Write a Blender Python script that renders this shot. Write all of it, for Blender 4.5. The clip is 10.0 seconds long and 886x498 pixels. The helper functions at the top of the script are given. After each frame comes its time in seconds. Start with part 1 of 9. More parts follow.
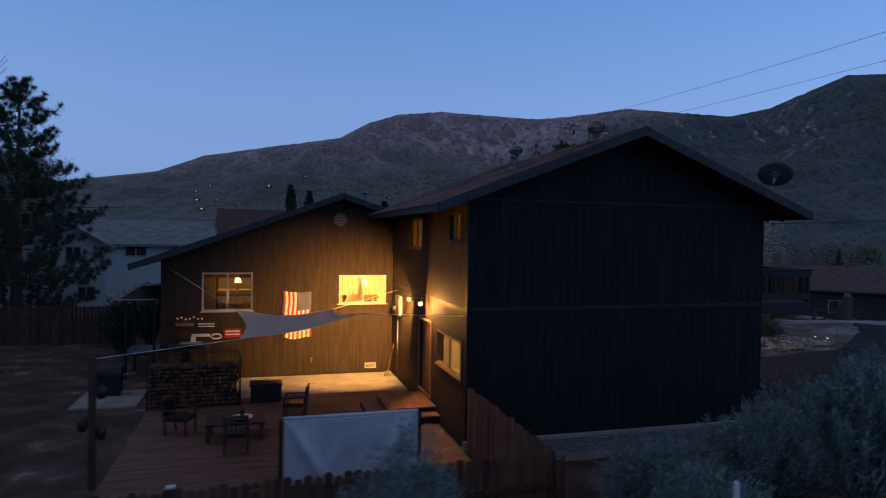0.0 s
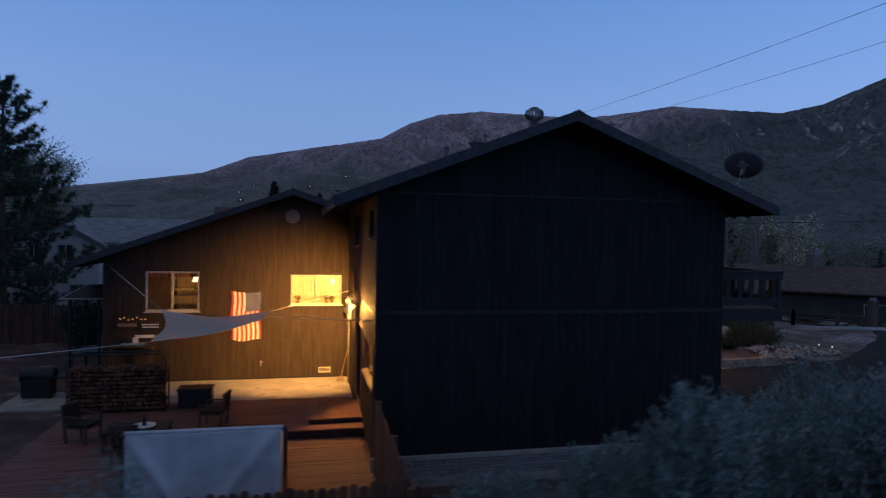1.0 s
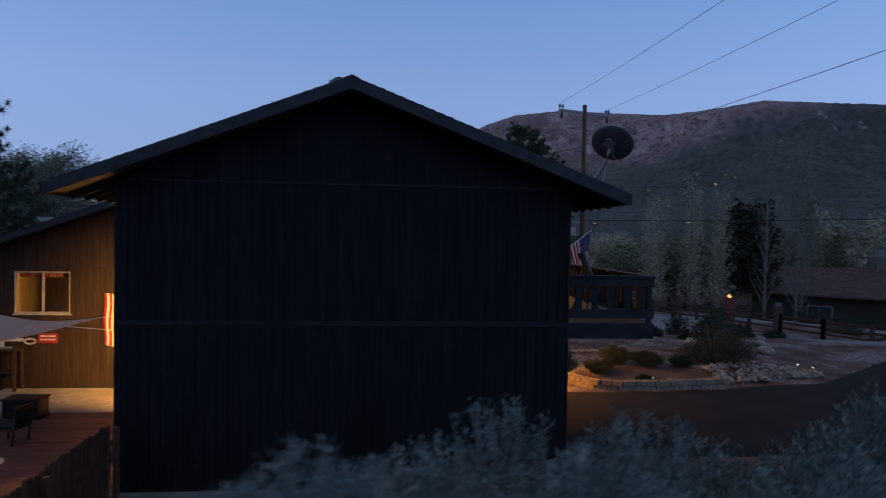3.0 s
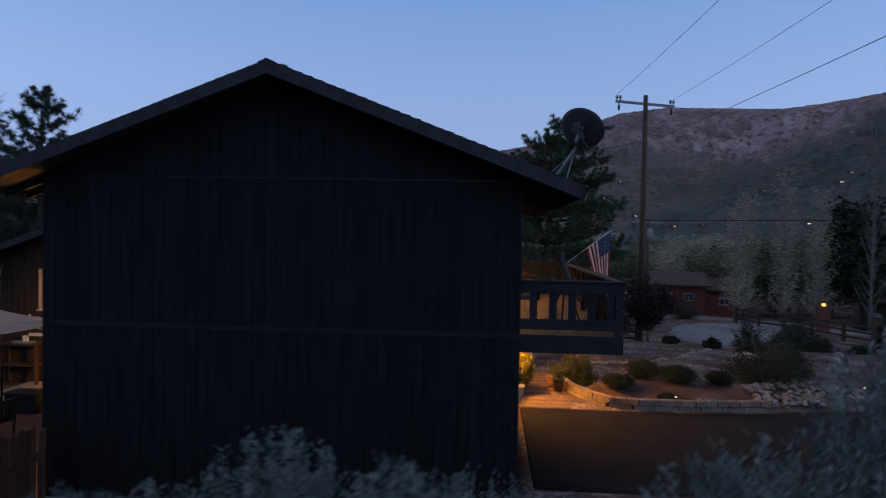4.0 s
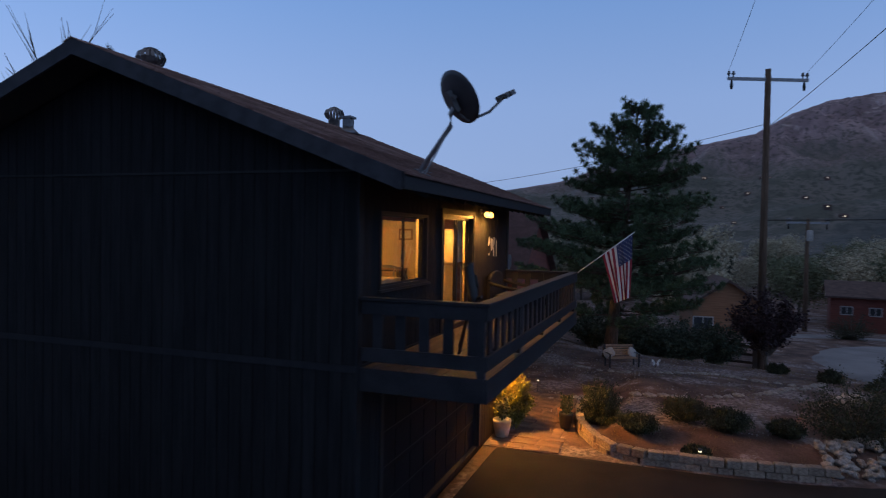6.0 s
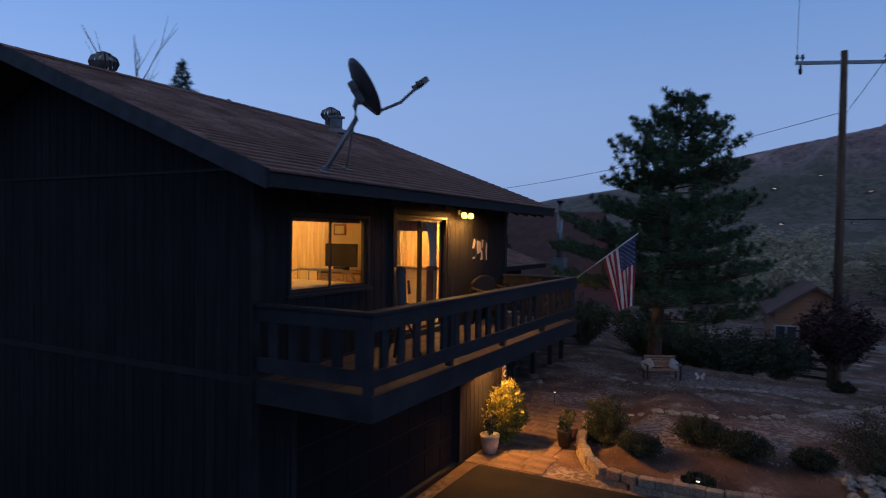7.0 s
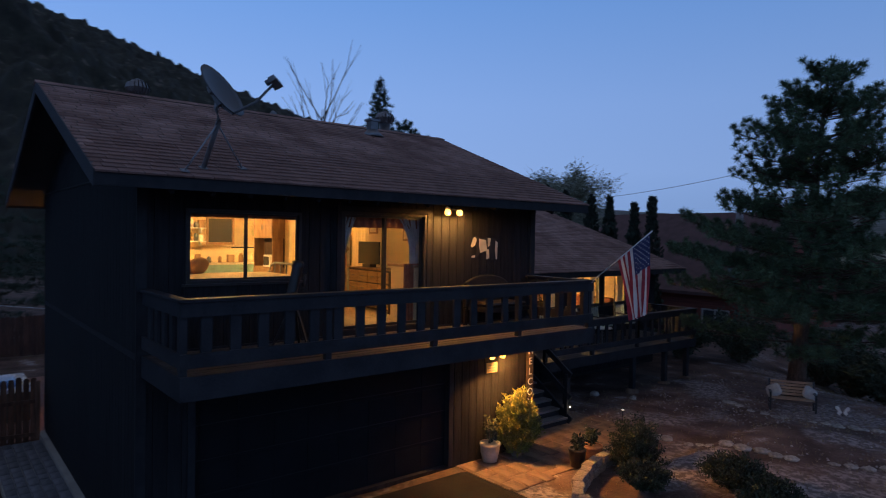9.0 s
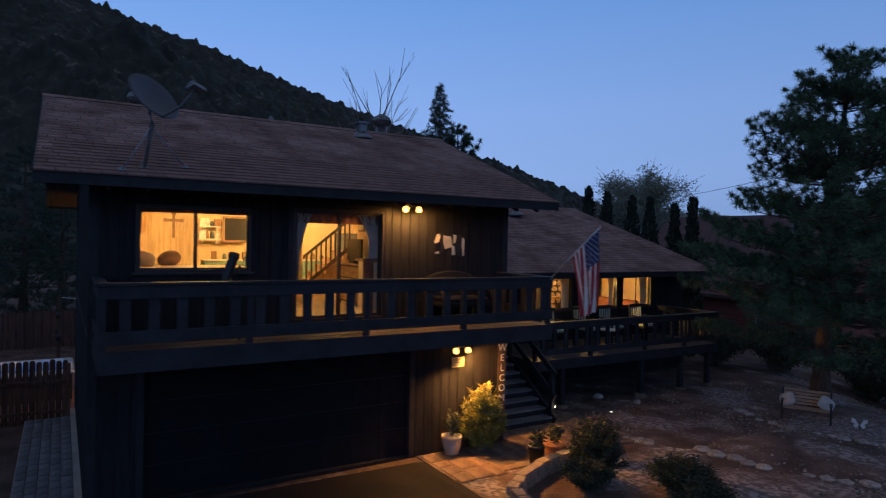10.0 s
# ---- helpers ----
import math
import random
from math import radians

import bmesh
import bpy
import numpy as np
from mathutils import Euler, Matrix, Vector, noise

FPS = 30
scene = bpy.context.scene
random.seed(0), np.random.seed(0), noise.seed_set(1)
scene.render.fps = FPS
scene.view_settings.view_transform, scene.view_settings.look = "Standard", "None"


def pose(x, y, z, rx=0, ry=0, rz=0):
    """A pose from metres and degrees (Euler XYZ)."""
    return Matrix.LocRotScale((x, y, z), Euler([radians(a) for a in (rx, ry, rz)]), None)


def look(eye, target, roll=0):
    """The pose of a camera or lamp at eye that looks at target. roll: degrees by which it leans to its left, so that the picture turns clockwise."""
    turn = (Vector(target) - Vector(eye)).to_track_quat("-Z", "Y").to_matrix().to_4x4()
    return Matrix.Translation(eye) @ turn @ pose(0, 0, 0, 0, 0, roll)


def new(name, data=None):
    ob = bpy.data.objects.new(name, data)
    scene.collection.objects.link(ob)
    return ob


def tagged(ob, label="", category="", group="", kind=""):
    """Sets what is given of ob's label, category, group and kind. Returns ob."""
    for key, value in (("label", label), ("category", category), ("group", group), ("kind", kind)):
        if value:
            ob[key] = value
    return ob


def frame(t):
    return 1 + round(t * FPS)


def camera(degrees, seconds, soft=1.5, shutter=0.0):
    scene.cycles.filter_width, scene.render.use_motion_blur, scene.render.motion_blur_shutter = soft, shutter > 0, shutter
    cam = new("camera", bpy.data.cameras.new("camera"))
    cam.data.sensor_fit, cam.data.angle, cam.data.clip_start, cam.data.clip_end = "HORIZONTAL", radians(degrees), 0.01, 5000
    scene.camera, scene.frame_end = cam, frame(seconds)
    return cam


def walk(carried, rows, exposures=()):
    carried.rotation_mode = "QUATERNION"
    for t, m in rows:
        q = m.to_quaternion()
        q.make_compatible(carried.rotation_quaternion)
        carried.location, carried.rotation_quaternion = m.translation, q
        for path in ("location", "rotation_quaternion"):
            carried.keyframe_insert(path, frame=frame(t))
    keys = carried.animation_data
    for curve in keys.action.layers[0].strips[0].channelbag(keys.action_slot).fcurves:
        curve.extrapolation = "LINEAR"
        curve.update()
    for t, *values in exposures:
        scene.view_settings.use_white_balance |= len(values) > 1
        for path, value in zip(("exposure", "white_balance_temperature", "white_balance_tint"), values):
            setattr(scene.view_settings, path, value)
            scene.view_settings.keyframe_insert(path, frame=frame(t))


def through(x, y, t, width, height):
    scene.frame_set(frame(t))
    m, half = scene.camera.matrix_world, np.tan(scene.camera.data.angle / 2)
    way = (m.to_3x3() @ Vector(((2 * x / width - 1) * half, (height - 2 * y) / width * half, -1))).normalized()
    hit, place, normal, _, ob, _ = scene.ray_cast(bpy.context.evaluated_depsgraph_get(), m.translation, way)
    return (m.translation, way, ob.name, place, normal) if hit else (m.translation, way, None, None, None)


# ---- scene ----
cam = camera(69.7, 10.0, soft=1.1, shutter=0.7)
PATH = [
    (0, (-0.743, -1.003, 4.555), (-0.192, 0.92, 4.513), 0.9),
    (0.5, (0.873, -0.711, 4.534), (1.349, 1.231, 4.49), 0.8),
    (1, (2.473, -0.41, 4.533), (2.898, 1.544, 4.489), 1.0),
    (1.5, (4.126, -0.053, 4.531), (4.505, 1.91, 4.486), 0.9),
    (2, (5.831, 0.366, 4.528), (6.166, 2.337, 4.483), 0.9),
    (2.5, (7.378, 0.759, 4.523), (7.666, 2.737, 4.478), 0.9),
    (4, (11.918, 2.467, 4.515), (11.784, 4.462, 4.47), 1.1),
    (4.5, (13.186, 3.254, 4.511), (12.911, 5.235, 4.467), 1.0),
    (5, (14.358, 4.103, 4.547), (13.948, 6.06, 4.5), 1.2),
    (5.5, (15.389, 5.003, 4.593), (14.844, 6.927, 4.544), 1.2),
    (7, (18.303, 7.561, 4.645), (17.36, 9.324, 4.603), 0.8),
    (7.5, (19.26, 8.412, 4.659), (18.155, 10.079, 4.613), 0.9),
    (8, (20.27, 9.285, 4.6), (19.001, 10.83, 4.559), 0.9),
    (8.5, (21.22, 10.15, 4.6), (19.8, 11.558, 4.557), 0.9),
    (9, (22.16, 11.035, 4.588), (20.614, 12.303, 4.548), 1.0),
    (9.5, (23.085, 11.97, 4.565), (21.432, 13.095, 4.525), 1.2),
    (10, (23.985, 13.0, 4.45), (22.271, 14.03, 4.422), 1.2),
]
walk(cam, [(t, look(eye, target, roll)) for t, eye, target, roll in PATH],
     ((0, -0.03, 6120, 9), (2.5, 0.03, 6500, 11), (4, 0.27, 7200, 13), (5.5, 0.23, 7150, 12), (7, 0.06, 6600, 11), (8.5, -0.05, 6250, 10), (10, -0.02, 6200, 10)))

# ---- sky and exposure ----
world = bpy.data.worlds.new("dusk_sky")
scene.world = world
world.use_nodes = True
wn, wl = world.node_tree.nodes, world.node_tree.links
wn.clear()
w_geo = wn.new("ShaderNodeTexCoord")
w_sep = wn.new("ShaderNodeSeparateXYZ")
w_ramp = wn.new("ShaderNodeValToRGB")
w_bg = wn.new("ShaderNodeBackground")
w_out = wn.new("ShaderNodeOutputWorld")
wl.new(w_geo.outputs["Generated"], w_sep.inputs[0])
wl.new(w_sep.outputs["Z"], w_ramp.inputs[0])
w_sq = wn.new("ShaderNodeMath")             # the sky is a little brighter to the west and the east
w_sq.operation = "MULTIPLY"
w_mul = wn.new("ShaderNodeMath")
w_mul.operation, w_mul.inputs[1].default_value, w_mul.inputs[2].default_value = "MULTIPLY_ADD", 0.28, 0.88
wl.new(w_sep.outputs["X"], w_sq.inputs[0])
wl.new(w_sep.outputs["X"], w_sq.inputs[1])
wl.new(w_sq.outputs[0], w_mul.inputs[0])
wl.new(w_mul.outputs[0], w_bg.inputs[1])
wl.new(w_ramp.outputs[0], w_bg.inputs[0])
wl.new(w_bg.outputs[0], w_out.inputs[0])
w_ramp.color_ramp.elements[0].position, w_ramp.color_ramp.elements[0].color = 0.0, (0.215, 0.335, 0.60, 1)
w_ramp.color_ramp.elements[1].position, w_ramp.color_ramp.elements[1].color = 1.0, (0.155, 0.155, 0.195, 1)
for pos, col in ((0.10, (0.26, 0.40, 0.725)), (0.20, (0.235, 0.385, 0.735)), (0.38, (0.14, 0.305, 0.68)), (0.55, (0.125, 0.16, 0.25))):
    w_ramp.color_ramp.elements.new(pos).color = (*col, 1)


# ---- small builders ----
def hexa(bm, lo, hi):
    """A block between four lower and four upper corners, both counter-clockwise seen from above."""
    v = [bm.verts.new(p) for p in (*lo, *hi)]
    for f in ((3, 2, 1, 0), (4, 5, 6, 7), (0, 1, 5, 4), (1, 2, 6, 5), (2, 3, 7, 6), (3, 0, 4, 7)):
        bm.faces.new([v[i] for i in f])
    return v


def block(bm, x0, x1, y0, y1, z0, z1):
    return hexa(bm, ((x0, y0, z0), (x1, y0, z0), (x1, y1, z0), (x0, y1, z0)), ((x0, y0, z1), (x1, y0, z1), (x1, y1, z1), (x0, y1, z1)))


def beam(bm, a, b, w, h, up=(0, 0, 1)):
    """A square bar from a to b, w wide and h deep."""
    a, b = Vector(a), Vector(b)
    d = (b - a).normalized()
    u = Vector(up) if abs(d.dot(Vector(up))) < 0.99 else Vector((1, 0, 0))
    s = d.cross(u).normalized()
    t = s.cross(d).normalized()
    lo = [a - s * w / 2 - t * h / 2, a + s * w / 2 - t * h / 2, a + s * w / 2 + t * h / 2, a - s * w / 2 + t * h / 2]
    hi = [p + (b - a) for p in lo]
    return hexa(bm, lo, hi)


def tube(bm, pts, radii, sides=8, caps=True):
    """A round bar along pts, with a radius for each."""
    pts = [Vector(p) for p in pts]
    if not isinstance(radii, (list, tuple)):
        radii = [radii] * len(pts)
    rings = []
    for i, p in enumerate(pts):
        d = (pts[min(i + 1, len(pts) - 1)] - pts[max(i - 1, 0)]).normalized()
        ref = Vector((0, 0, 1)) if abs(d.z) < 0.9 else Vector((1, 0, 0))
        s = d.cross(ref).normalized()
        t = s.cross(d)
        rings.append([bm.verts.new(p + (s * math.cos(k * math.tau / sides) + t * math.sin(k * math.tau / sides)) * radii[i]) for k in range(sides)])
    for r0, r1 in zip(rings, rings[1:]):
        for k in range(sides):
            f = bm.faces.new((r0[k], r0[(k + 1) % sides], r1[(k + 1) % sides], r1[k]))
            f.smooth = True
    if caps:
        bm.faces.new(rings[0][::-1])
        bm.faces.new(rings[-1])
    return rings


def lathe(bm, prof, sides=20, at=(0, 0, 0)):
    """A turned body from (radius, height) pairs."""
    rings = []
    for r, z in prof:
        rings.append([bm.verts.new((at[0] + r * math.cos(k * math.tau / sides), at[1] + r * math.sin(k * math.tau / sides), at[2] + z)) for k in range(sides)])
    for r0, r1 in zip(rings, rings[1:]):
        for k in range(sides):
            f = bm.faces.new((r0[k], r0[(k + 1) % sides], r1[(k + 1) % sides], r1[k]))
            f.smooth = True
    bm.faces.new(rings[0][::-1])
    bm.faces.new(rings[-1])


def origin(ob):
    while ob.parent:
        ob = ob.parent
    return ob.location.copy()


def link(name, bm, material, parent=None, label="", soft=0.0, local=False):
    """Links a bmesh as one mesh object. World coordinates are shifted to the parent's base unless local is set."""
    bmesh.ops.recalc_face_normals(bm, faces=bm.faces)
    if soft:
        bmesh.ops.bevel(bm, geom=[e for e in bm.edges if len(e.link_faces) == 2 and e.calc_face_angle(0) > 0.6], offset=soft, segments=1, affect="EDGES")
    if parent is not None and not local:
        bmesh.ops.translate(bm, verts=bm.verts, vec=-origin(parent))
    me = bpy.data.meshes.new(name)
    bm.to_mesh(me)
    bm.free()
    if material:
        me.materials.append(material)
    ob = new(name, me)
    ob.parent = parent
    return tagged(ob, label)


def part(name, bm, material, parent, label="", soft=0.0, local=False):
    return link(name, bm, material, parent, label, soft, local)


def thing(name, at, label, category, group="", kind=""):
    ob = new(name)
    ob.location = at
    ob.empty_display_size = 0.1
    return tagged(ob, label, category, group, kind)


def boxpart(name, parent, material, x0, x1, y0, y1, z0, z1, label="", soft=0.0, local=False):
    bm = bmesh.new()
    block(bm, x0, x1, y0, y1, z0, z1)
    return part(name, bm, material, parent, label, soft, local)


def structure(name, bm, material, label, category):
    return tagged(link(name, bm, material), label, category, "", "structure")


# ---- materials ----
def surface(name, c1, c2, scale=3.0, rough=0.8, bump=0.15, fine=40.0, rnd=0.0, metal=0.0, stretch=(1, 1, 1), island=0.0, c3=None, spec=0.5):
    m = bpy.data.materials.new(name)
    m.use_nodes = True
    n, l = m.node_tree.nodes, m.node_tree.links
    b = n["Principled BSDF"]
    tc, mp = n.new("ShaderNodeTexCoord"), n.new("ShaderNodeMapping")
    mp.inputs["Scale"].default_value = stretch
    l.new(tc.outputs["Object"], mp.inputs[0])
    big, small = n.new("ShaderNodeTexNoise"), n.new("ShaderNodeTexNoise")
    big.inputs["Scale"].default_value, big.inputs["Detail"].default_value = scale, 5
    small.inputs["Scale"].default_value, small.inputs["Detail"].default_value = fine, 3
    l.new(mp.outputs[0], big.inputs[0])
    l.new(mp.outputs[0], small.inputs[0])
    add = n.new("ShaderNodeMath")
    add.operation = "MULTIPLY_ADD"
    add.inputs[1].default_value = 0.45
    l.new(small.outputs[0], add.inputs[0])
    sub = n.new("ShaderNodeMath")
    sub.operation = "MULTIPLY_ADD"
    sub.inputs[1].default_value, sub.inputs[2].default_value = 1.9, -0.675
    l.new(big.outputs[0], sub.inputs[0])
    l.new(sub.outputs[0], add.inputs[2])
    ramp = n.new("ShaderNodeValToRGB")
    e = ramp.color_ramp.elements
    e[0].position, e[0].color = 0.25, (*c1, 1)
    e[1].position, e[1].color = 0.75, (*c2, 1)
    if c3:
        e.new(0.9).color = (*c3, 1)
    l.new(add.outputs[0], ramp.inputs[0])
    col = ramp.outputs[0]
    if rnd or island:
        hs, mul = n.new("ShaderNodeHueSaturation"), n.new("ShaderNodeMath")
        mul.operation = "MULTIPLY_ADD"
        if rnd:
            info = n.new("ShaderNodeObjectInfo")
            l.new(info.outputs["Random"], mul.inputs[0])
        else:
            info = n.new("ShaderNodeNewGeometry")
            l.new(info.outputs["Random Per Island"], mul.inputs[0])
        amount = rnd or island
        mul.inputs[1].default_value, mul.inputs[2].default_value = 2 * amount, 1 - amount
        l.new(mul.outputs[0], hs.inputs["Value"])
        l.new(col, hs.inputs["Color"])
        col = hs.outputs[0]
    l.new(col, b.inputs["Base Color"])
    rr = n.new("ShaderNodeMapRange")
    rr.inputs[3].default_value, rr.inputs[4].default_value = max(0.02, rough - 0.12), min(1, rough + 0.12)
    l.new(big.outputs[0], rr.inputs[0])
    l.new(rr.outputs[0], b.inputs["Roughness"])
    b.inputs["Metallic"].default_value = metal
    b.inputs["Specular IOR Level"].default_value = spec
    if bump:
        bp = n.new("ShaderNodeBump")
        bp.inputs["Strength"].default_value, bp.inputs["Distance"].default_value = bump, 0.02
        l.new(small.outputs[0], bp.inputs["Height"])
        l.new(bp.outputs[0], b.inputs["Normal"])
    return m


def plain(name, c, rough=0.5, metal=0.0):
    return surface(name, [v * 0.85 for v in c], [min(1, v * 1.12) for v in c], 6, rough, 0.05, 60, metal=metal)


def glow(name, c, strength):
    m = bpy.data.materials.new(name)
    m.use_nodes = True
    b = m.node_tree.nodes["Principled BSDF"]
    b.inputs["Base Color"].default_value = (*c, 1)
    b.inputs["Emission Color"].default_value = (*c, 1)
    b.inputs["Emission Strength"].default_value = strength
    return m


def glazing(name, tint=(1, 1, 1)):
    m = bpy.data.materials.new(name)
    m.use_nodes = True
    n, l = m.node_tree.nodes, m.node_tree.links
    n.clear()
    out, mix, tr, gl, fr, pw = (n.new(k) for k in ("ShaderNodeOutputMaterial", "ShaderNodeMixShader", "ShaderNodeBsdfTransparent", "ShaderNodeBsdfGlossy", "ShaderNodeLayerWeight", "ShaderNodeMath"))
    tr.inputs[0].default_value = (*tint, 1)
    gl.inputs["Roughness"].default_value = 0.03
    pw.operation, pw.inputs[1].default_value = "POWER", 4.0
    l.new(fr.outputs["Facing"], pw.inputs[0])
    lift = n.new("ShaderNodeMath")
    lift.operation, lift.inputs[1].default_value, lift.inputs[2].default_value = "MULTIPLY_ADD", 0.9, 0.02
    l.new(pw.outputs[0], lift.inputs[0])
    l.new(lift.outputs[0], mix.inputs[0])
    l.new(tr.outputs[0], mix.inputs[1])
    l.new(gl.outputs[0], mix.inputs[2])
    l.new(mix.outputs[0], out.inputs[0])
    return m


def sheer(name, c, through=0.65):
    """Thin cloth that lets light through."""
    m = bpy.data.materials.new(name)
    m.use_nodes = True
    n, l = m.node_tree.nodes, m.node_tree.links
    n.clear()
    out, mix, df, tr, wv, rp, tc = (n.new(k) for k in ("ShaderNodeOutputMaterial", "ShaderNodeMixShader", "ShaderNodeBsdfDiffuse", "ShaderNodeBsdfTranslucent", "ShaderNodeTexNoise", "ShaderNodeValToRGB", "ShaderNodeTexCoord"))
    wv.inputs["Scale"].default_value = 14
    l.new(tc.outputs["Object"], wv.inputs[0])
    rp.color_ramp.elements[0].color, rp.color_ramp.elements[1].color = (*[v * 0.8 for v in c], 1), (*c, 1)
    l.new(wv.outputs[0], rp.inputs[0])
    mix.inputs[0].default_value = through
    for i, sh in ((1, df), (2, tr)):
        l.new(rp.outputs[0], sh.inputs[0])
        l.new(sh.outputs[0], mix.inputs[i])
    l.new(mix.outputs[0], out.inputs[0])
    return m


M = {}
M["sail"] = sheer("pale_sail_cloth", (0.90, 0.82, 0.78), 0.45)
M["sheer"] = sheer("thin_cream_blind", (0.80, 0.66, 0.42))
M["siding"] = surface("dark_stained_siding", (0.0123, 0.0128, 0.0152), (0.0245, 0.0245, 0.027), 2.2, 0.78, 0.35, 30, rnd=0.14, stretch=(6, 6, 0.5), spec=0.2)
# patio-side siding: the lamp's warm light is put into its colour
M["siding_lamp_tone"] = surface("lamp_toned_siding", (0.034, 0.024, 0.018), (0.056, 0.040, 0.029), 2.2, 0.75, 0.35, 30, rnd=0.1, stretch=(6, 6, 0.5), spec=0.25)
M["sheathing"] = surface("wall_sheathing", (0.018, 0.017, 0.017), (0.03, 0.028, 0.027), 3, 0.9, 0.1)
M["trim"] = surface("dark_trim_paint", (0.014, 0.015, 0.019), (0.026, 0.027, 0.031), 2.5, 0.6, 0.15, 30, stretch=(2, 2, 2), spec=0.3)
M["fascia"] = surface("slate_fascia_paint", (0.036, 0.039, 0.048), (0.060, 0.063, 0.074), 2.5, 0.6, 0.15, 30, stretch=(2, 2, 2), spec=0.3)
M["deckpaint"] = surface("dark_deck_paint", (0.018, 0.019, 0.024), (0.033, 0.034, 0.040), 2.5, 0.65, 0.2, 30, rnd=0.08, spec=0.3)
M["shingle"] = surface("brown_asphalt_shingle", (0.20, 0.115, 0.096), (0.35, 0.222, 0.19), 1.2, 0.95, 0.5, 60, rnd=0.16, spec=0.2)
M["shingle_rest"] = surface("brown_asphalt_shingles", (0.20, 0.115, 0.096), (0.35, 0.222, 0.19), 1.2, 0.95, 0.5, 60, island=0.16, spec=0.2)
M["soffit"] = surface("soffit_plywood", (0.028, 0.026, 0.025), (0.048, 0.043, 0.040), 2, 0.85, 0.2)
M["glass"] = glazing("window_glass")
M["bronze"] = plain("bronze_window_frame", (0.03, 0.025, 0.022), 0.45)
M["white_frame"] = plain("white_aluminium_frame", (0.44, 0.44, 0.43), 0.4)
M["concrete"] = surface("pale_concrete", (0.30, 0.28, 0.25), (0.45, 0.42, 0.37), 1.4, 0.9, 0.2, 50, c3=(0.26, 0.24, 0.22))
M["redwood_deck"] = surface("red_stained_deck_board", (0.155, 0.068, 0.052), (0.24, 0.115, 0.088), 2, 0.7, 0.25, 40, rnd=0.16, stretch=(0.6, 6, 3))
M["deck_floor"] = surface("worn_deck_board", (0.052, 0.043, 0.040), (0.098, 0.082, 0.076), 2, 0.75, 0.25, 40, rnd=0.16, stretch=(3, 0.6, 3))
M["fence"] = surface("weathered_cedar_picket", (0.085, 0.038, 0.022), (0.17, 0.082, 0.05), 2.4, 0.85, 0.35, 30, rnd=0.3, stretch=(5, 5, 0.7))
# darker copy of the picket colour for the back yard fences
M["fence_dark"] = surface("dark_cedar_board", (0.055, 0.025, 0.018), (0.115, 0.055, 0.040), 2.4, 0.85, 0.35, 30, rnd=0.3, stretch=(5, 5, 0.7))
M["wood_dark"] = surface("dark_wood", (0.05, 0.03, 0.02), (0.09, 0.055, 0.035), 3, 0.6, 0.2, 30, stretch=(3, 3, 0.6))
M["wood_mid"] = surface("oiled_wood", (0.22, 0.12, 0.06), (0.34, 0.20, 0.10), 3, 0.55, 0.2, 30, stretch=(4, 4, 0.7))
M["pine_panel"] = surface("knotty_pine_panel", (0.52, 0.37, 0.18), (0.68, 0.50, 0.27), 2.5, 0.5, 0.15, 18, rnd=0.1, stretch=(5, 5, 0.5))
M["room_paint"] = surface("warm_room_paint", (0.64, 0.50, 0.29), (0.72, 0.57, 0.34), 1.5, 0.8, 0.05)
M["ceiling_paint"] = surface("ceiling_paint", (0.66, 0.62, 0.54), (0.72, 0.68, 0.60), 1.5, 0.85, 0.1)
M["carpet"] = surface("beige_carpet", (0.30, 0.24, 0.17), (0.40, 0.32, 0.23), 8, 0.95, 0.5, 120)
M["steel"] = plain("galvanised_steel", (0.22, 0.22, 0.23), 0.45, 0.9)
M["dark_metal"] = plain("dark_painted_metal", (0.03, 0.03, 0.033), 0.45, 0.3)
M["dish"] = plain("dark_grey_dish_paint", (0.06, 0.064, 0.075), 0.5)
M["grey_plastic"] = plain("grey_plastic", (0.16, 0.17, 0.18), 0.5)
M["white_paint"] = plain("white_paint", (0.72, 0.72, 0.70), 0.5)
M["mast_metal"] = plain("pale_zinc_tube", (0.30, 0.31, 0.33), 0.45, 0.2)
M["black"] = plain("black_finish", (0.012, 0.012, 0.013), 0.5)
M["bark"] = surface("pine_bark", (0.06, 0.04, 0.03), (0.14, 0.095, 0.07), 6, 0.95, 0.9, 30, stretch=(3, 3, 0.8))
M["needles"] = surface("pine_needles", (0.050, 0.090, 0.046), (0.125, 0.195, 0.10), 3, 0.7, 0.0, island=0.35)
M["needles_dark"] = surface("dark_pine_needles", (0.030, 0.052, 0.036), (0.068, 0.105, 0.070), 3, 0.7, 0.0, island=0.35)
M["cypress"] = surface("dark_cypress_foliage", (0.014, 0.022, 0.014), (0.032, 0.046, 0.030), 3, 0.8, 0.0, island=0.25)
M["sage"] = surface("sage_leaves", (0.13, 0.185, 0.175), (0.265, 0.34, 0.32), 4, 0.85, 0.0, island=0.3)
M["sage_flower"] = surface("pale_seed_heads", (0.30, 0.31, 0.28), (0.42, 0.43, 0.38), 4, 0.9, 0.0, island=0.2)
M["leaf"] = surface("shrub_leaves", (0.020, 0.029, 0.015), (0.046, 0.062, 0.030), 4, 0.7, 0.0, island=0.35)
# distance haze and missing sky light are put into these pale leaf colours
M["spring_leaf"] = surface("hazed_spring_leaves", (0.42, 0.385, 0.27), (0.58, 0.52, 0.38), 0.3, 0.8, 0.0, island=0.12)
# greyed colour carries the haze of the farther trees
M["hazy_leaf"] = surface("hazy_grey_green_leaves", (0.19, 0.205, 0.145), (0.29, 0.30, 0.225), 0.3, 0.8, 0.0, island=0.1)
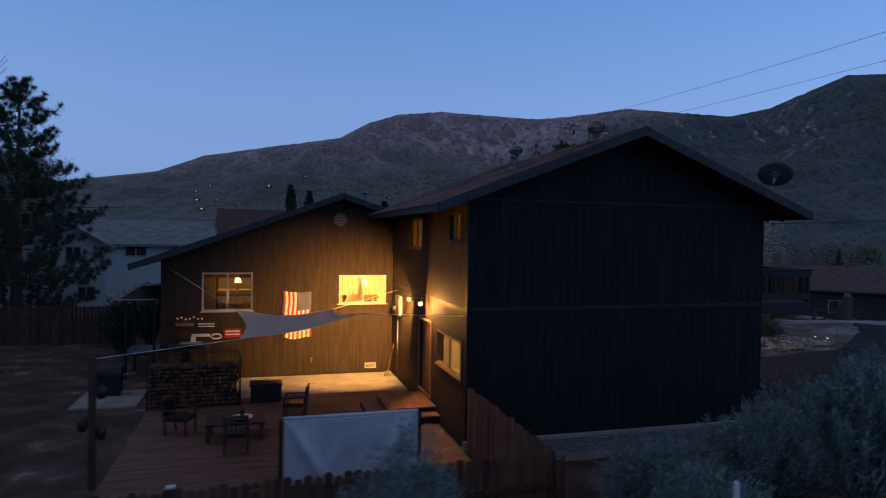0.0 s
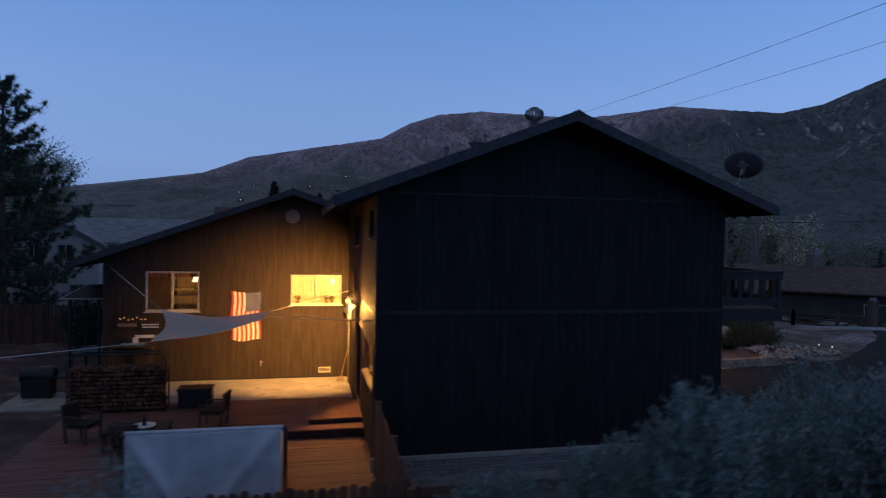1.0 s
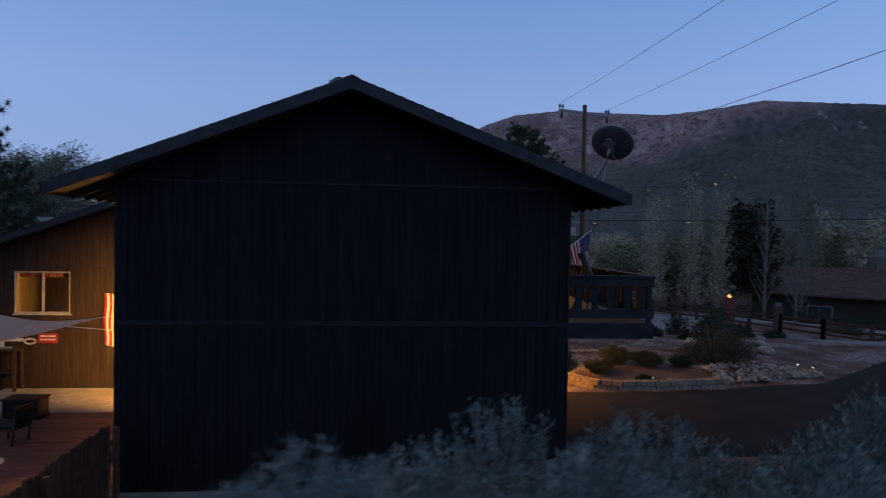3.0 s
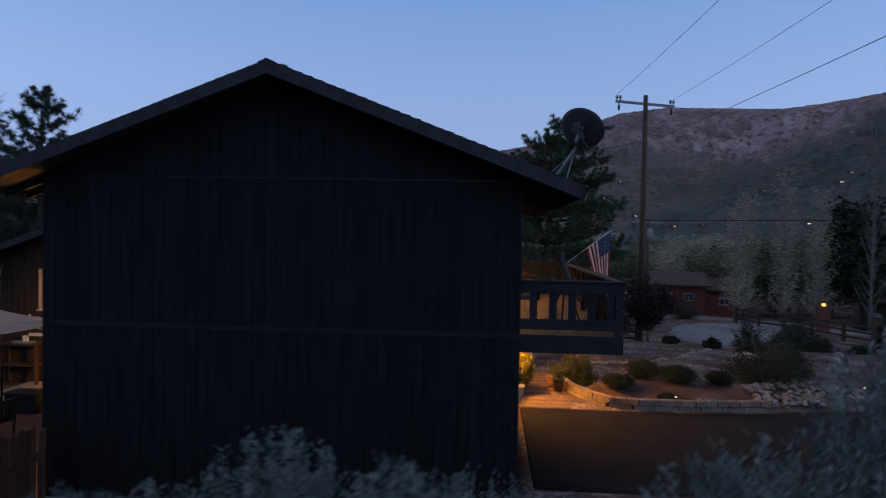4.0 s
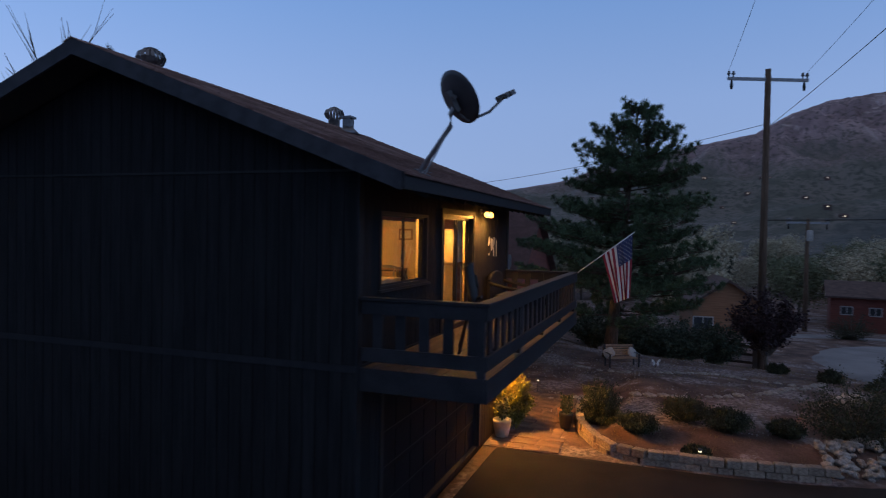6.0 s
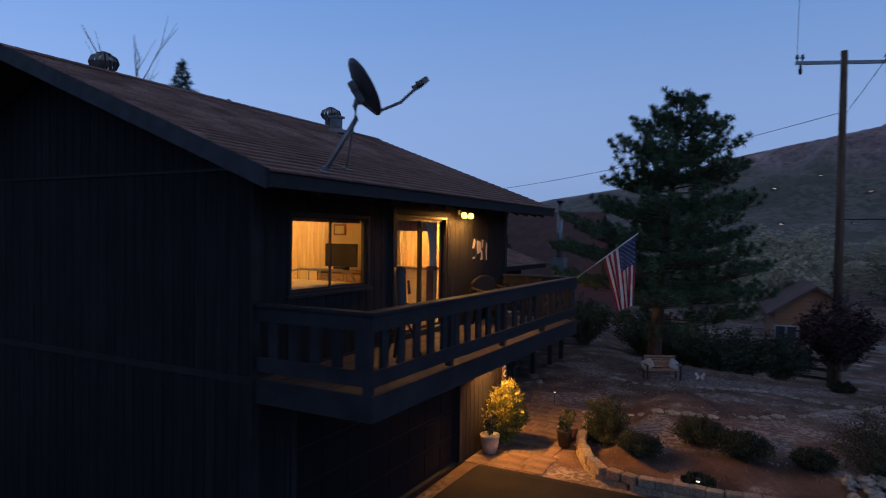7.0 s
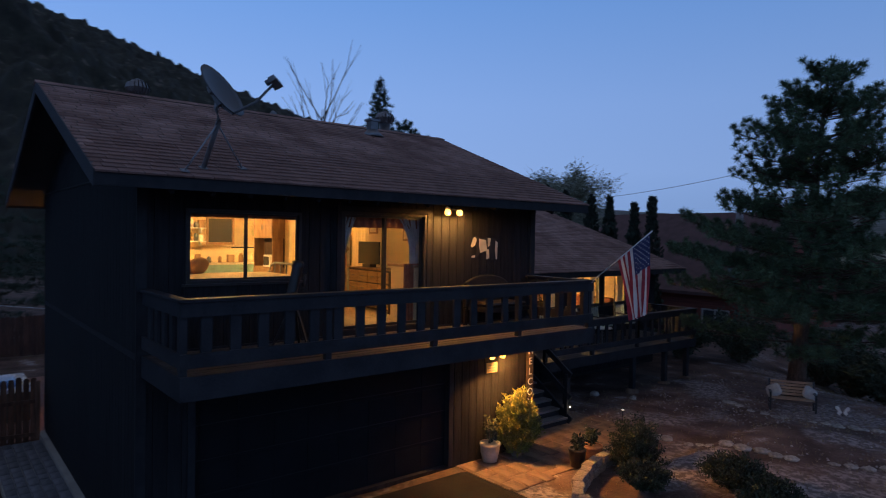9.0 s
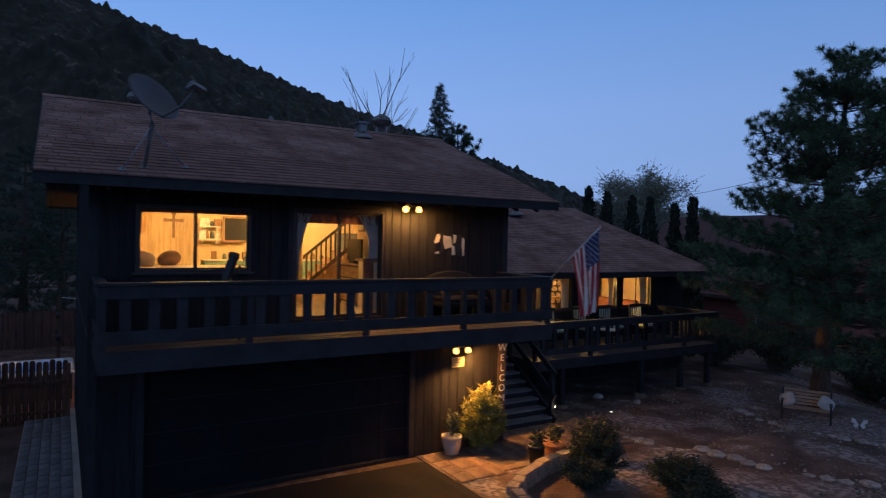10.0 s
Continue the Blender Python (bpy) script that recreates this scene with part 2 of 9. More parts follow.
M["olive_leaf"] = surface("olive_spring_leaves", (0.13, 0.15, 0.085), (0.23, 0.245, 0.145), 0.3, 0.8, 0.0, island=0.12)
M["pale_twig"] = surface("pale_bare_twigs", (0.20, 0.185, 0.16), (0.32, 0.295, 0.26), 2, 0.9, 0.2)
# treads made paler: the light they catch is put into the colour
M["tread"] = surface("pale_stair_tread", (0.10, 0.095, 0.095), (0.19, 0.18, 0.18), 3, 0.7, 0.2, 30, stretch=(3, 0.6, 3))
M["gold_leaf"] = surface("yellow_green_leaves", (0.12, 0.12, 0.025), (0.24, 0.22, 0.045), 4, 0.6, 0.0, island=0.3)
M["plum_leaf"] = surface("purple_plum_leaves", (0.025, 0.012, 0.018), (0.05, 0.024, 0.032), 4, 0.7, 0.0, island=0.3)
M["twig"] = surface("grey_twigs", (0.13, 0.11, 0.09), (0.22, 0.19, 0.16), 5, 0.9, 0.3)
M["rock"] = surface("pale_boulders", (0.22, 0.20, 0.18), (0.44, 0.41, 0.37), 3, 0.9, 0.5, 25, rnd=0.25)
M["block_stone"] = surface("tan_wall_block", (0.24, 0.18, 0.14), (0.40, 0.31, 0.24), 4, 0.9, 0.5, 30, rnd=0.2)
M["paver"] = surface("grey_paving_stone", (0.105, 0.065, 0.045), (0.20, 0.135, 0.095), 4, 0.9, 0.4, 30, rnd=0.22)
M["asphalt"] = surface("driveway_asphalt", (0.0135, 0.0118, 0.0112), (0.029, 0.0255, 0.024), 0.9, 0.92, 0.6, 70, spec=0.2)
M["road"] = surface("pale_road", (0.19, 0.19, 0.20), (0.29, 0.29, 0.30), 0.5, 0.9, 0.3, 60)
M["wire"] = plain("black_cable", (0.02, 0.02, 0.02), 0.6)
M["pole_wood"] = surface("creosoted_pole", (0.09, 0.055, 0.035), (0.17, 0.11, 0.075), 3, 0.9, 0.4, 25, stretch=(4, 4, 0.4))


# ---- land ----
def smooth(a, b, v):
    t = max(0.0, min(1.0, (v - a) / (b - a)))
    return t * t * (3 - 2 * t)


def ground_z(x, y):
    """Height of the ground: yard, bank, drive and the fall to the valley."""
    z = -0.62
    east = smooth(12.3, 12.6, x) * smooth(11.6, 13.8, y)
    z += 0.60 * east
    z += 0.62 * smooth(21.6, 24, y) * smooth(3.0, 9.0, x) * (1 - east)
    bank = (1 - smooth(3.5, 10.5, y)) * smooth(3.4, 6.0, x) * (1 - smooth(15.0, 19.5, x))
    z += 2.3 * bank
    z += 0.75 * (1 - smooth(2.0, 7.2, y)) * (1 - smooth(3.4, 6.0, x))
    z += 0.28 * smooth(20.0, 21.5, y) * smooth(14.9, 15.6, x) * (1 - smooth(26, 31, y)) * (1 - smooth(20, 24, x))
    far = max(0.0, math.hypot(x - 12, y - 20) - 24)
    z -= 4.2 * smooth(0, 60, far) * smooth(-20, 25, y - 15 + x * 0.3)
    z -= 1.15 * smooth(31.5, 38.5, y + 0.25 * (x - 15)) * smooth(9.0, 15.0, x)
    pad = smooth(12.3, 12.9, x) * smooth(11.8, 13, y) * (1 - smooth(19.8, 22, y)) * (1 - smooth(22, 28, x))
    z += (1 - pad) * (0.05 * noise.noise((x * 0.35, y * 0.35, 0.0)) + 0.03 * noise.noise((x * 1.3, y * 1.3, 4.0)))
    return z


def graded(centre, reach, near, step):
    out, v, s = [0.0], 0.0, step
    while v < reach:
        v += s
        if v > near:
            s *= 1.12
        out.append(v)
    return sorted({round(centre - a, 3) for a in out} | {round(centre + a, 3) for a in out})


gx, gy = graded(9.0, 900, 20, 0.3), graded(17.0, 900, 22, 0.3)
verts = [(x, y, ground_z(x, y)) for y in gy for x in gx]
nx = len(gx)
faces = [(j * nx + i, j * nx + i + 1, (j + 1) * nx + i + 1, (j + 1) * nx + i) for j in range(len(gy) - 1) for i in range(nx - 1)]
me = bpy.data.meshes.new("ground")
me.from_pydata(verts, [], faces)
me.polygons.foreach_set("use_smooth", [True] * len(me.polygons))


def ground_material():
    """Reddish dry grass and pale gravel in the front yard; behind the house and on the bank the colour is multiplied
    darker.
    """
    m = surface("dry_grass_and_dirt", (0.062, 0.034, 0.026), (0.185, 0.115, 0.092), 1.1, 0.95, 1.0, 18, c3=(0.40, 0.34, 0.33))
    n, l = m.node_tree.nodes, m.node_tree.links
    b = n["Principled BSDF"]
    tc, sep = n.new("ShaderNodeTexCoord"), n.new("ShaderNodeSeparateXYZ")
    l.new(tc.outputs["Object"], sep.inputs[0])

    def cloud(scale, detail):
        t = n.new("ShaderNodeTexNoise")
        t.inputs["Scale"].default_value, t.inputs["Detail"].default_value = scale, detail
        l.new(tc.outputs["Object"], t.inputs[0])
        return t.outputs[0]

    def ranged(sock, lo, hi):
        r = n.new("ShaderNodeMapRange")
        r.interpolation_type = "SMOOTHSTEP"
        r.inputs[1].default_value, r.inputs[2].default_value = lo, hi
        l.new(sock, r.inputs[0])
        return r.outputs[0]

    def mixed(fac, a, colour, blend="MIX"):
        mx = n.new("ShaderNodeMix")
        mx.data_type, mx.blend_type = "RGBA", blend
        l.new(fac, mx.inputs[0])
        l.new(a, mx.inputs[6])
        mx.inputs[7].default_value = (*colour, 1)
        return mx.outputs[2]

    col = b.inputs["Base Color"].links[0].from_socket
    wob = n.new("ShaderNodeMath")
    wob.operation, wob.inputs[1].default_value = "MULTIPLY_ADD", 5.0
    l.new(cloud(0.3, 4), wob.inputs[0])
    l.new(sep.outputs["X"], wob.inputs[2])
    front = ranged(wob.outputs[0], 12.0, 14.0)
    gravel = ranged(cloud(0.42, 7), 0.50, 0.60)
    mul = n.new("ShaderNodeMath")
    mul.operation = "MULTIPLY"
    l.new(gravel, mul.inputs[0])
    l.new(front, mul.inputs[1])
    stones = ranged(cloud(9.0, 5), 0.42, 0.62)
    half = n.new("ShaderNodeMath")
    half.operation = "MULTIPLY"
    l.new(mul.outputs[0], half.inputs[0])
    l.new(stones, half.inputs[1])
    col = mixed(mul.outputs[0], col, (0.13, 0.10, 0.098))
    col = mixed(half.outputs[0], col, (0.36, 0.30, 0.29))
    # outside the front yard every colour is multiplied by 0.8
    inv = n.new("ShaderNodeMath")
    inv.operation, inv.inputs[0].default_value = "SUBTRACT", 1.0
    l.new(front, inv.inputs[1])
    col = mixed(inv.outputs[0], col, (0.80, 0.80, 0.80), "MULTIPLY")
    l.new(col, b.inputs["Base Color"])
    return m


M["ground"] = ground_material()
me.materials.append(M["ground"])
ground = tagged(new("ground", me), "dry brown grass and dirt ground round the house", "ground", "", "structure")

RIDGE = [(-180, 7), (-140, 12), (-112, 17.9), (-95, 18.2), (-88, 17.6), (-85, 16.8), (-79.3, 15.4), (-74.6, 13.8), (-67, 11.3), (-61.9, 9.6), (-56.6, 7.6), (-53.5, 6.8), (-49, 5.0), (-45, 3.3), (-36, 2.6),
         (-28, 2.1), (-23, 2.2), (-18.5, 3.3), (-12.8, 4.2), (-8.6, 4.9), (-4.9, 6.4), (0.8, 7.5), (6.5, 8.5), (8.8, 9.8), (11.5, 10.7), (15.5, 11.0), (20, 10.7), (24.2, 10.4),
         (28.3, 10.7), (31.8, 11.1), (35.8, 10.6), (40, 10.1), (42.8, 10.5), (45.2, 11.4), (48.1, 12.5), (52, 12.2), (60, 11), (85, 9), (120, 7), (180, 7)]


def ridge_el(az):
    for (a0, e0), (a1, e1) in zip(RIDGE, RIDGE[1:]):
        if a0 <= az <= a1:
            return e0 + (e1 - e0) * (az - a0) / (a1 - a0)
    return 6.0


def mountain(name, a0, a1, steps, r0, r1, rings, amp, seed, material, label, mid, shrubs=0.0):
    verts, faces = [], []
    for j in range(rings + 1):
        s = j / rings
        for i in range(steps + 1):
            az = a0 + (a1 - a0) * i / steps
            d = Vector((math.sin(radians(az)), math.cos(radians(az)), 0))
            crest = 0.86
            r = r0 + (r1 - r0) * s
            top = 4.6 + (r0 + (r1 - r0) * crest) * math.tan(radians(ridge_el(az)))
            p = d * r
            q = s / crest
            body = q ** 1.35 if q < 1 else max(0.0, 1 - (q - 1) * 2.5)
            rough = noise.hetero_terrain(p / (r1 * 0.16) + Vector((seed, 0, 0)), 0.9, 2.1, 7, 0.7) - 0.6
            gully = noise.ridged_multi_fractal(p / (r1 * 0.09) + Vector((0, seed, 0)), 0.9, 2.0, 6, 0.9, 2.0) - 1.1
            mask = min(1.0, abs(1 - q) * 3.2) * min(1, q * 2)
            z = -5 + (top + 5) * body + amp * top * (rough * 0.55 + gully * 0.30) * mask
            if q < 1:
                z = min(z, 4.6 + r * math.tan(radians(ridge_el(az) * (0.975 if q < 0.97 else 1.0))))
            z += top * 0.006 * noise.noise(p / (r1 * 0.008)) + top * 0.004 * noise.noise(p / (r1 * 0.003))
            if shrubs:
                z += shrubs * max(0.0, noise.noise(p * 0.22) + noise.noise(p * 0.5 + Vector((9, 0, 0))) * 0.6)
            verts.append((mid[0] + p.x, mid[1] + p.y, z))
    n1 = steps + 1
    for j in range(rings):
        for i in range(steps):
            faces.append((j * n1 + i, j * n1 + i + 1, (j + 1) * n1 + i + 1, (j + 1) * n1 + i))
    me = bpy.data.meshes.new(name)
    me.from_pydata(verts, [], faces)
    me.polygons.foreach_set("use_smooth", [True] * len(me.polygons))
    me.materials.append(material)
    return tagged(new(name, me), label, "mountain", "", "structure")


def mountain_material():
    """Brown brush, dark shrub dots, pale granite scars and greener lower slopes; distance haze is put into the colours,
    paler and mauve.
    """
    m = surface("hazed_scrub_and_granite", (0.27, 0.19, 0.20), (0.50, 0.36, 0.36), 0.014, 0.95, 0.0, 0.09)
    n, l = m.node_tree.nodes, m.node_tree.links
    b = n["Principled BSDF"]
    base = b.inputs["Base Color"].links[0].from_socket
    tc = n.new("ShaderNodeTexCoord")
    mp = n.new("ShaderNodeMapping")
    mp.inputs["Scale"].default_value = (1, 1, 0.45)
    l.new(tc.outputs["Object"], mp.inputs[0])

    def layer(tex, lo, hi, colour, below, mask=None):
        ramp = n.new("ShaderNodeMapRange")
        ramp.interpolation_type = "SMOOTHSTEP"
        ramp.inputs[1].default_value, ramp.inputs[2].default_value = lo, hi
        l.new(tex, ramp.inputs[0])
        fac = ramp.outputs[0]
        if mask is not None:
            mu = n.new("ShaderNodeMath")
            mu.operation = "MULTIPLY"
            l.new(fac, mu.inputs[0])
            l.new(mask, mu.inputs[1])
            fac = mu.outputs[0]
        mix = n.new("ShaderNodeMix")
        mix.data_type = "RGBA"
        l.new(fac, mix.inputs[0])
        l.new(below, mix.inputs[6])
        mix.inputs[7].default_value = (*colour, 1)
        return mix.outputs[2]

    def noise_tex(scale, detail, rough=0.6):
        t = n.new("ShaderNodeTexNoise")
        t.inputs["Scale"].default_value, t.inputs["Detail"].default_value, t.inputs["Roughness"].default_value = scale, detail, rough
        l.new(mp.outputs[0], t.inputs[0])
        return t.outputs[0]

    sep = n.new("ShaderNodeSeparateXYZ")
    l.new(tc.outputs["Object"], sep.inputs[0])
    wob = n.new("ShaderNodeMath")
    wob.operation, wob.inputs[1].default_value = "MULTIPLY_ADD", 160
    l.new(noise_tex(0.006, 4), wob.inputs[0])
    l.new(sep.outputs["Z"], wob.inputs[2])
    high = n.new("ShaderNodeMapRange")
    high.inputs[1].default_value, high.inputs[2].default_value = 150, 230
    l.new(wob.outputs[0], high.inputs[0])
    inv = n.new("ShaderNodeMath")
    inv.operation, inv.inputs[0].default_value = "SUBTRACT", 1.0
    l.new(high.outputs[0], inv.inputs[1])
    def math_node(op, a, b_, c_=None):
        k = n.new("ShaderNodeMath")
        k.operation = op
        for i, v in enumerate((a, b_, c_)):
            if v is None:
                continue
            if isinstance(v, (int, float)):
                k.inputs[i].default_value = v
            else:
                l.new(v, k.inputs[i])
        return k.outputs[0]

    # bearing and height above the valley, as seen from the house
    px, py = math_node("SUBTRACT", sep.outputs["X"], 8.0), math_node("SUBTRACT", sep.outputs["Y"], 8.0)
    bearing = math_node("MULTIPLY", math_node("ARCTAN2", px, py), 57.2958)
    far = math_node("SQRT", math_node("ADD", math_node("MULTIPLY", px, px), math_node("MULTIPLY", py, py)), 0.0)
    rise = math_node("MULTIPLY", math_node("ARCTAN2", math_node("SUBTRACT", sep.outputs["Z"], 4.5), far), 57.2958)
    wander = math_node("MULTIPLY_ADD", noise_tex(0.004, 5), 14.0, math_node("MULTIPLY_ADD", rise, -2.2, math_node("ADD", bearing, 18.0)))

    def outcrop(az, el, waz, wel):
        """A soft oval on the slope where bare granite shows."""
        du = math_node("DIVIDE", math_node("SUBTRACT", bearing, az), waz)
        dv = math_node("DIVIDE", math_node("SUBTRACT", rise, el), wel)
        d2 = math_node("ADD", math_node("MULTIPLY", du, du), math_node("MULTIPLY", dv, dv))
        r = n.new("ShaderNodeMapRange")
        r.inputs[1].default_value, r.inputs[2].default_value, r.inputs[3].default_value, r.inputs[4].default_value = 0.3, 1.2, 1.0, 0.0
        l.new(d2, r.inputs[0])
        return r.outputs[0]

    col = layer(noise_tex(0.012, 6, 0.7), 0.44, 0.60, (0.24, 0.17, 0.178), base)
    col = layer(noise_tex(0.14, 6, 0.7), 0.49, 0.60, (0.105, 0.086, 0.084), col)
    col = layer(inv.outputs[0], 0.0, 1.0, (0.175, 0.160, 0.140), col)
    col = layer(noise_tex(0.02, 7, 0.7), 0.46, 0.56, (0.105, 0.108, 0.088), col, inv.outputs[0])
    col = layer(noise_tex(0.18, 6, 0.7), 0.47, 0.60, (0.075, 0.082, 0.066), col, inv.outputs[0])
    green = n.new("ShaderNodeMapRange")
    green.interpolation_type = "SMOOTHSTEP"
    green.inputs[1].default_value, green.inputs[2].default_value = 31.0, 41.0
    l.new(wander, green.inputs[0])
    col = layer(green.outputs[0], 0.0, 1.0, (0.105, 0.105, 0.100), col)
    col = layer(noise_tex(0.016, 8, 0.72), 0.47, 0.60, (0.062, 0.076, 0.070), col, green.outputs[0])
    col = layer(noise_tex(0.13, 6, 0.7), 0.47, 0.60, (0.040, 0.052, 0.046), col, green.outputs[0])
    streak = n.new("ShaderNodeMapping")
    streak.inputs["Scale"].default_value = (1, 1, 0.3)
    l.new(tc.outputs["Object"], streak.inputs[0])
    scar = n.new("ShaderNodeTexNoise")
    scar.inputs["Scale"].default_value, scar.inputs["Detail"].default_value, scar.inputs["Roughness"].default_value = 0.05, 8, 0.66
    l.new(streak.outputs[0], scar.inputs[0])
    col = layer(scar.outputs[0], 0.61, 0.72, (0.50, 0.40, 0.37), col, high.outputs[0])
    for az, el, waz, wel, lo in ((15.5, 9.3, 1.8, 2.2, 0.53), (18.6, 8.2, 2.4, 1.9, 0.54), (9.5, 9.0, 1.6, 1.2, 0.55), (25.0, 9.5, 0.9, 0.45, 0.40), (45.0, 9.0, 1.9, 2.4, 0.545), (42.3, 8.8, 1.1, 1.2, 0.56), (21.5, 7.6, 1.6, 1.4, 0.55)):
        col = layer(scar.outputs[0], lo - 0.03, lo + 0.14, (0.52, 0.43, 0.41), col, outcrop(az, el, waz, wel))
    l.new(col, b.inputs["Base Color"])
    return m


M["mountain"] = mountain_material()
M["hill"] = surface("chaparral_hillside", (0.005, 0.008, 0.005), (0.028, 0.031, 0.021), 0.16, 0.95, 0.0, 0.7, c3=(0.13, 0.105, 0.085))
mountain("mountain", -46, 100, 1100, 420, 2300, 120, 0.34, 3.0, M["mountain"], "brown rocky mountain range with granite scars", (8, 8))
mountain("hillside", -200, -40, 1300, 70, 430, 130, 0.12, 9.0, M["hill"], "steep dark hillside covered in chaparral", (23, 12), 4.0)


# ---- the house: shell ----
house = thing("house", (8.35, 17.5, -0.6), "dark charcoal two-storey wooden house with brown shingle roof", "house")
SLOPE, RX, RZ = 0.384, 8.3, 7.3          # main roof: slope, ridge line, ridge height
WSLOPE, WSLOPE_E, WX, WZ = 0.366, 0.328, 2.08, 6.0           # wing roof


def gable_top(u):
    return RZ - 0.17 - abs(u - RX) * SLOPE


def wing_top(u):
    return WZ - 0.17 - abs(u - WX) * (WSLOPE if u < WX else WSLOPE_E)


def cuts(lo, hi, holes):
    """What is left of lo..hi between the holes."""
    out = [(lo, hi)]
    for a, b in holes:
        out = [seg for s, e in out for seg in ((s, min(e, a)), (max(s, b), e)) if seg[1] - seg[0] > 0.004]
    return out


def wall(name, P, u0, u1, z0, top, holes, rows, siding, label="", thick=0.15, pitch=0.203):
    """A wall with thickness, openings through it and grooved siding boards on its outer face. P(u, z, d) gives the place d metres outwards."""
    edges = sorted({u0, u1, *(v for h in holes for v in h[:2]), *([RX] if top is gable_top and u0 < RX < u1 else []), *([WX] if top is wing_top and u0 < WX < u1 else [])})
    bm = bmesh.new()

    def slab(a, b, za, zb0, zb1, d0, d1):
        hexa(bm_now, (P(a, za, d0), P(b, za, d0), P(b, za, d1), P(a, za, d1)), (P(a, zb0, d0), P(b, zb1, d0), P(b, zb1, d1), P(a, zb0, d1)))

    levels = [z0] + sorted({v for h in holes for v in h[2:4] if v > z0 + 0.001}) + [99.0]
    verts = {}

    def vert(i, j, k):
        z = min(levels[j], top(edges[i]))
        key = (i, round(z, 3), k)
        if key not in verts:
            verts[key] = bm.verts.new(P(edges[i], z, 0.0 if k else -thick))
        return verts[key]

    def filled(i, j):
        if not (0 <= i < len(edges) - 1 and 0 <= j < len(levels) - 1):
            return False
        if max(top(edges[i]), top(edges[i + 1])) <= levels[j] + 0.001:
            return False
        u, z = (edges[i] + edges[i + 1]) / 2, levels[j] + 0.01
        return not any(h[0] < u < h[1] and h[2] < z < h[3] for h in holes)

    def quad(*vs):
        vs = list(dict.fromkeys(vs))
        if len(vs) > 2:
            bm.faces.new(vs)

    for i in range(len(edges) - 1):
        for j in range(len(levels) - 1):
            if not filled(i, j):
                continue
            for k in (0, 1):
                quad(vert(i, j, k), vert(i + 1, j, k), vert(i + 1, j + 1, k), vert(i, j + 1, k))
            for di, dj, (a0, b0), (a1, b1) in ((-1, 0, (i, j), (i, j + 1)), (1, 0, (i + 1, j), (i + 1, j + 1)), (0, -1, (i, j), (i + 1, j)), (0, 1, (i, j + 1), (i + 1, j + 1))):
                if not filled(i + di, j + dj):
                    quad(vert(a0, b0, 0), vert(a1, b1, 0), vert(a1, b1, 1), vert(a0, b0, 1))
    w = part(name, bm, M["sheathing"], house, label)
    n = round((u1 - u0) / pitch)
    for k in range(n):
        a, b = u0 + (u1 - u0) * k / n + 0.005, u0 + (u1 - u0) * (k + 1) / n - 0.005
        inner = sorted({a, b, *(v for h in holes for v in h[:2] if a + 0.01 < v < b - 0.01)})
        for p, q in zip(inner, inner[1:]):
            mid = (p + q) / 2
            for r0, r1 in rows:
                tp, tq = min(r1, top(p)), min(r1, top(q))
                if min(tp, tq) <= r0 + 0.02:
                    continue
                for s, e in cuts(r0, min(tp, tq), [(h[2], h[3]) for h in holes if h[0] <= mid <= h[1]]):
                    last = e > min(tp, tq) - 0.01
                    bm_now = bmesh.new()
                    slab(p, q, s, tp if last else e, tq if last else e, 0.0, 0.016)
                    part("siding_board", bm_now, siding, w)
    return w


def on_gable(u, z, d): return (u, 13.4 - d, z)
def on_front(u, z, d): return (12.5 + d, u, z)
def on_west(u, z, d): return (4.02 - d, u, z)
def on_wing(u, z, d): return (u, 22.39 - d, z)
def on_wing_front(u, z, d): return (8.7 + d, u, z)
def on_wing_west(u, z, d): return (-4.0 - d, u, z)
def flat(z): return lambda u: z


# openings: u0, u1, z0, z1
FW, SL, GAR = (14.04, 15.91, 3.81, 4.94), (16.66, 18.53, 2.87, 5.0), (14.2, 19.15, 0.0, 2.15)
UW1, UW2, WDOOR, WWIN = (17.9, 19.45, 4.14, 5.1), (14.0, 14.95, 4.42, 5.14), (16.68, 18.0, -0.08, 2.0), (13.8, 16.05, 1.02, 1.95)
WA, WB, WV = (-2.69, -1.0, 1.80, 3.15), (2.02, 3.77, 2.0, 3.05), (1.80, 2.32, 4.82, 5.33)
WF1, WF2, WF3 = (25.1, 27.03, 2.3, 3.38), (27.35, 29.05, 2.3, 3.38), (29.25, 30.7, 2.3, 3.38)

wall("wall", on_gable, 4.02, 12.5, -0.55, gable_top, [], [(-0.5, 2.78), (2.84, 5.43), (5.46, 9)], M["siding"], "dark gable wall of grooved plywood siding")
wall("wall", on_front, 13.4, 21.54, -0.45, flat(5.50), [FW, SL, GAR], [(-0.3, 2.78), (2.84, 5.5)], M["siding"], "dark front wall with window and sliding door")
wall("wall", on_west, 13.4, 22.37, -0.6, flat(5.50), [UW1, UW2, WDOOR, WWIN], [(-0.5, 2.72), (2.78, 5.5)], M["siding_lamp_tone"], "rear wall in the lamp light")
wall("wall", on_wing, -4.0, 4.0, -0.65, wing_top, [WA, WB, WV], [(-0.5, 0.82), (0.84, 3.28), (3.3, 9)], M["siding_lamp_tone"], "gable wall of the wing behind the patio, browned by lamp light")
wall("wall", on_wing_front, 21.7, 32.4, 0.0, flat(3.64), [WF1, WF2, WF3], [(0.1, 3.64)], M["siding"], "dark front wall of the wing")
wall("wall", on_wing_west, 22.56, 32.4, -0.6, flat(3.55), [], [(-0.5, 3.55)], M["siding_lamp_tone"], "side wall of the wing")
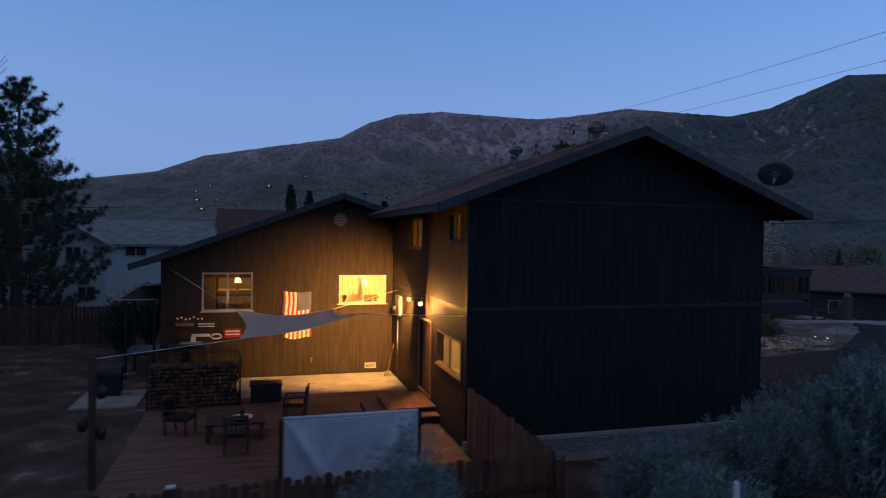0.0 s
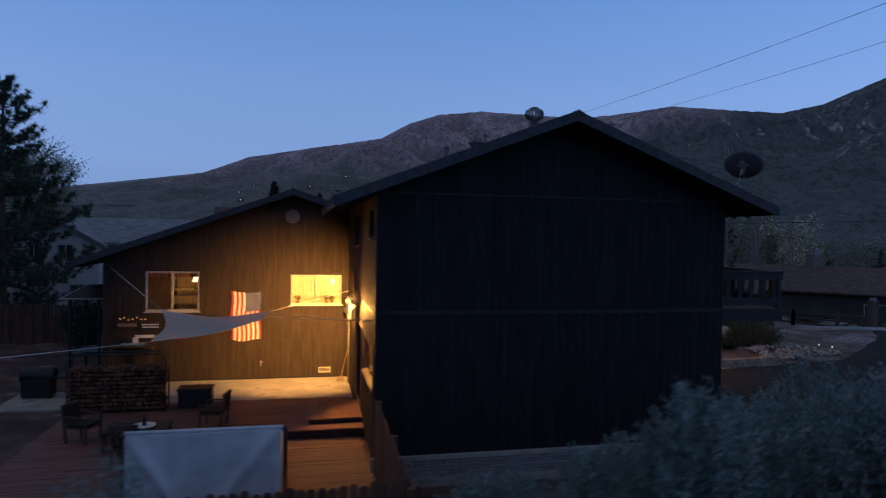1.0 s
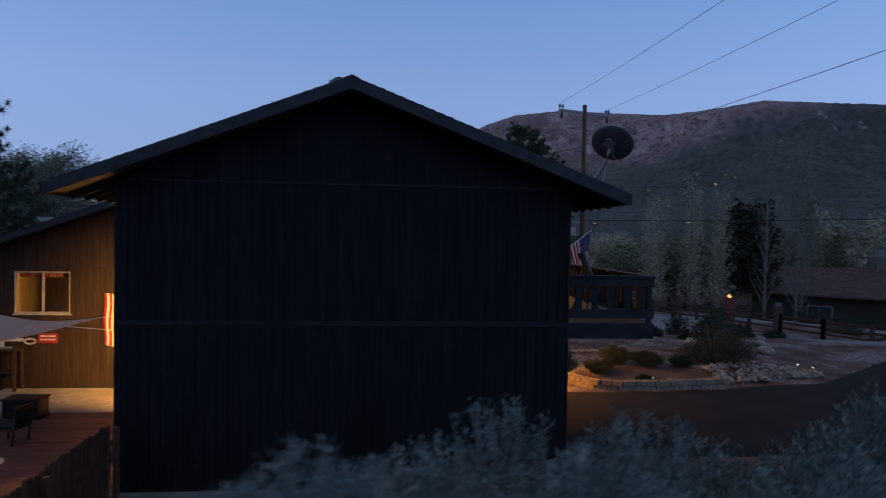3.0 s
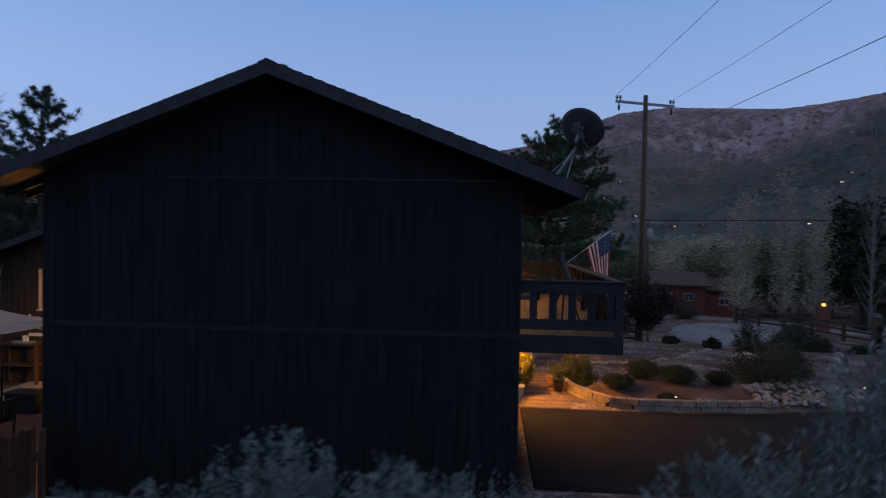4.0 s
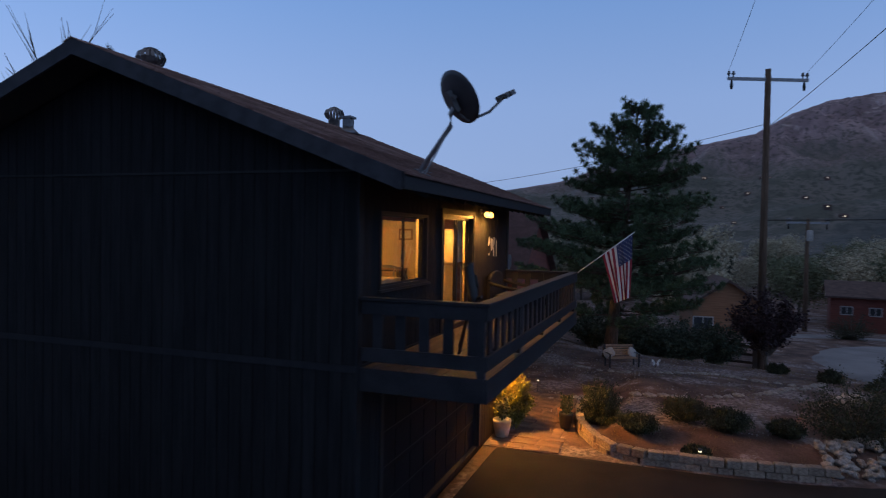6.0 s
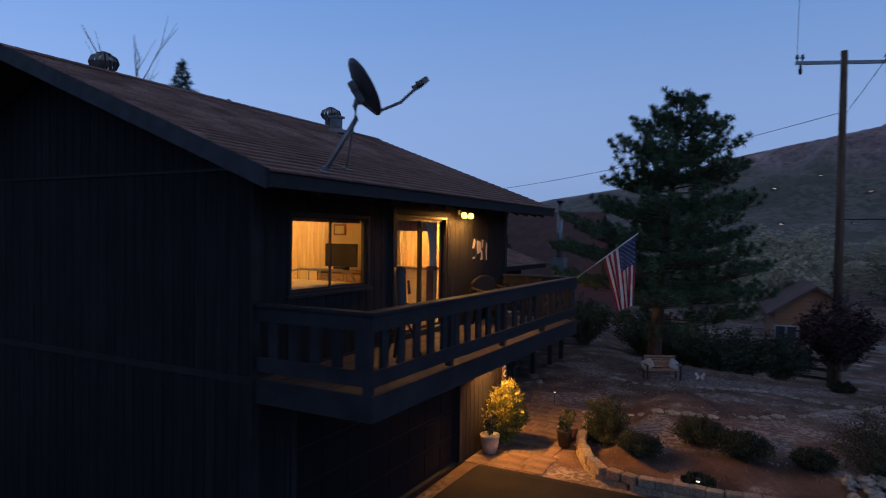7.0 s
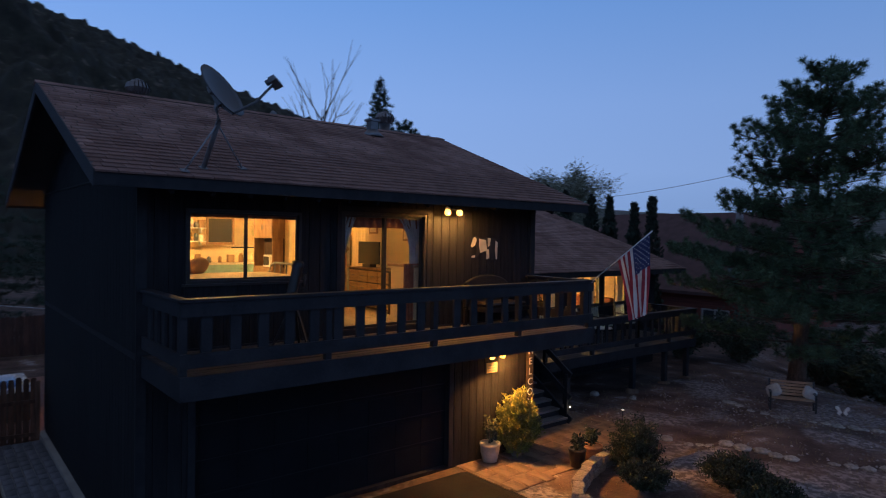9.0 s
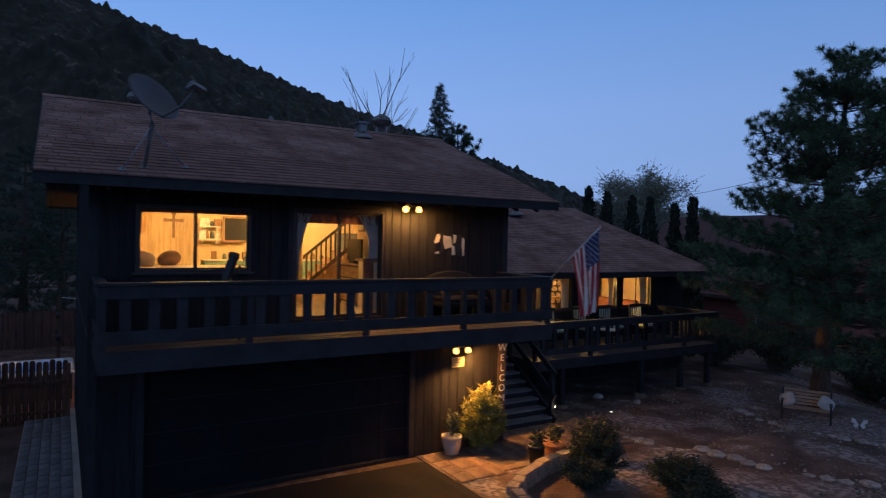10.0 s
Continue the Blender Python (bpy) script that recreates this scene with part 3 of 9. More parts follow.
boxpart("wall", house, M["siding"], 4.17, 12.35, 21.39, 21.54, 0, 5.5, "back wall of the house")
boxpart("wall", house, M["siding"], -3.85, 8.55, 32.25, 32.4, -0.6, 3.55, "back wall of the wing")
for a, b, y, z, top in ((4.15, RX, 21.4, 5.5, gable_top), (RX, 12.4, 21.4, 5.5, gable_top), (-3.85, WX, 32.25, 3.55, wing_top), (WX, 8.6, 32.25, 3.55, wing_top)):
    bm = bmesh.new()
    hexa(bm, ((a, y, z), (b, y, z), (b, y + 0.14, z), (a, y + 0.14, z)), ((a, y, top(a)), (b, y, top(b)), (b, y + 0.14, top(b)), (a, y + 0.14, top(a))))
    part("gable", bm, M["siding"], house)

# belt trims, corner boards, footing
for nm, P, a, b, z in (("belt_trim", on_gable, 4.0, 12.52, 2.81), ("belt_trim", on_front, 13.43, 21.54, 2.81), ("belt_trim", on_west, 13.43, 22.4, 2.75)):
    bm = bmesh.new()
    hexa(bm, (P(a, z - 0.05, 0.0), P(b, z - 0.05, 0.0), P(b, z - 0.05, 0.035), P(a, z - 0.05, 0.035)), (P(a, z + 0.04, 0.0), P(b, z + 0.04, 0.0), P(b, z + 0.04, 0.03), P(a, z + 0.04, 0.03)))
    part(nm, bm, M["trim"], house)
for x, y in ((12.5, 13.4), (4.02, 13.4), (12.5, 21.54)):
    bm = bmesh.new()
    sx, sy = (1 if x > 8 else -1), (-1 if y < 15 else 1)
    block(bm, min(x, x + sx * 0.03), max(x, x + sx * 0.03), min(y + sy * 0.03, y - sy * 0.11), max(y + sy * 0.03, y - sy * 0.11), -0.3, 5.42)
    part("corner_board", bm, M["trim"], house)
boxpart("footing", house, M["concrete"], 3.93, 12.6, 13.26, 13.39, -0.75, -0.36, "pale concrete footing")


boxpart("seam_flashing", house, M["black"], 4.03, 12.49, 13.365, 13.4, 5.43, 5.462)


# ---- roofs ----
def roof(name, rx, rz, slope, xw, xe, y0, y1, thick, label, slope_e=None):
    bm = bmesh.new()
    for xe_ in (xw, xe):
        ze = rz - abs(xe_ - rx) * (slope_e if slope_e and xe_ > rx else slope)
        a, b = (rx, rz), (xe_, ze)
        if xe_ < rx:
            a, b = b, a
        hexa(bm, ((a[0], y0, a[1] - thick), (b[0], y0, b[1] - thick), (b[0], y1, b[1] - thick), (a[0], y1, a[1] - thick)),
             ((a[0], y0, a[1]), (b[0], y0, b[1]), (b[0], y1, b[1]), (a[0], y1, a[1])))
    return part(name, bm, M["soffit"], house, label)


XE, XW = 13.43, 3.08
main_roof = roof("roof", RX, RZ, SLOPE, XW, XE, 12.70, 22.18, 0.13, "brown shingle roof with wide dark eaves")
wing_roof = roof("roof", WX, WZ, WSLOPE, -4.86, 9.5, 21.75, 33.1, 0.13, "brown shingle roof of the low wing", WSLOPE_E)


def barge(rx, rz, slope, xe, y, depth):
    bm = bmesh.new()
    ze = rz - abs(xe - rx) * slope
    y0, y1 = y - 0.022, y + 0.022
    a, b = ((rx, rz), (xe, ze)) if xe > rx else ((xe, ze), (rx, rz))
    hexa(bm, ((a[0], y0, a[1] - depth), (b[0], y0, b[1] - depth), (b[0], y1, b[1] - depth), (a[0], y1, a[1] - depth)), ((a[0], y0, a[1] + 0.015), (b[0], y0, b[1] + 0.015), (b[0], y1, b[1] + 0.015), (a[0], y1, a[1] + 0.015)))
    part("barge_board", bm, M["fascia"], house, "dark fascia board along the gable")


for xe in (XW, XE):
    barge(RX, RZ, SLOPE, xe, 12.676, 0.21)
    barge(RX, RZ, SLOPE, xe, 22.204, 0.21)
for xe, sl in ((-4.86, WSLOPE), (9.5, WSLOPE_E)):
    barge(WX, WZ, sl, xe, 33.124, 0.2)
barge(WX, WZ, WSLOPE, -4.86, 21.726, 0.2)
barge(WX, WZ, WSLOPE_E, 3.6, 21.726, 0.2)
for rx, rz, sl, xe, y0, y1 in ((RX, RZ, SLOPE, XE, 12.66, 22.22), (RX, RZ, SLOPE, XW, 12.66, 22.22), (WX, WZ, WSLOPE_E, 9.5, 22.3, 33.14), (WX, WZ, WSLOPE, -4.86, 21.71, 33.14)):
    ze, sg = rz - abs(xe - rx) * sl, (1 if xe > rx else -1)
    boxpart("eave_board", house, M["trim"], min(xe, xe + sg * 0.04), max(xe, xe + sg * 0.04), y0, y1, ze - 0.19, ze + 0.01, "near-black fascia board along the eave")
# rafter tails under the long eaves
for x_in, x_out in ((12.52, 13.40), (4.0, 3.12)):
    for k in range(16):
        y = 13.6 + k * 0.54
        bm = bmesh.new()
        za, zb = RZ - abs(x_in - RX) * SLOPE - 0.2, RZ - abs(x_out - RX) * SLOPE - 0.2
        beam(bm, (x_in, y, za), (x_out, y, zb), 0.05, 0.12)
        part("rafter_tail", bm, M["trim"], house)


# ---- windows and doors ----
def bars(bm, P, u0, u1, z0, z1, w, d0, d1):
    """A rectangular frame of four bars."""
    for a, b, c, d in ((u0, u1, z0, z0 + w), (u0, u1, z1 - w, z1), (u0, u0 + w, z0 + w, z1 - w), (u1 - w, u1, z0 + w, z1 - w)):
        slab_on(bm, P, a, b, c, d, d0, d1)


def slab_on(bm, P, a, b, c, d, d0, d1):
    hexa(bm, (P(a, c, d0), P(b, c, d0), P(b, c, d1), P(a, c, d1)), (P(a, d, d0), P(b, d, d0), P(b, d, d1), P(a, d, d1)))


def one(P, *v):
    bm = bmesh.new()
    slab_on(bm, P, *v)
    return bm


def window(P, hole, material, label, panes=2, w=0.045, sill=True, casing=None, proud=0.03):
    u0, u1, z0, z1 = hole
    bm = bmesh.new()
    bars(bm, P, u0 + 0.004, u1 - 0.004, z0 + 0.004, z1 - 0.004, w, -0.09, proud)
    win = part("window", bm, material, house, label)
    step = (u1 - u0 - 2 * w) / panes
    for k in range(panes):
        a, b = u0 + w + k * step, u0 + w + (k + 1) * step
        bm = bmesh.new()
        dd = -0.05 if k % 2 else -0.02
        bars(bm, P, a + 0.002, b - 0.002, z0 + w + 0.002, z1 - w - 0.002, 0.03, dd - 0.012, dd + 0.012)
        part("sash", bm, material, win)
        g = part("pane", one(P, a + 0.03, b - 0.03, z0 + w + 0.03, z1 - w - 0.03, dd - 0.003, dd + 0.003), M["glass"], win)
        g.visible_shadow = False
    if sill:
        part("sill", one(P, u0 - 0.05, u1 + 0.05, z0 - 0.035, z0 + 0.002, -0.02, 0.065), material, win)
    if casing:
        bm = bmesh.new()
        bars(bm, P, u0 - 0.1, u1 + 0.1, z0 - 0.1, z1 + 0.1, 0.095, 0.017, 0.034)
        part("casing", bm, casing, win)
    return win


window(on_front, FW, M["bronze"], "wide two-pane window of the lit upper room")
window(on_west, UW1, M["bronze"], "small lit upper window above the patio", w=0.03, proud=0.014)
window(on_west, UW2, M["bronze"], "narrow lit upper window under the eave", w=0.03, proud=0.014)
window(on_west, WWIN, M["wood_mid"], "lower window with a curtain behind it", casing=M["siding_lamp_tone"])
window(on_wing, WA, M["white_frame"], "white-framed two-pane window with dim lamp light behind", w=0.03, casing=M["siding_lamp_tone"])
window(on_wing, WB, M["white_frame"], "white-framed window brightly lit behind short curtains", w=0.03, casing=M["siding_lamp_tone"])
for hole in (WF1, WF2, WF3):
    window(on_wing_front, hole, M["bronze"], "lit living room window facing the lower deck")
# round louvred gable vent
bm = bmesh.new()
ring = []
cx, cz = 2.06, 5.08
for r, d in ((0.31, 0.02), (0.31, 0.05), (0.25, 0.05), (0.25, 0.0)):
    ring.append([bm.verts.new(on_wing(cx + r * math.cos(k * math.tau / 8 + 0.39), cz + r * math.sin(k * math.tau / 8 + 0.39), d)) for k in range(8)])
for r0, r1 in zip(ring, ring[1:]):
    for k in range(8):
        bm.faces.new((r0[k], r0[(k + 1) % 8], r1[(k + 1) % 8], r1[k]))
gv = part("gable_vent", bm, M["siding_lamp_tone"], house, "octagonal gable vent with pale louvres")
for k in range(9):
    z = cz - 0.22 + k * 0.055
    half = math.sqrt(max(0.0, 0.25 ** 2 - (z - cz) ** 2))
    part("louvre", one(on_wing, cx - half, cx + half, z - 0.022, z + 0.022, 0.018, 0.03), M["grey_plastic"], gv)

# sliding glass door
u0, u1, z0, z1 = SL
bm = bmesh.new()
bars(bm, on_front, u0 + 0.004, u1 - 0.004, z0 + 0.004, z1 - 0.004, 0.05, -0.1, 0.03)
slider = part("sliding_door", bm, M["bronze"], house, "bronze sliding glass door onto the balcony")
for a, b, dd in ((u0 + 0.05, (u0 + u1) / 2 + 0.03, -0.03), ((u0 + u1) / 2 - 0.03, u1 - 0.05, -0.07)):
    bm = bmesh.new()
    bars(bm, on_front, a, b, z0 + 0.052, z1 - 0.052, 0.05, dd - 0.015, dd + 0.015)
    part("door_panel", bm, M["bronze"], slider)
    g = part("pane", one(on_front, a + 0.05, b - 0.05, z0 + 0.1, z1 - 0.1, dd - 0.003, dd + 0.003), M["glass"], slider)
    g.visible_shadow = False
bm = bmesh.new()
bars(bm, on_front, u0 - 0.09, u1 + 0.09, z0 - 0.05, z1 + 0.09, 0.085, 0.017, 0.04)
part("casing", bm, M["trim"], slider)

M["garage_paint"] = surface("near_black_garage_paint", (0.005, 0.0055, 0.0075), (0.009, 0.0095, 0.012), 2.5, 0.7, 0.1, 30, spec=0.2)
# garage door: four rows of raised panels
u0, u1, z0, z1 = GAR
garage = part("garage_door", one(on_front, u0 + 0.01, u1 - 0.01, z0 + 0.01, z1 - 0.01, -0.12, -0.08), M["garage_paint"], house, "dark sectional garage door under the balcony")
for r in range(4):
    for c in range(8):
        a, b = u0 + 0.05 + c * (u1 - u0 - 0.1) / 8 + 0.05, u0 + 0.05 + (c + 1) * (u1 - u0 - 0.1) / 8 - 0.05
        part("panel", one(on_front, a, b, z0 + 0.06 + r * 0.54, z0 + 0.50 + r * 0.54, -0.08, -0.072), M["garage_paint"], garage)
for r in range(1, 4):
    part("section_seam", one(on_front, u0 + 0.02, u1 - 0.02, z0 + 0.025 + r * 0.54, z0 + 0.035 + r * 0.54, -0.08, -0.077), M["black"], garage)
for a in (u0 - 0.11, u1):
    part("garage_jamb", one(on_front, a, a + 0.11, 0.0, 2.3, 0.017, 0.05), M["trim"], house)

# rear door
u0, u1, z0, z1 = WDOOR
rdoor = part("rear_door", one(on_west, u0 + 0.06, u1 - 0.06, z0 + 0.02, z1 - 0.06, -0.1, -0.055), M["wood_dark"], house, "dark rear door beside the patio window")
for a, b, c, d in ((0.16, 0.5, 0.2, 0.95), (0.66, 1.0, 0.2, 0.95), (0.16, 0.5, 1.1, 1.85), (0.66, 1.0, 1.1, 1.85)):
    part("door_panel", one(on_west, u0 + a, u0 + b, z0 + c, z0 + d, -0.055, -0.045), M["wood_dark"], rdoor)
bm = bmesh.new()
bars(bm, on_west, u0 - 0.08, u1 + 0.08, z0 - 0.08, z1 + 0.08, 0.08, 0.017, 0.04)
part("casing", bm, M["wood_mid"], rdoor)
bm = bmesh.new()
tube(bm, (on_west(u0 + 0.14, 0.95, -0.05), on_west(u0 + 0.14, 0.95, 0.02)), 0.03, 10)
part("knob", bm, M["steel"], rdoor, "steel door knob")


# ---- rooms behind the windows ----
def inner(name, P, u0, u1, z0, z1, holes, material, thick=0.03, d=-0.2):
    bm = bmesh.new()
    edges = sorted({u0, u1, *(v for h in holes for v in h[:2])})
    for a, b in zip(edges, edges[1:]):
        for s, e in cuts(z0, z1, [(h[2], h[3]) for h in holes if h[0] <= (a + b) / 2 <= h[1]]):
            slab_on(bm, P, a, b, s, e, d - thick, d)
    return part(name, bm, material, house)


def shell(x0, x1, y0, y1, z0, z1, wallm, floorm, skip=()):
    boxpart("interior_floor", house, floorm, x0, x1, y0, y1, z0 - 0.2, z0)
    boxpart("interior_ceiling", house, M["ceiling_paint"], x0, x1, y0, y1, z1, z1 + 0.06)
    for key, box in (("w", (x0 - 0.04, x0, y0, y1)), ("e", (x1, x1 + 0.04, y0, y1)), ("s", (x0, x1, y0 - 0.04, y0)), ("n", (x0, x1, y1, y1 + 0.04))):
        if key not in skip:
            boxpart("interior_wall", house, wallm, *box, z0, z1)


def lamp(name, at, watts, colour, size=0.06):
    li = bpy.data.lights.new(name, "POINT")
    li.energy, li.color, li.shadow_soft_size = watts, colour, size
    ob = new(name, li)
    ob.location = at
    return ob


WARM = (1.0, 0.56, 0.17)
AMBER = (1.0, 0.44, 0.09)
M["bulb"] = glow("warm_bulb", (1.0, 0.46, 0.085), 6)
M["shade_glow"] = glow("lit_lamp_glass", (1.0, 0.66, 0.28), 3.0)


def ceiling_light(x, y, z, watts, label="round frosted glass ceiling light, switched on"):
    t = thing("ceiling_light", (x, y, z), label, "ceiling light", "lit ceiling lights")
    bm = bmesh.new()
    lathe(bm, ((0.05, 0.0), (0.17, -0.015), (0.18, -0.05), (0.05, -0.05)), 20)
    part("base", bm, M["steel"], t, local=True)
    bm = bmesh.new()
    lathe(bm, ((0.02, -0.13), (0.1, -0.115), (0.155, -0.08), (0.165, -0.052)), 20)
    part("bowl", bm, M["shade_glow"], t, "frosted glass bowl", local=True)
    lamp("room_light", (x, y, z - 0.3), watts, WARM, 0.12)


# upper room: knotty pine, kitchen along the far wall
UF, UC = 2.85, 5.36
shell(4.2, 12.34, 13.68, 21.36, UF, UC, M["room_paint"], M["carpet"], ("w", "e"))
inner("interior_wall", on_west, 13.68, 21.36, UF, UC, [UW1, UW2], M["room_paint"], 0.03, -0.16)
for k in range(14):
    a = 13.7 + k * 0.2
    if a + 0.19 < UW2[0] or a > UW2[1]:
        part("wall_plank", one(on_west, a, a + 0.19, UF + 0.02, UC - 0.01, -0.215, -0.192), M["pine_panel"], house)
for k in range(38):
    boxpart("wall_plank", house, M["pine_panel"], 4.3 + k * 0.2, 4.49 + k * 0.2, 21.325, 21.35, UF + 0.02, UC - 0.01)
for hole, f in ((UW1, 1.0), (UW2, 1.0)):
    rb = thing("window_blind", on_west(hole[0] + 0.3, hole[3], -0.07), "thin cream blind drawn behind the small upper window", "blind", "upper window blinds")
    part("cloth", one(on_west, hole[0] + 0.036, hole[0] + (hole[1] - hole[0]) * f - 0.036, hole[2] + 0.036, hole[3] - 0.036, -0.072, -0.069), M["sheer"], rb)
ceiling_light(6.6, 16.2, UC, 235)
ceiling_light(10.3, 15.2, UC, 60)
ceiling_light(11.2, 20.4, UC, 165)
ceiling_light(5.7, 19.0, UC, 230)
# garage, closed and dark
shell(4.2, 12.2, 13.68, 21.36, 0.0, 2.6, M["sheathing"], M["concrete"], ("w", "e"))
# wing rooms
shell(3.4, 8.5, 23.0, 31.9, 1.38, 3.5, M["room_paint"], M["carpet"], ("e",))
ceiling_light(6.9, 26.8, 3.5, 640)
shell(1.0, 3.8, 22.58, 25.6, 0.9, 3.35, M["room_paint"], M["carpet"], ("s",))
ceiling_light(2.6, 23.7, 3.35, 95)
shell(-3.7, 0.9, 22.58, 26.2, 0.9, 3.35, M["pine_panel"], M["carpet"], ("s",))
lamp("table_lamp_light", (-1.6, 25.1, 2.9), 17, WARM, 0.08)


# ---- flood lamps on the walls ----
def flood(at, axis, out, label, spread, heads, reach=0.14, colour=AMBER):
    """A two-headed flood lamp: plate, two stems, two bulbs. heads: watts, aim, cone and softness of each."""
    t = thing("flood_lamp", at, label, "wall lamp", "two-headed flood lamps")
    ax, o = Vector(axis), Vector(out)
    bm = bmesh.new()
    tube(bm, (o * 0.0, o * 0.03), 0.06, 14)
    part("plate", bm, M["white_paint"], t, local=True)
    for s, (watts, aim, cone, blend) in zip((-1, 1), heads):
        tip = ax * s * spread / 2 + o * reach + Vector((0, 0, -0.02))
        bm = bmesh.new()
        tube(bm, (o * 0.03, ax * s * spread * 0.3 + o * reach * 0.6, tip), 0.014, 8)
        tube(bm, (tip, tip + ax * s * 0.02 + o * 0.03 + Vector((0, 0, -0.03))), [0.03, 0.042], 12)
        part("socket", bm, M["grey_plastic"], t, local=True)
        c = tip + ax * s * 0.03 + o * 0.05 + Vector((0, 0, -0.05))
        bm = bmesh.new()
        bmesh.ops.create_uvsphere(bm, u_segments=12, v_segments=8, radius=0.062, matrix=Matrix.Translation(c))
        part("bulb", bm, M["bulb"], t, "glowing warm bulb", local=True)
        li = bpy.data.lights.new("flood_light", "SPOT")
        li.energy, li.color, li.shadow_soft_size, li.spot_size, li.spot_blend = watts, colour, 0.05, radians(cone), blend
        ob = new("flood_light", li)
        ob.location = Vector(at) + c + o * 0.075 + Vector((0, 0, -0.03))
        ob.rotation_euler = Vector(aim).to_track_quat("-Z", "Y").to_euler()
    return t


flood((4.0, 17.7, 2.62), (-0.02, 1, 0), (-1, 0, 0), "lit two-headed flood lamp under the rear belt trim", 1.35, ((340, (0.75, -0.62, -0.12), 180, 0.15), (4300, (-0.26, 0.93, -0.30), 104, 1.0)), 0.2, (1.0, 0.455, 0.09))
flood((12.52, 19.04, 5.12), (0, 1, 0), (1, 0, 0), "lit two-headed flood lamp beside the sliding door", 0.24, ((105, (-0.25, -0.15, -0.9), 172, 0.7), (105, (-0.25, 0.2, -0.9), 172, 0.7)))
flood((12.52, 20.30, 2.19), (0, 1, 0), (1, 0, 0), "lit two-headed flood lamp beside the garage door", 0.24, ((470, (0.52, -0.05, -0.85), 142, 0.6), (310, (-0.05, 0.5, -0.85), 150, 0.9)), colour=(1.0, 0.42, 0.09))


# ---- balcony ----
def plank_floor(parent, x0, x1, y0, y1, z, along, material, width=0.14, thick=0.035, pieces=1):
    """Floor boards, each a part; along is x or y."""
    a0, a1, b0, b1 = (y0, y1, x0, x1) if along == "x" else (x0, x1, y0, y1)
    n = round((a1 - a0) / width)
    for k in range(n):
        s, e = a0 + (a1 - a0) * k / n + 0.004, a0 + (a1 - a0) * (k + 1) / n - 0.004
        stops = [b0] + sorted(b0 + (b1 - b0) * (i + (0.5 if k % 2 else 0.1) + random.uniform(-0.1, 0.1)) / pieces for i in range(pieces - 1)) + [b1]
        for p, q in zip(stops, stops[1:]):
            dz = random.uniform(-0.003, 0.003)
            box = (p + 0.002, q - 0.002, s, e) if along == "x" else (s, e, p + 0.002, q - 0.002)
            boxpart("floor_board", parent, material, *box, z - thick + dz, z + dz)


BX, BY0, BY1, BZ = 14.29, 13.44, 21.40, 2.82
balcony = thing("balcony", (12.5, 17.6, BZ), "dark painted timber balcony above the garage door", "balcony")
plank_floor(balcony, 12.54, BX - 0.05, BY0 + 0.05, BY1 - 0.05, BZ, "y", M["deck_floor"], 0.145, 0.035, 2)
for nm, box in (("rim_joist", (BX - 0.045, BX, BY0, BY1)), ("rim_joist", (12.52, BX - 0.047, BY0, BY0 + 0.045)), ("rim_joist", (12.52, BX - 0.047, BY1 - 0.045, BY1))):
    boxpart(nm, balcony, M["deckpaint"], *box, BZ - 0.3, BZ + 0.004)
for k in range(13):
    y = BY0 + 0.35 + k * 0.615
    boxpart("joist", balcony, M["deckpaint"], 12.53, BX - 0.05, y - 0.022, y + 0.022, BZ - 0.26, BZ - 0.04)
RTOP = 3.77
for k, y in enumerate((BY0 + 0.05, 15.48, 17.41, 19.35, BY1 - 0.05)):
    boxpart("post", balcony, M["deckpaint"], BX - 0.14, BX - 0.05, y - 0.045, y + 0.045, BZ - 0.02, RTOP - 0.05)
for a, b, c, d in ((BX - 0.17, BX + 0.015, BY0 - 0.03, BY1 + 0.03), (12.53, BX - 0.172, BY0 - 0.03, BY0 + 0.13), (12.53, BX - 0.172, BY1 - 0.13, BY1 + 0.03)):
    boxpart("handrail", balcony, M["deckpaint"], a, b, c, d, RTOP - 0.045, RTOP, soft=0.006)
for z0, z1 in ((RTOP - 0.22, RTOP - 0.048), (2.92, 3.10)):
    boxpart("rail_board", balcony, M["deckpaint"], BX - 0.048, BX - 0.008, BY0, BY1, z0, z1)
    boxpart("rail_board", balcony, M["deckpaint"], 12.54, BX - 0.05, BY0, BY0 + 0.04, z0, z1)
    boxpart("rail_board", balcony, M["deckpaint"], 12.54, BX - 0.05, BY1 - 0.04, BY1, z0, z1)
for k in range(22):
    y = 13.77 + k * 0.372
    if y < BY1 - 0.12 and min(abs(y - v) for v in (15.48, 17.41, 19.35)) > 0.12:
        boxpart("baluster", balcony, M["deckpaint"], BX - 0.092, BX - 0.05, y - 0.07, y + 0.07, 2.95, RTOP - 0.06)
for y in (BY0 + 0.042, BY1 - 0.082):
    for k in range(5):
        x = 12.76 + k * 0.33
        boxpart("baluster", balcony, M["deckpaint"], x - 0.065, x + 0.065, y, y + 0.04, 2.95, RTOP - 0.06)

# ---- lower deck with stairs ----
DX, DY0, DY1, DZ = 11.25, 21.62, 30.9, 1.36
deck = thing("lower_deck", (10, 26.5, DZ), "dark raised timber deck in front of the wing", "deck")
plank_floor(deck, 8.74, DX - 0.05, 23.5, DY1 - 0.05, DZ, "y", M["deck_floor"], 0.145, 0.035, 2)
plank_floor(deck, 8.74, 10.1, DY0, 23.49, DZ, "y", M["deck_floor"], 0.145, 0.035, 1)
for box in ((DX - 0.045, DX, 23.45, DY1), (8.74, DX - 0.047, DY1 - 0.045, DY1), (10.1, DX - 0.047, 23.45, 23.49)):
    boxpart("rim_joist", deck, M["deckpaint"], *box, DZ - 0.26, DZ + 0.004)
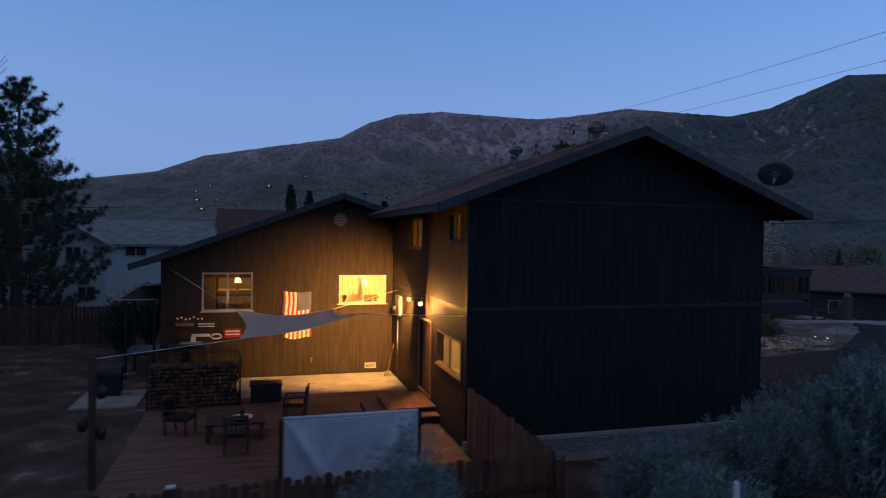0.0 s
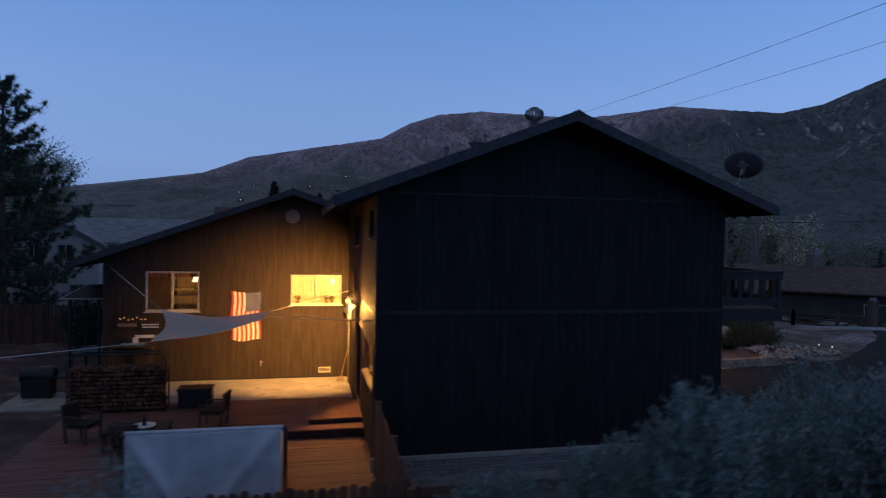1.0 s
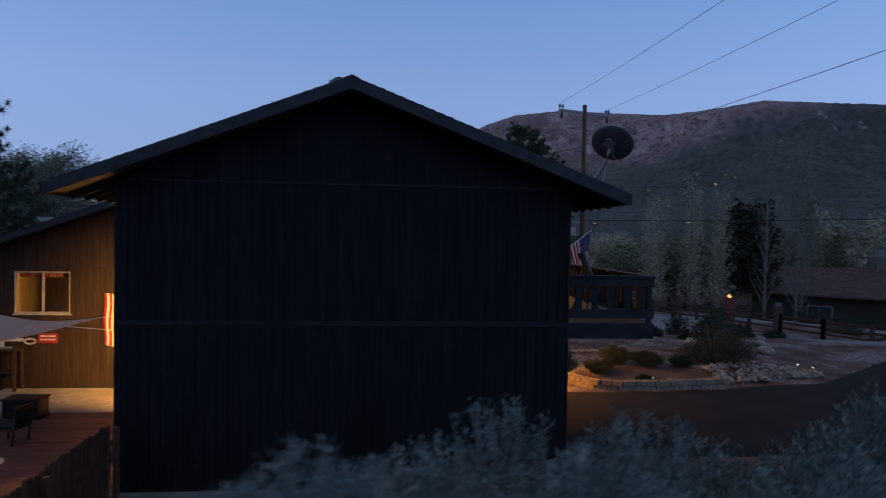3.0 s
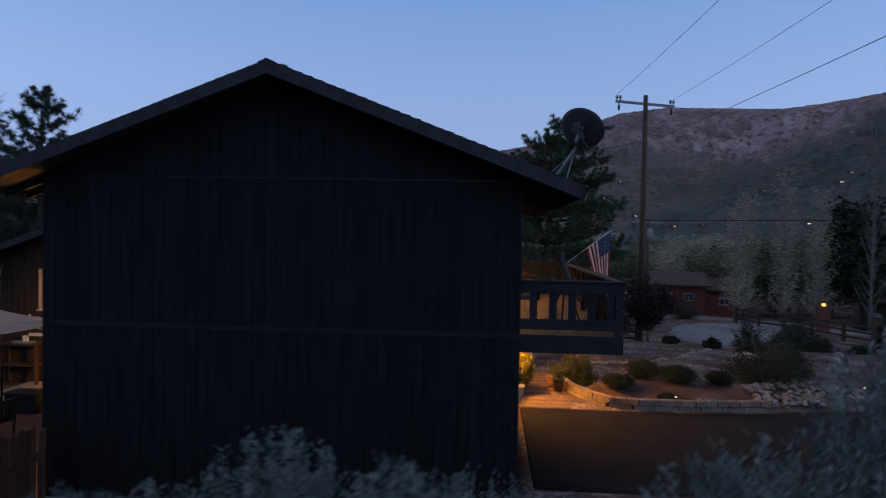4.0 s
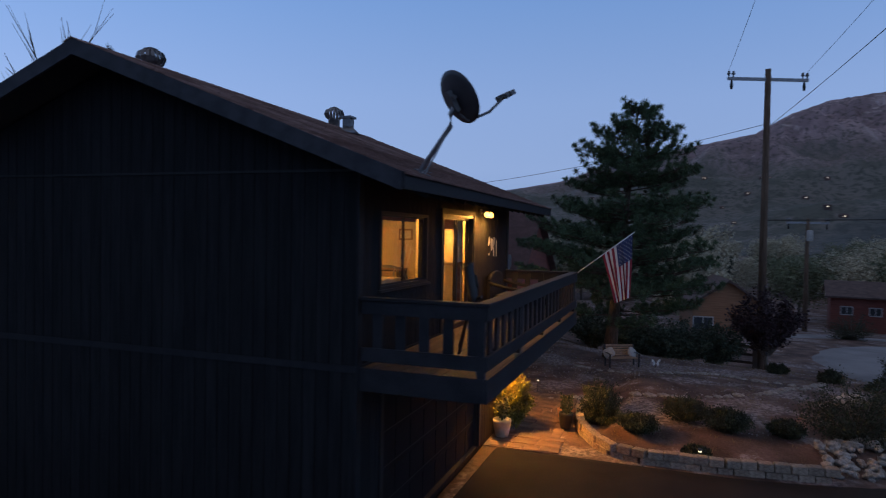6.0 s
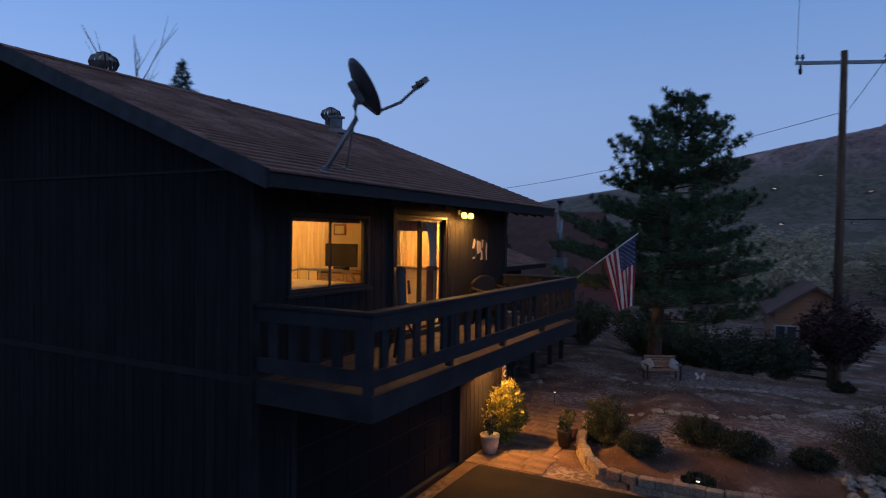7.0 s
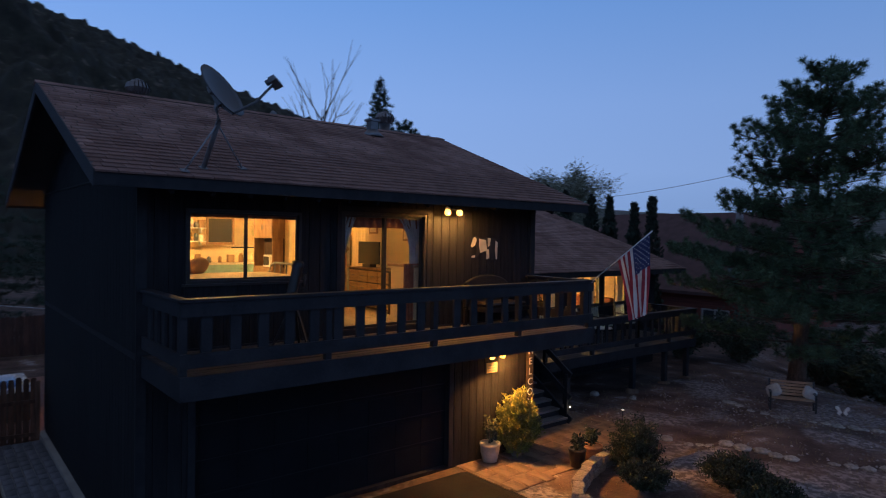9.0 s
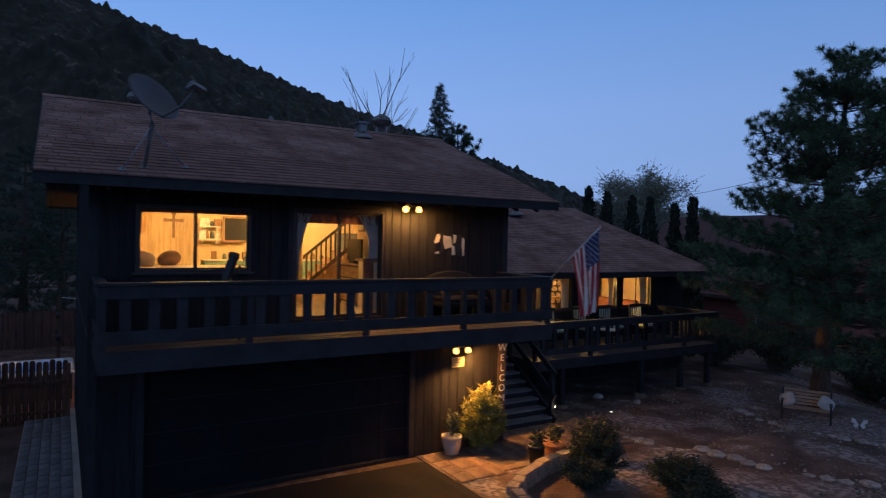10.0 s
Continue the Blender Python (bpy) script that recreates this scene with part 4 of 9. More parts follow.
for y in (23.55, 25.5, 27.66, 29.4, DY1 - 0.06):
    boxpart("post", deck, M["deckpaint"], DX - 0.14, DX - 0.05, y - 0.045, y + 0.045, DZ - 0.02, 2.32)
for y in (24.6, 27.66, 29.4, 30.7):
    boxpart("support_post", deck, M["deckpaint"], DX - 0.3, DX - 0.16, y - 0.07, y + 0.07, -0.25, DZ - 0.26)
    bm = bmesh.new()
    lathe(bm, ((0.2, -0.3), (0.19, 0.05), (0.12, 0.09)), 12, (DX - 0.23, y, 0))
    part("footing", bm, M["paver"], deck, "concrete pier")
for box in ((DX - 0.17, DX + 0.015, 23.47, DY1 + 0.03), (8.9, DX - 0.172, DY1 - 0.13, DY1 + 0.03)):
    boxpart("handrail", deck, M["deckpaint"], *box, 2.31, 2.355, soft=0.006)
for z0, z1 in ((2.16, 2.307), (1.50, 1.65)):
    boxpart("rail_board", deck, M["deckpaint"], DX - 0.048, DX - 0.008, 23.47, DY1, z0, z1)
    boxpart("rail_board", deck, M["deckpaint"], 8.9, DX - 0.05, DY1 - 0.04, DY1, z0, z1)
for k in range(19):
    y = 23.8 + k * 0.385
    boxpart("baluster", deck, M["deckpaint"], DX - 0.092, DX - 0.05, y - 0.06, y + 0.06, 1.52, 2.29)
for k in range(6):
    x = 9.2 + k * 0.35
    boxpart("baluster", deck, M["deckpaint"], x - 0.06, x + 0.06, DY1 - 0.082, DY1 - 0.042, 1.52, 2.29)

stairs = thing("stairs", (11.4, 22.5, 0), "dark timber stairs up to the lower deck", "stairs")
for k in range(8):
    x, z = 12.05 - k * 0.262, 0.17 + k * 0.17
    boxpart("tread", stairs, M["tread"], x - 0.27, x + 0.02, 21.68, 23.4, z - 0.045, z)
    boxpart("riser", stairs, M["trim"], x - 0.03, x - 0.01, 21.68, 23.4, z - 0.17, z - 0.046)
for y in (21.63, 23.42):
    bm = bmesh.new()
    beam(bm, (12.12, y, 0.05), (10.12, y, 1.36), 0.045, 0.27)
    part("stringer", bm, M["deckpaint"], stairs)
for y in (21.63, 23.42):
    for x, z in ((12.0, 0.1), (10.25, 1.4)):
        boxpart("newel_post", stairs, M["deckpaint"], x - 0.045, x + 0.045, y - 0.045, y + 0.045, z, z + 1.12)
    for z in (0.55, 1.10):
        bm = bmesh.new()
        beam(bm, (12.12, y, z + 0.1), (10.2, y, z + 1.38), 0.05, 0.14)
        part("handrail", bm, M["deckpaint"], stairs)
M["path_glow"] = glow("small_lamp_lens", (1.0, 0.85, 0.5), 9)
st_lamp = thing("stair_lamp", (12.02, 23.47, 0.42), "small lit solar lamp on the stair post", "lamp")
boxpart("housing", st_lamp, M["black"], -0.03, 0.03, 0.0, 0.03, -0.04, 0.05, local=True)
boxpart("lens", st_lamp, M["path_glow"], -0.02, 0.036, 0.005, 0.028, -0.03, 0.0, local=True)
lamp("stair_light", (12.12, 23.5, 0.4), 0.5, (1, 0.8, 0.45), 0.02)

# ---- patio: boards, slab, step ----
patio = thing("patio_deck", (0.0, 14.3, -0.6), "reddish timber patio deck behind the house", "deck")
plank_floor(patio, -3.8, 3.9, 9.2, 19.5, -0.55, "x", M["redwood_deck"], 0.148, 0.035, 3)
bm = bmesh.new()
block(bm, -2.95, 4.0, 19.52, 22.38, -0.75, -0.57)
structure("patio_slab", bm, M["concrete"], "pale concrete slab along the wing wall", "pavement")
step = thing("door_step", (3.1, 16.7, -0.55), "two-tier brown timber step platform at the rear door", "step")
for tier, (x0, x1, y0, y1, z0, z1) in enumerate(((2.1, 3.98, 15.5, 17.75, -0.55, -0.36), (2.6, 3.98, 15.92, 17.7, -0.325, -0.215))):
    # boxes coloured black: the shade below the step boards is painted in
    boxpart("step_box", step, M["black"], x0 + 0.03, x1, y0 + 0.03, y1, z0, z1, "riser coloured black for its shade")
    count = 7 if tier == 0 else 5
    for k in range(count):
        a, b = x0 + (x1 - x0) * k / count, x0 + (x1 - x0) * (k + 1) / count
        boxpart("step_board", step, M["redwood_deck"], a + 0.003, b - 0.003, y0, y1, z1 + 0.001, z1 + 0.033)


# ---- plants ----
class Heap:
    """Collects loose triangles and quads for one mesh."""

    def __init__(self):
        self.v, self.f = [], []

    def add(self, pts):
        n = len(self.v)
        self.v += [tuple(p) for p in pts]
        self.f.append(tuple(range(n, n + len(pts))))

    def spike(self, a, b, w, rng):
        d = b - a
        s = d.cross(Vector((rng.uniform(-1, 1), rng.uniform(-1, 1), rng.uniform(-1, 1))))
        if s.length < 1e-6:
            return
        s = s.normalized() * w
        self.add((a - s * 0.4, a + s * 0.4, b + s * 0.1))

    def leaf(self, p, d, w, rng):
        """A folded leaf from p along d."""
        s = d.cross(Vector((rng.uniform(-1, 1), rng.uniform(-1, 1), rng.uniform(-1, 1))))
        if s.length < 1e-6:
            return
        s = s.normalized() * w
        self.add((p, p + d * 0.5 + s, p + d, p + d * 0.5 - s))

    def make(self, name, material, parent=None, label=""):
        me = bpy.data.meshes.new(name)
        off = origin(parent) if parent is not None else Vector((0, 0, 0))
        me.from_pydata([(a - off.x, b - off.y, c - off.z) for a, b, c in self.v], [], self.f)
        me.materials.append(material)
        ob = new(name, me)
        ob.parent = parent
        return tagged(ob, label)


def rvec(rng):
    while True:
        v = Vector((rng.uniform(-1, 1), rng.uniform(-1, 1), rng.uniform(-1, 1)))
        if 0.1 < v.length < 1:
            return v.normalized()


def pine(base, top, radius, first, limbs, seed, material, label, tuft=0.26, spikes=20, per_m=9, shape=0.8, rise=0.25, width=0.018, whorl=0, brush=0):
    rng = random.Random(seed)
    base, top = Vector(base), Vector(top)
    t = thing("pine_tree", base, label, "tree")
    bm = bmesh.new()
    h = (top - base).length
    bend = Vector((rng.uniform(-0.2, 0.2), rng.uniform(-0.2, 0.2), 0))
    def axis(f): return base.lerp(top, f) + bend * math.sin(f * 3)
    r0 = 0.02 * h + 0.05
    tube(bm, [axis(k / 8) - Vector((0, 0, 0.15 if k == 0 else 0)) for k in range(9)], [r0 * (1 - 0.95 * k / 8) * (1.25 if k == 0 else 1) + 0.012 for k in range(9)], 9)
    heap = Heap()
    for i in range(limbs):
        f = first + (0.985 - first) * (i / limbs) ** 0.9
        if whorl:
            f = first + (0.985 - first) * min(1.0, (round((i / limbs) ** 0.9 * whorl) + rng.uniform(-0.3, 0.3)) / whorl)
        prof = max(0.02, (1 - f) / (1 - first)) ** shape
        low = min(1.0, (0.72 + (f - first) * 1.6) if whorl else (0.55 + (f - first) * 4))
        ln = max(0.25, radius * prof * low * rng.uniform(0.72, 1.12))
        az = i * 2.4 + rng.uniform(-0.5, 0.5)
        out = Vector((math.cos(az), math.sin(az), 0))
        a = axis(f)
        droop = -0.10 + 0.25 * f
        pts = [a + out * ln * s + Vector((0, 0, ln * (droop * s + rise * s * s))) + rvec(rng) * 0.05 * s for s in (0, 0.33, 0.66, 1.0)]
        tube(bm, pts, [0.012 + 0.02 * ln * 0.35, 0.012 + 0.014 * ln * 0.3, 0.014, 0.008], 5)
        count = max(4, int(ln * per_m))
        for k in range(count):
            s = 0.22 + 0.80 * (k + rng.random()) / count
            seg = min(2, int(s * 3))
            p = pts[seg].lerp(pts[seg + 1], min(1.0, s * 3 - seg))
            side = out.cross(Vector((0, 0, 1))) * rng.uniform(-1, 1) * ln * 0.30 * (1.15 - s * 0.6)
            p = p + side + Vector((0, 0, rng.uniform(-0.05, 0.28) * (0.25 if whorl else 0.4 + 0.2 * ln)))
            grow = (out * 0.5 + side.normalized() * 0.25 + Vector((0, 0, 0.75))).normalized() if side.length > 0.01 else out
            size = tuft * rng.uniform(0.75, 1.25)
            if brush:                                # rounded brushes along an upturned shoot
                tube(bm, (p - side * 0.8 - grow * 0.1, p, p + grow * size * brush), [0.014, 0.011, 0.006], 4, False)
                for q in range(brush):
                    c = p + grow * size * (0.35 + 1.05 * q)
                    for _ in range(spikes):
                        d = (grow * 0.35 + rvec(rng)).normalized() * size * rng.uniform(0.82, 1.04) * (1 - 0.12 * q)
                        heap.spike(c, c + d, width, rng)
                continue
            for _ in range(spikes):
                d = (grow * 0.7 + rvec(rng)).normalized() * size * rng.uniform(0.7, 1.1)
                heap.spike(p - grow * size * 0.35 * rng.random(), p + d, width, rng)
    for _ in range(60):
        d = (Vector((0, 0, 1)) + rvec(rng) * 0.8).normalized() * tuft
        p = axis(0.93 + 0.07 * rng.random())
        heap.spike(p, p + d, width, rng)
    part("trunk", bm, M["bark"], t, "rough brown trunk and limbs")
    heap.make("crown", material, t, "dark green needle tufts")
    return t


pine((14.25, 31.2, ground_z(14.2, 31.2)), (15.15, 30.5, 9.35), 4.45, 0.17, 104, 11, M["needles"], "broad green pine with upturned shoots beside the garden bench", 0.215, 84, 6.8, 0.60, 0.15, 0.020, 8, 2)
pine((-12.7, 36, -0.8), (-12.5, 35.9, 11.8), 5.0, 0.05, 84, 12, M["needles_dark"], "tall dark ponderosa pine behind the yard fence", 0.34, 70, 3.6, 0.70, 0.20, 0.034, 13, 2)
pine((-18.9, 38.3, -0.6), (-18.9, 38.2, 16.7), 4.5, 0.05, 200, 13, M["needles_dark"], "tall narrow dark conifer behind the house", 0.30, 18, 12, 0.8, -0.15, 0.03)
pine((-14.2, 54.0, -1.5), (-14.1, 54, 6.3), 2.6, 0.06, 60, 14, M["needles_dark"], "small dark spruce beside the neighbouring house", 0.34, 16, 9, 0.95, -0.1, 0.04)
for k, (x, y, h, r) in enumerate(((-13.5, 8.0, 9.5, 3.6), (-16.0, 13.0, 8.0, 3.4), (-19.0, 2.5, 10, 4.0), (-10.5, 3.0, 6.0, 2.8), (-22, 18, 9, 4), (-13.0, 17.5, 7.5, 3.4), (-17.5, 8.5, 9, 3.6), (-24, 11, 10, 4.2))):
    pine((x, y, ground_z(x, y)), (x + 0.2, y, h), r, 0.04, 54, 20 + k, M["needles_dark"], "dark pine on the slope behind the yard", 0.34, 20, 9, 0.6, 0.05, 0.03)


def leafy(name, at, w, h, seed, material, label, category, stems=26, leaves=26, size=0.06, stem_mat=None, spread=0.9, group="", leaf_w=0.38, trunk=0.0, dome=False):
    """A bush: stems fanning out of one root, and leaves along them; dome makes it round and dense."""
    rng = random.Random(seed)
    at = Vector(at)
    t = thing(name, at, label, category, group)
    bm, heap = bmesh.new(), Heap()
    for i in range(stems):
        az, lean = rng.uniform(0, math.tau), rng.uniform(0, 1) ** 0.7 * spread
        out = Vector((math.cos(az), math.sin(az), 0))
        ln = rng.uniform(0.7, 1.05)
        start = at + Vector((0, 0, trunk)) + out * 0.05 * w
        pts = [start + out * (w / 2) * lean * s + Vector((0, 0, (h - trunk) * ln * (1 - 0.45 * lean * lean) * s ** (1 - 0.25 * lean))) for s in (0, 0.35, 0.7, 1)]
        if dome:
            up = 1 - rng.random() * 0.96
            tip = out * (w / 2) * math.sqrt(1 - up * up) + Vector((0, 0, h * (0.12 + 0.88 * up)))
            tip *= rng.uniform(0.62, 1.08)
            pts = [at + tip * s - Vector((0, 0, 0.05 * (1 - s))) for s in (0, 0.35, 0.7, 1)]
        tube(bm, pts, [0.008 + 0.006 * h, 0.006 + 0.004 * h, 0.005, 0.003], 4, False)
        for _ in range(leaves):
            s = rng.random() ** 0.45 if dome else rng.uniform(0.18, 1.0)
            seg = min(2, int(s * 3))
            p = pts[seg].lerp(pts[seg + 1], min(1, s * 3 - seg)) + rvec(rng) * 0.09 * w * rng.random()
            d = ((pts[3] - pts[0]).normalized() * 0.5 + rvec(rng)).normalized() * size * rng.uniform(0.7, 1.3)
            heap.leaf(p, d, size * leaf_w, rng)
    if trunk:
        tube(bm, (at - Vector((0, 0, 0.1)), at + Vector((0, 0, trunk * 1.3))), [0.05 * h ** 0.5, 0.03 * h ** 0.5], 7)
    tagged(part("stem", bm, stem_mat or M["twig"], t), "thin woody stems", kind="stuff")
    tagged(heap.make("foliage", material, t), kind="stuff")
    return t


def sage(x, y, top, w, seed):
    """Tall grey-green sagebrush: upright fine stems full of narrow leaves."""
    rng = random.Random(seed)
    z = ground_z(x, y) - 0.05
    t = thing("sagebrush", (x, y, z), "tall blue-green sagebrush on the bank beside the drive", "shrub", "sagebrush on the bank")
    bm, heap, seeds = bmesh.new(), Heap(), Heap()
    h = top - z
    for i in range(240):
        az, lean = rng.uniform(0, math.tau), rng.random() ** 0.55
        out = Vector((math.cos(az), math.sin(az), 0))
        ln = rng.uniform(0.62, 1.02) * (1 - 0.30 * lean ** 2)
        root = Vector((x, y, z)) + out * 0.12 * w * lean
        pts = [root + out * w * 0.5 * lean * s ** 0.8 + Vector((0, 0, h * ln * s)) + rvec(rng) * 0.04 * s for s in (0, 0.4, 0.75, 1)]
        if i % 2 == 0:
            tube(bm, pts, [0.012, 0.008, 0.005, 0.003], 4, False)
        for _ in range(62):
            s = 1 - rng.random() ** 1.4 * 0.8
            seg = min(2, int(s * 3))
            p = pts[seg].lerp(pts[seg + 1], min(1, s * 3 - seg)) + rvec(rng) * 0.10 * rng.random()
            up = (pts[3] - pts[2]).normalized()
            d = (up * 1.1 + rvec(rng) * 0.8).normalized() * rng.uniform(0.045, 0.10)
            heap.leaf(p, d, 0.009, rng)
        if rng.random() < 0.35:
            for _ in range(10):
                up = (pts[3] - pts[2]).normalized()
                p = pts[2].lerp(pts[3], rng.uniform(0.5, 1.05)) + rvec(rng) * 0.03
                seeds.leaf(p, (up + rvec(rng) * 0.5).normalized() * 0.06, 0.012, rng)
    tagged(part("stem", bm, M["twig"], t), "thin grey stems", kind="stuff")
    tagged(heap.make("foliage", M["sage"], t), kind="stuff")
    tagged(seeds.make("seed_head", M["sage_flower"], t), "pale dry seed heads", kind="stuff")


SAGE = ((0.75, 5.5, 2.6, 1.2), (4.4, 5.2, 2.0, 1.2), (4.9, 7.0, 1.7, 1.5), (6.05, 4.75, 3.2, 0.85), (6.5, 6.6, 2.1, 1.6), (7.8, 5.8, 2.6, 1.6), (8.5, 4.9, 3.25, 1.4), (8.9, 7.3, 2.4, 1.7),
        (9.4, 6.1, 2.8, 1.5), (9.6, 9.2, 1.9, 1.7), (10.2, 7.8, 2.75, 1.8), (10.6, 5.6, 3.0, 1.5), (11.4, 6.9, 2.9, 1.6), (11.9, 9.0, 2.0, 1.7), (12.9, 7.9, 2.2, 1.6), (13.6, 6.5, 3.2, 1.4), (14.42, 6.6, 3.95, 0.95), (14.2, 8.0, 2.5, 1.5), (12.4, 5.6, 2.9, 1.3))
for k, (x, y, top, w) in enumerate(SAGE):
    sage(x, y, top, w, 100 + k)

# garden bed and yard
for k, (x, y, w, h) in enumerate(((14.85, 22.15, 1.2, 1.12), (16.8, 22.2, 1.3, 0.55), (17.7, 21.7, 1.2, 0.5), (18.9, 21.7, 0.8, 0.4), (15.8, 21.0, 1.0, 0.45), (20.4, 22.3, 2.7, 1.35), (21.4, 23.3, 1.8, 1.05), (17.0, 20.2, 0.6, 0.3), (21.9, 24.6, 1.3, 0.7))):
    leafy("garden_shrub", (x, y, ground_z(x, y) - 0.03), w, h, 200 + k, M["leaf"], "dark green rounded garden shrub in the stone bed" if h > 0.6 else "low spreading dark green clump in the stone bed", "shrub", 130, 110, 0.042, group="garden shrubs", dome=h > 0.6)
for k, (x, y, w, h) in enumerate(((20.0, 30.6, 0.7, 0.4), (21.4, 29.6, 0.8, 0.45), (22.6, 28.6, 1.0, 0.45), (24.0, 29.4, 0.9, 0.5), (25.8, 30.4, 1.8, 0.7), (28.5, 31.5, 1.4, 0.6), (24.9, 34.6, 1.8, 1.9), (28.2, 36.9, 2.6, 1.5), (27.4, 33.1, 2.0, 0.9), (22.7, 26.3, 1.8, 1.1), (28.9, 38.0, 2.0, 1.8), (27.2, 52, 3, 1.8), (43.5, 49.5, 3.4, 1.9), (46.5, 46.5, 3.0, 1.7), (49.5, 43.5, 3.6, 2.0), (40.5, 52.0, 2.8, 2.2), (38.5, 39.5, 3.4, 1.2), (41.5, 36.5, 3.0, 1.0))):
    leafy("verge_shrub", (x, y, ground_z(x, y) - 0.03), w, h, 230 + k, M["leaf"], "low dark shrub on the verge beside the road", "shrub", 80, 70, 0.06, group="verge shrubs", dome=True)
leafy("plum_tree", (20.3, 35.6, ground_z(20.3, 35.6)), 3.2, 3.4, 250, M["plum_leaf"], "dark purple-leaved plum tree by the road", "tree", 70, 90, 0.13, spread=1.0, trunk=0.8)
for k, (x, y, w, h) in enumerate(((15.4, 36.0, 2.8, 1.9), (13.0, 36.9, 3.0, 2.2), (10.6, 35.5, 3.0, 2.1), (8.9, 34.0, 2.4, 1.9), (17.0, 35.4, 2.6, 1.9), (18.3, 35.6, 2.4, 2.0), (16.3, 34.6, 2.0, 1.4), (14.2, 36.4, 2.6, 2.0))):
    leafy("hedge_bush", (x, y, ground_z(x, y)), w, h, 260 + k, M["needles_dark"], "dark hedge bush along the yard's far edge", "shrub", 80, 80, 0.10, group="hedge bushes", spread=1.0)
leafy("wall_shrub", (12.92, 20.7, -0.05), 0.9, 1.45, 270, M["gold_leaf"], "yellow-green bamboo-like shrub lit by the wall lamp", "shrub", 120, 110, 0.10, leaf_w=0.15, spread=1.0)


def column(x, y, h, w, seed):
    rng = random.Random(seed)
    z = ground_z(x, y)
    t = thing("cypress", (x, y, z), "slim dark columnar cypress behind the wing", "tree", "row of columnar cypresses")
    bm, heap = bmesh.new(), Heap()
    tube(bm, ((x, y, z - 0.1), (x, y, z + h * 0.9)), [0.07, 0.01], 6)
    for _ in range(2400):
        f = rng.random()
        r = w / 2 * min(1.0, 0.45 + f * 2.5) * (1 - f) ** 0.42 * rng.uniform(0.5, 1.1) * (1 + 0.25 * math.sin(f * 17 + seed))
        a = rng.uniform(0, math.tau)
        p = Vector((x + r * math.cos(a), y + r * math.sin(a), z + h * f * 0.96))
        heap.leaf(p, (Vector((0, 0, 1)) + rvec(rng) * 0.6).normalized() * 0.24, 0.05, rng)
    part("trunk", bm, M["bark"], t)
    heap.make("crown", M["cypress"], t)


for k, (x, y, h) in enumerate(((0.83, 35.2, 7.4), (1.86, 35.4, 7.1), (3.25, 35.6, 6.85), (4.2, 35.7, 6.75), (5.4, 35.9, 6.4), (6.25, 36.0, 6.65))):
    column(x, y, h - ground_z(x, y), 1.0, 300 + k)


def broad(at, h, w, seed, material, label, limbs=16, leaves=110, size=0.35, bare=0.0, trunk_f=0.3, name="valley_tree", group="valley trees", limb_mat=None, start=0.25, slim=1.0):
    """A broad-leaved tree: trunk, forked limbs and a crown of small leaf clumps with gaps."""
    rng = random.Random(seed)
    at = Vector(at)
    t = thing(name, at, label, "tree", group)
    bm, heap = bmesh.new(), Heap()
    tube(bm, (at - Vector((0, 0, 0.2)), at + Vector((0, 0, h * 0.35)), at + Vector((rng.uniform(-0.3, 0.3), 0, h * 0.8))), [(0.018 * h + 0.05) * slim, (0.012 * h + 0.03) * slim, 0.03], 7)
    for i in range(limbs):
        f = trunk_f + (0.92 - trunk_f) * i / limbs
        az = i * 2.4 + rng.uniform(-0.5, 0.5)
        out = Vector((math.cos(az), math.sin(az), 0))
        a = at + Vector((0, 0, h * f * 0.85))
        ln = w / 2 * rng.uniform(0.65, 1.1) * math.sin(min(1.0, 0.25 + f) * math.pi * 0.62)
        pts = [a, a + out * ln * 0.5 + Vector((0, 0, h * 0.09)), a + out * ln + Vector((0, 0, h * 0.20 * rng.uniform(0.5, 1.2)))]
        tube(bm, pts, [0.008 * h * slim, 0.005 * h * slim, 0.02 * slim], 5, False)
        for j in range(3):
            e = pts[2] + (out + rvec(rng)).normalized() * ln * 0.35 + Vector((0, 0, h * 0.05))
            tube(bm, (pts[1].lerp(pts[2], 0.3 + 0.25 * j), e), [0.003 * h * slim, 0.008], 4, False)
        for _ in range(int(leaves * (1 - bare))):
            s = rng.uniform(start, 1.0)
            p = (pts[0].lerp(pts[1], s * 2) if s < 0.5 else pts[1].lerp(pts[2], s * 2 - 1)) + rvec(rng) * w * 0.16 * rng.random() ** 0.5
            heap.leaf(p, rvec(rng) * size * rng.uniform(0.6, 1.3), size * 0.4, rng)
    part("trunk", bm, limb_mat or M["twig"], t, "grey trunk and limbs")
    if heap.v:
        heap.make("crown", material, t)
    return t


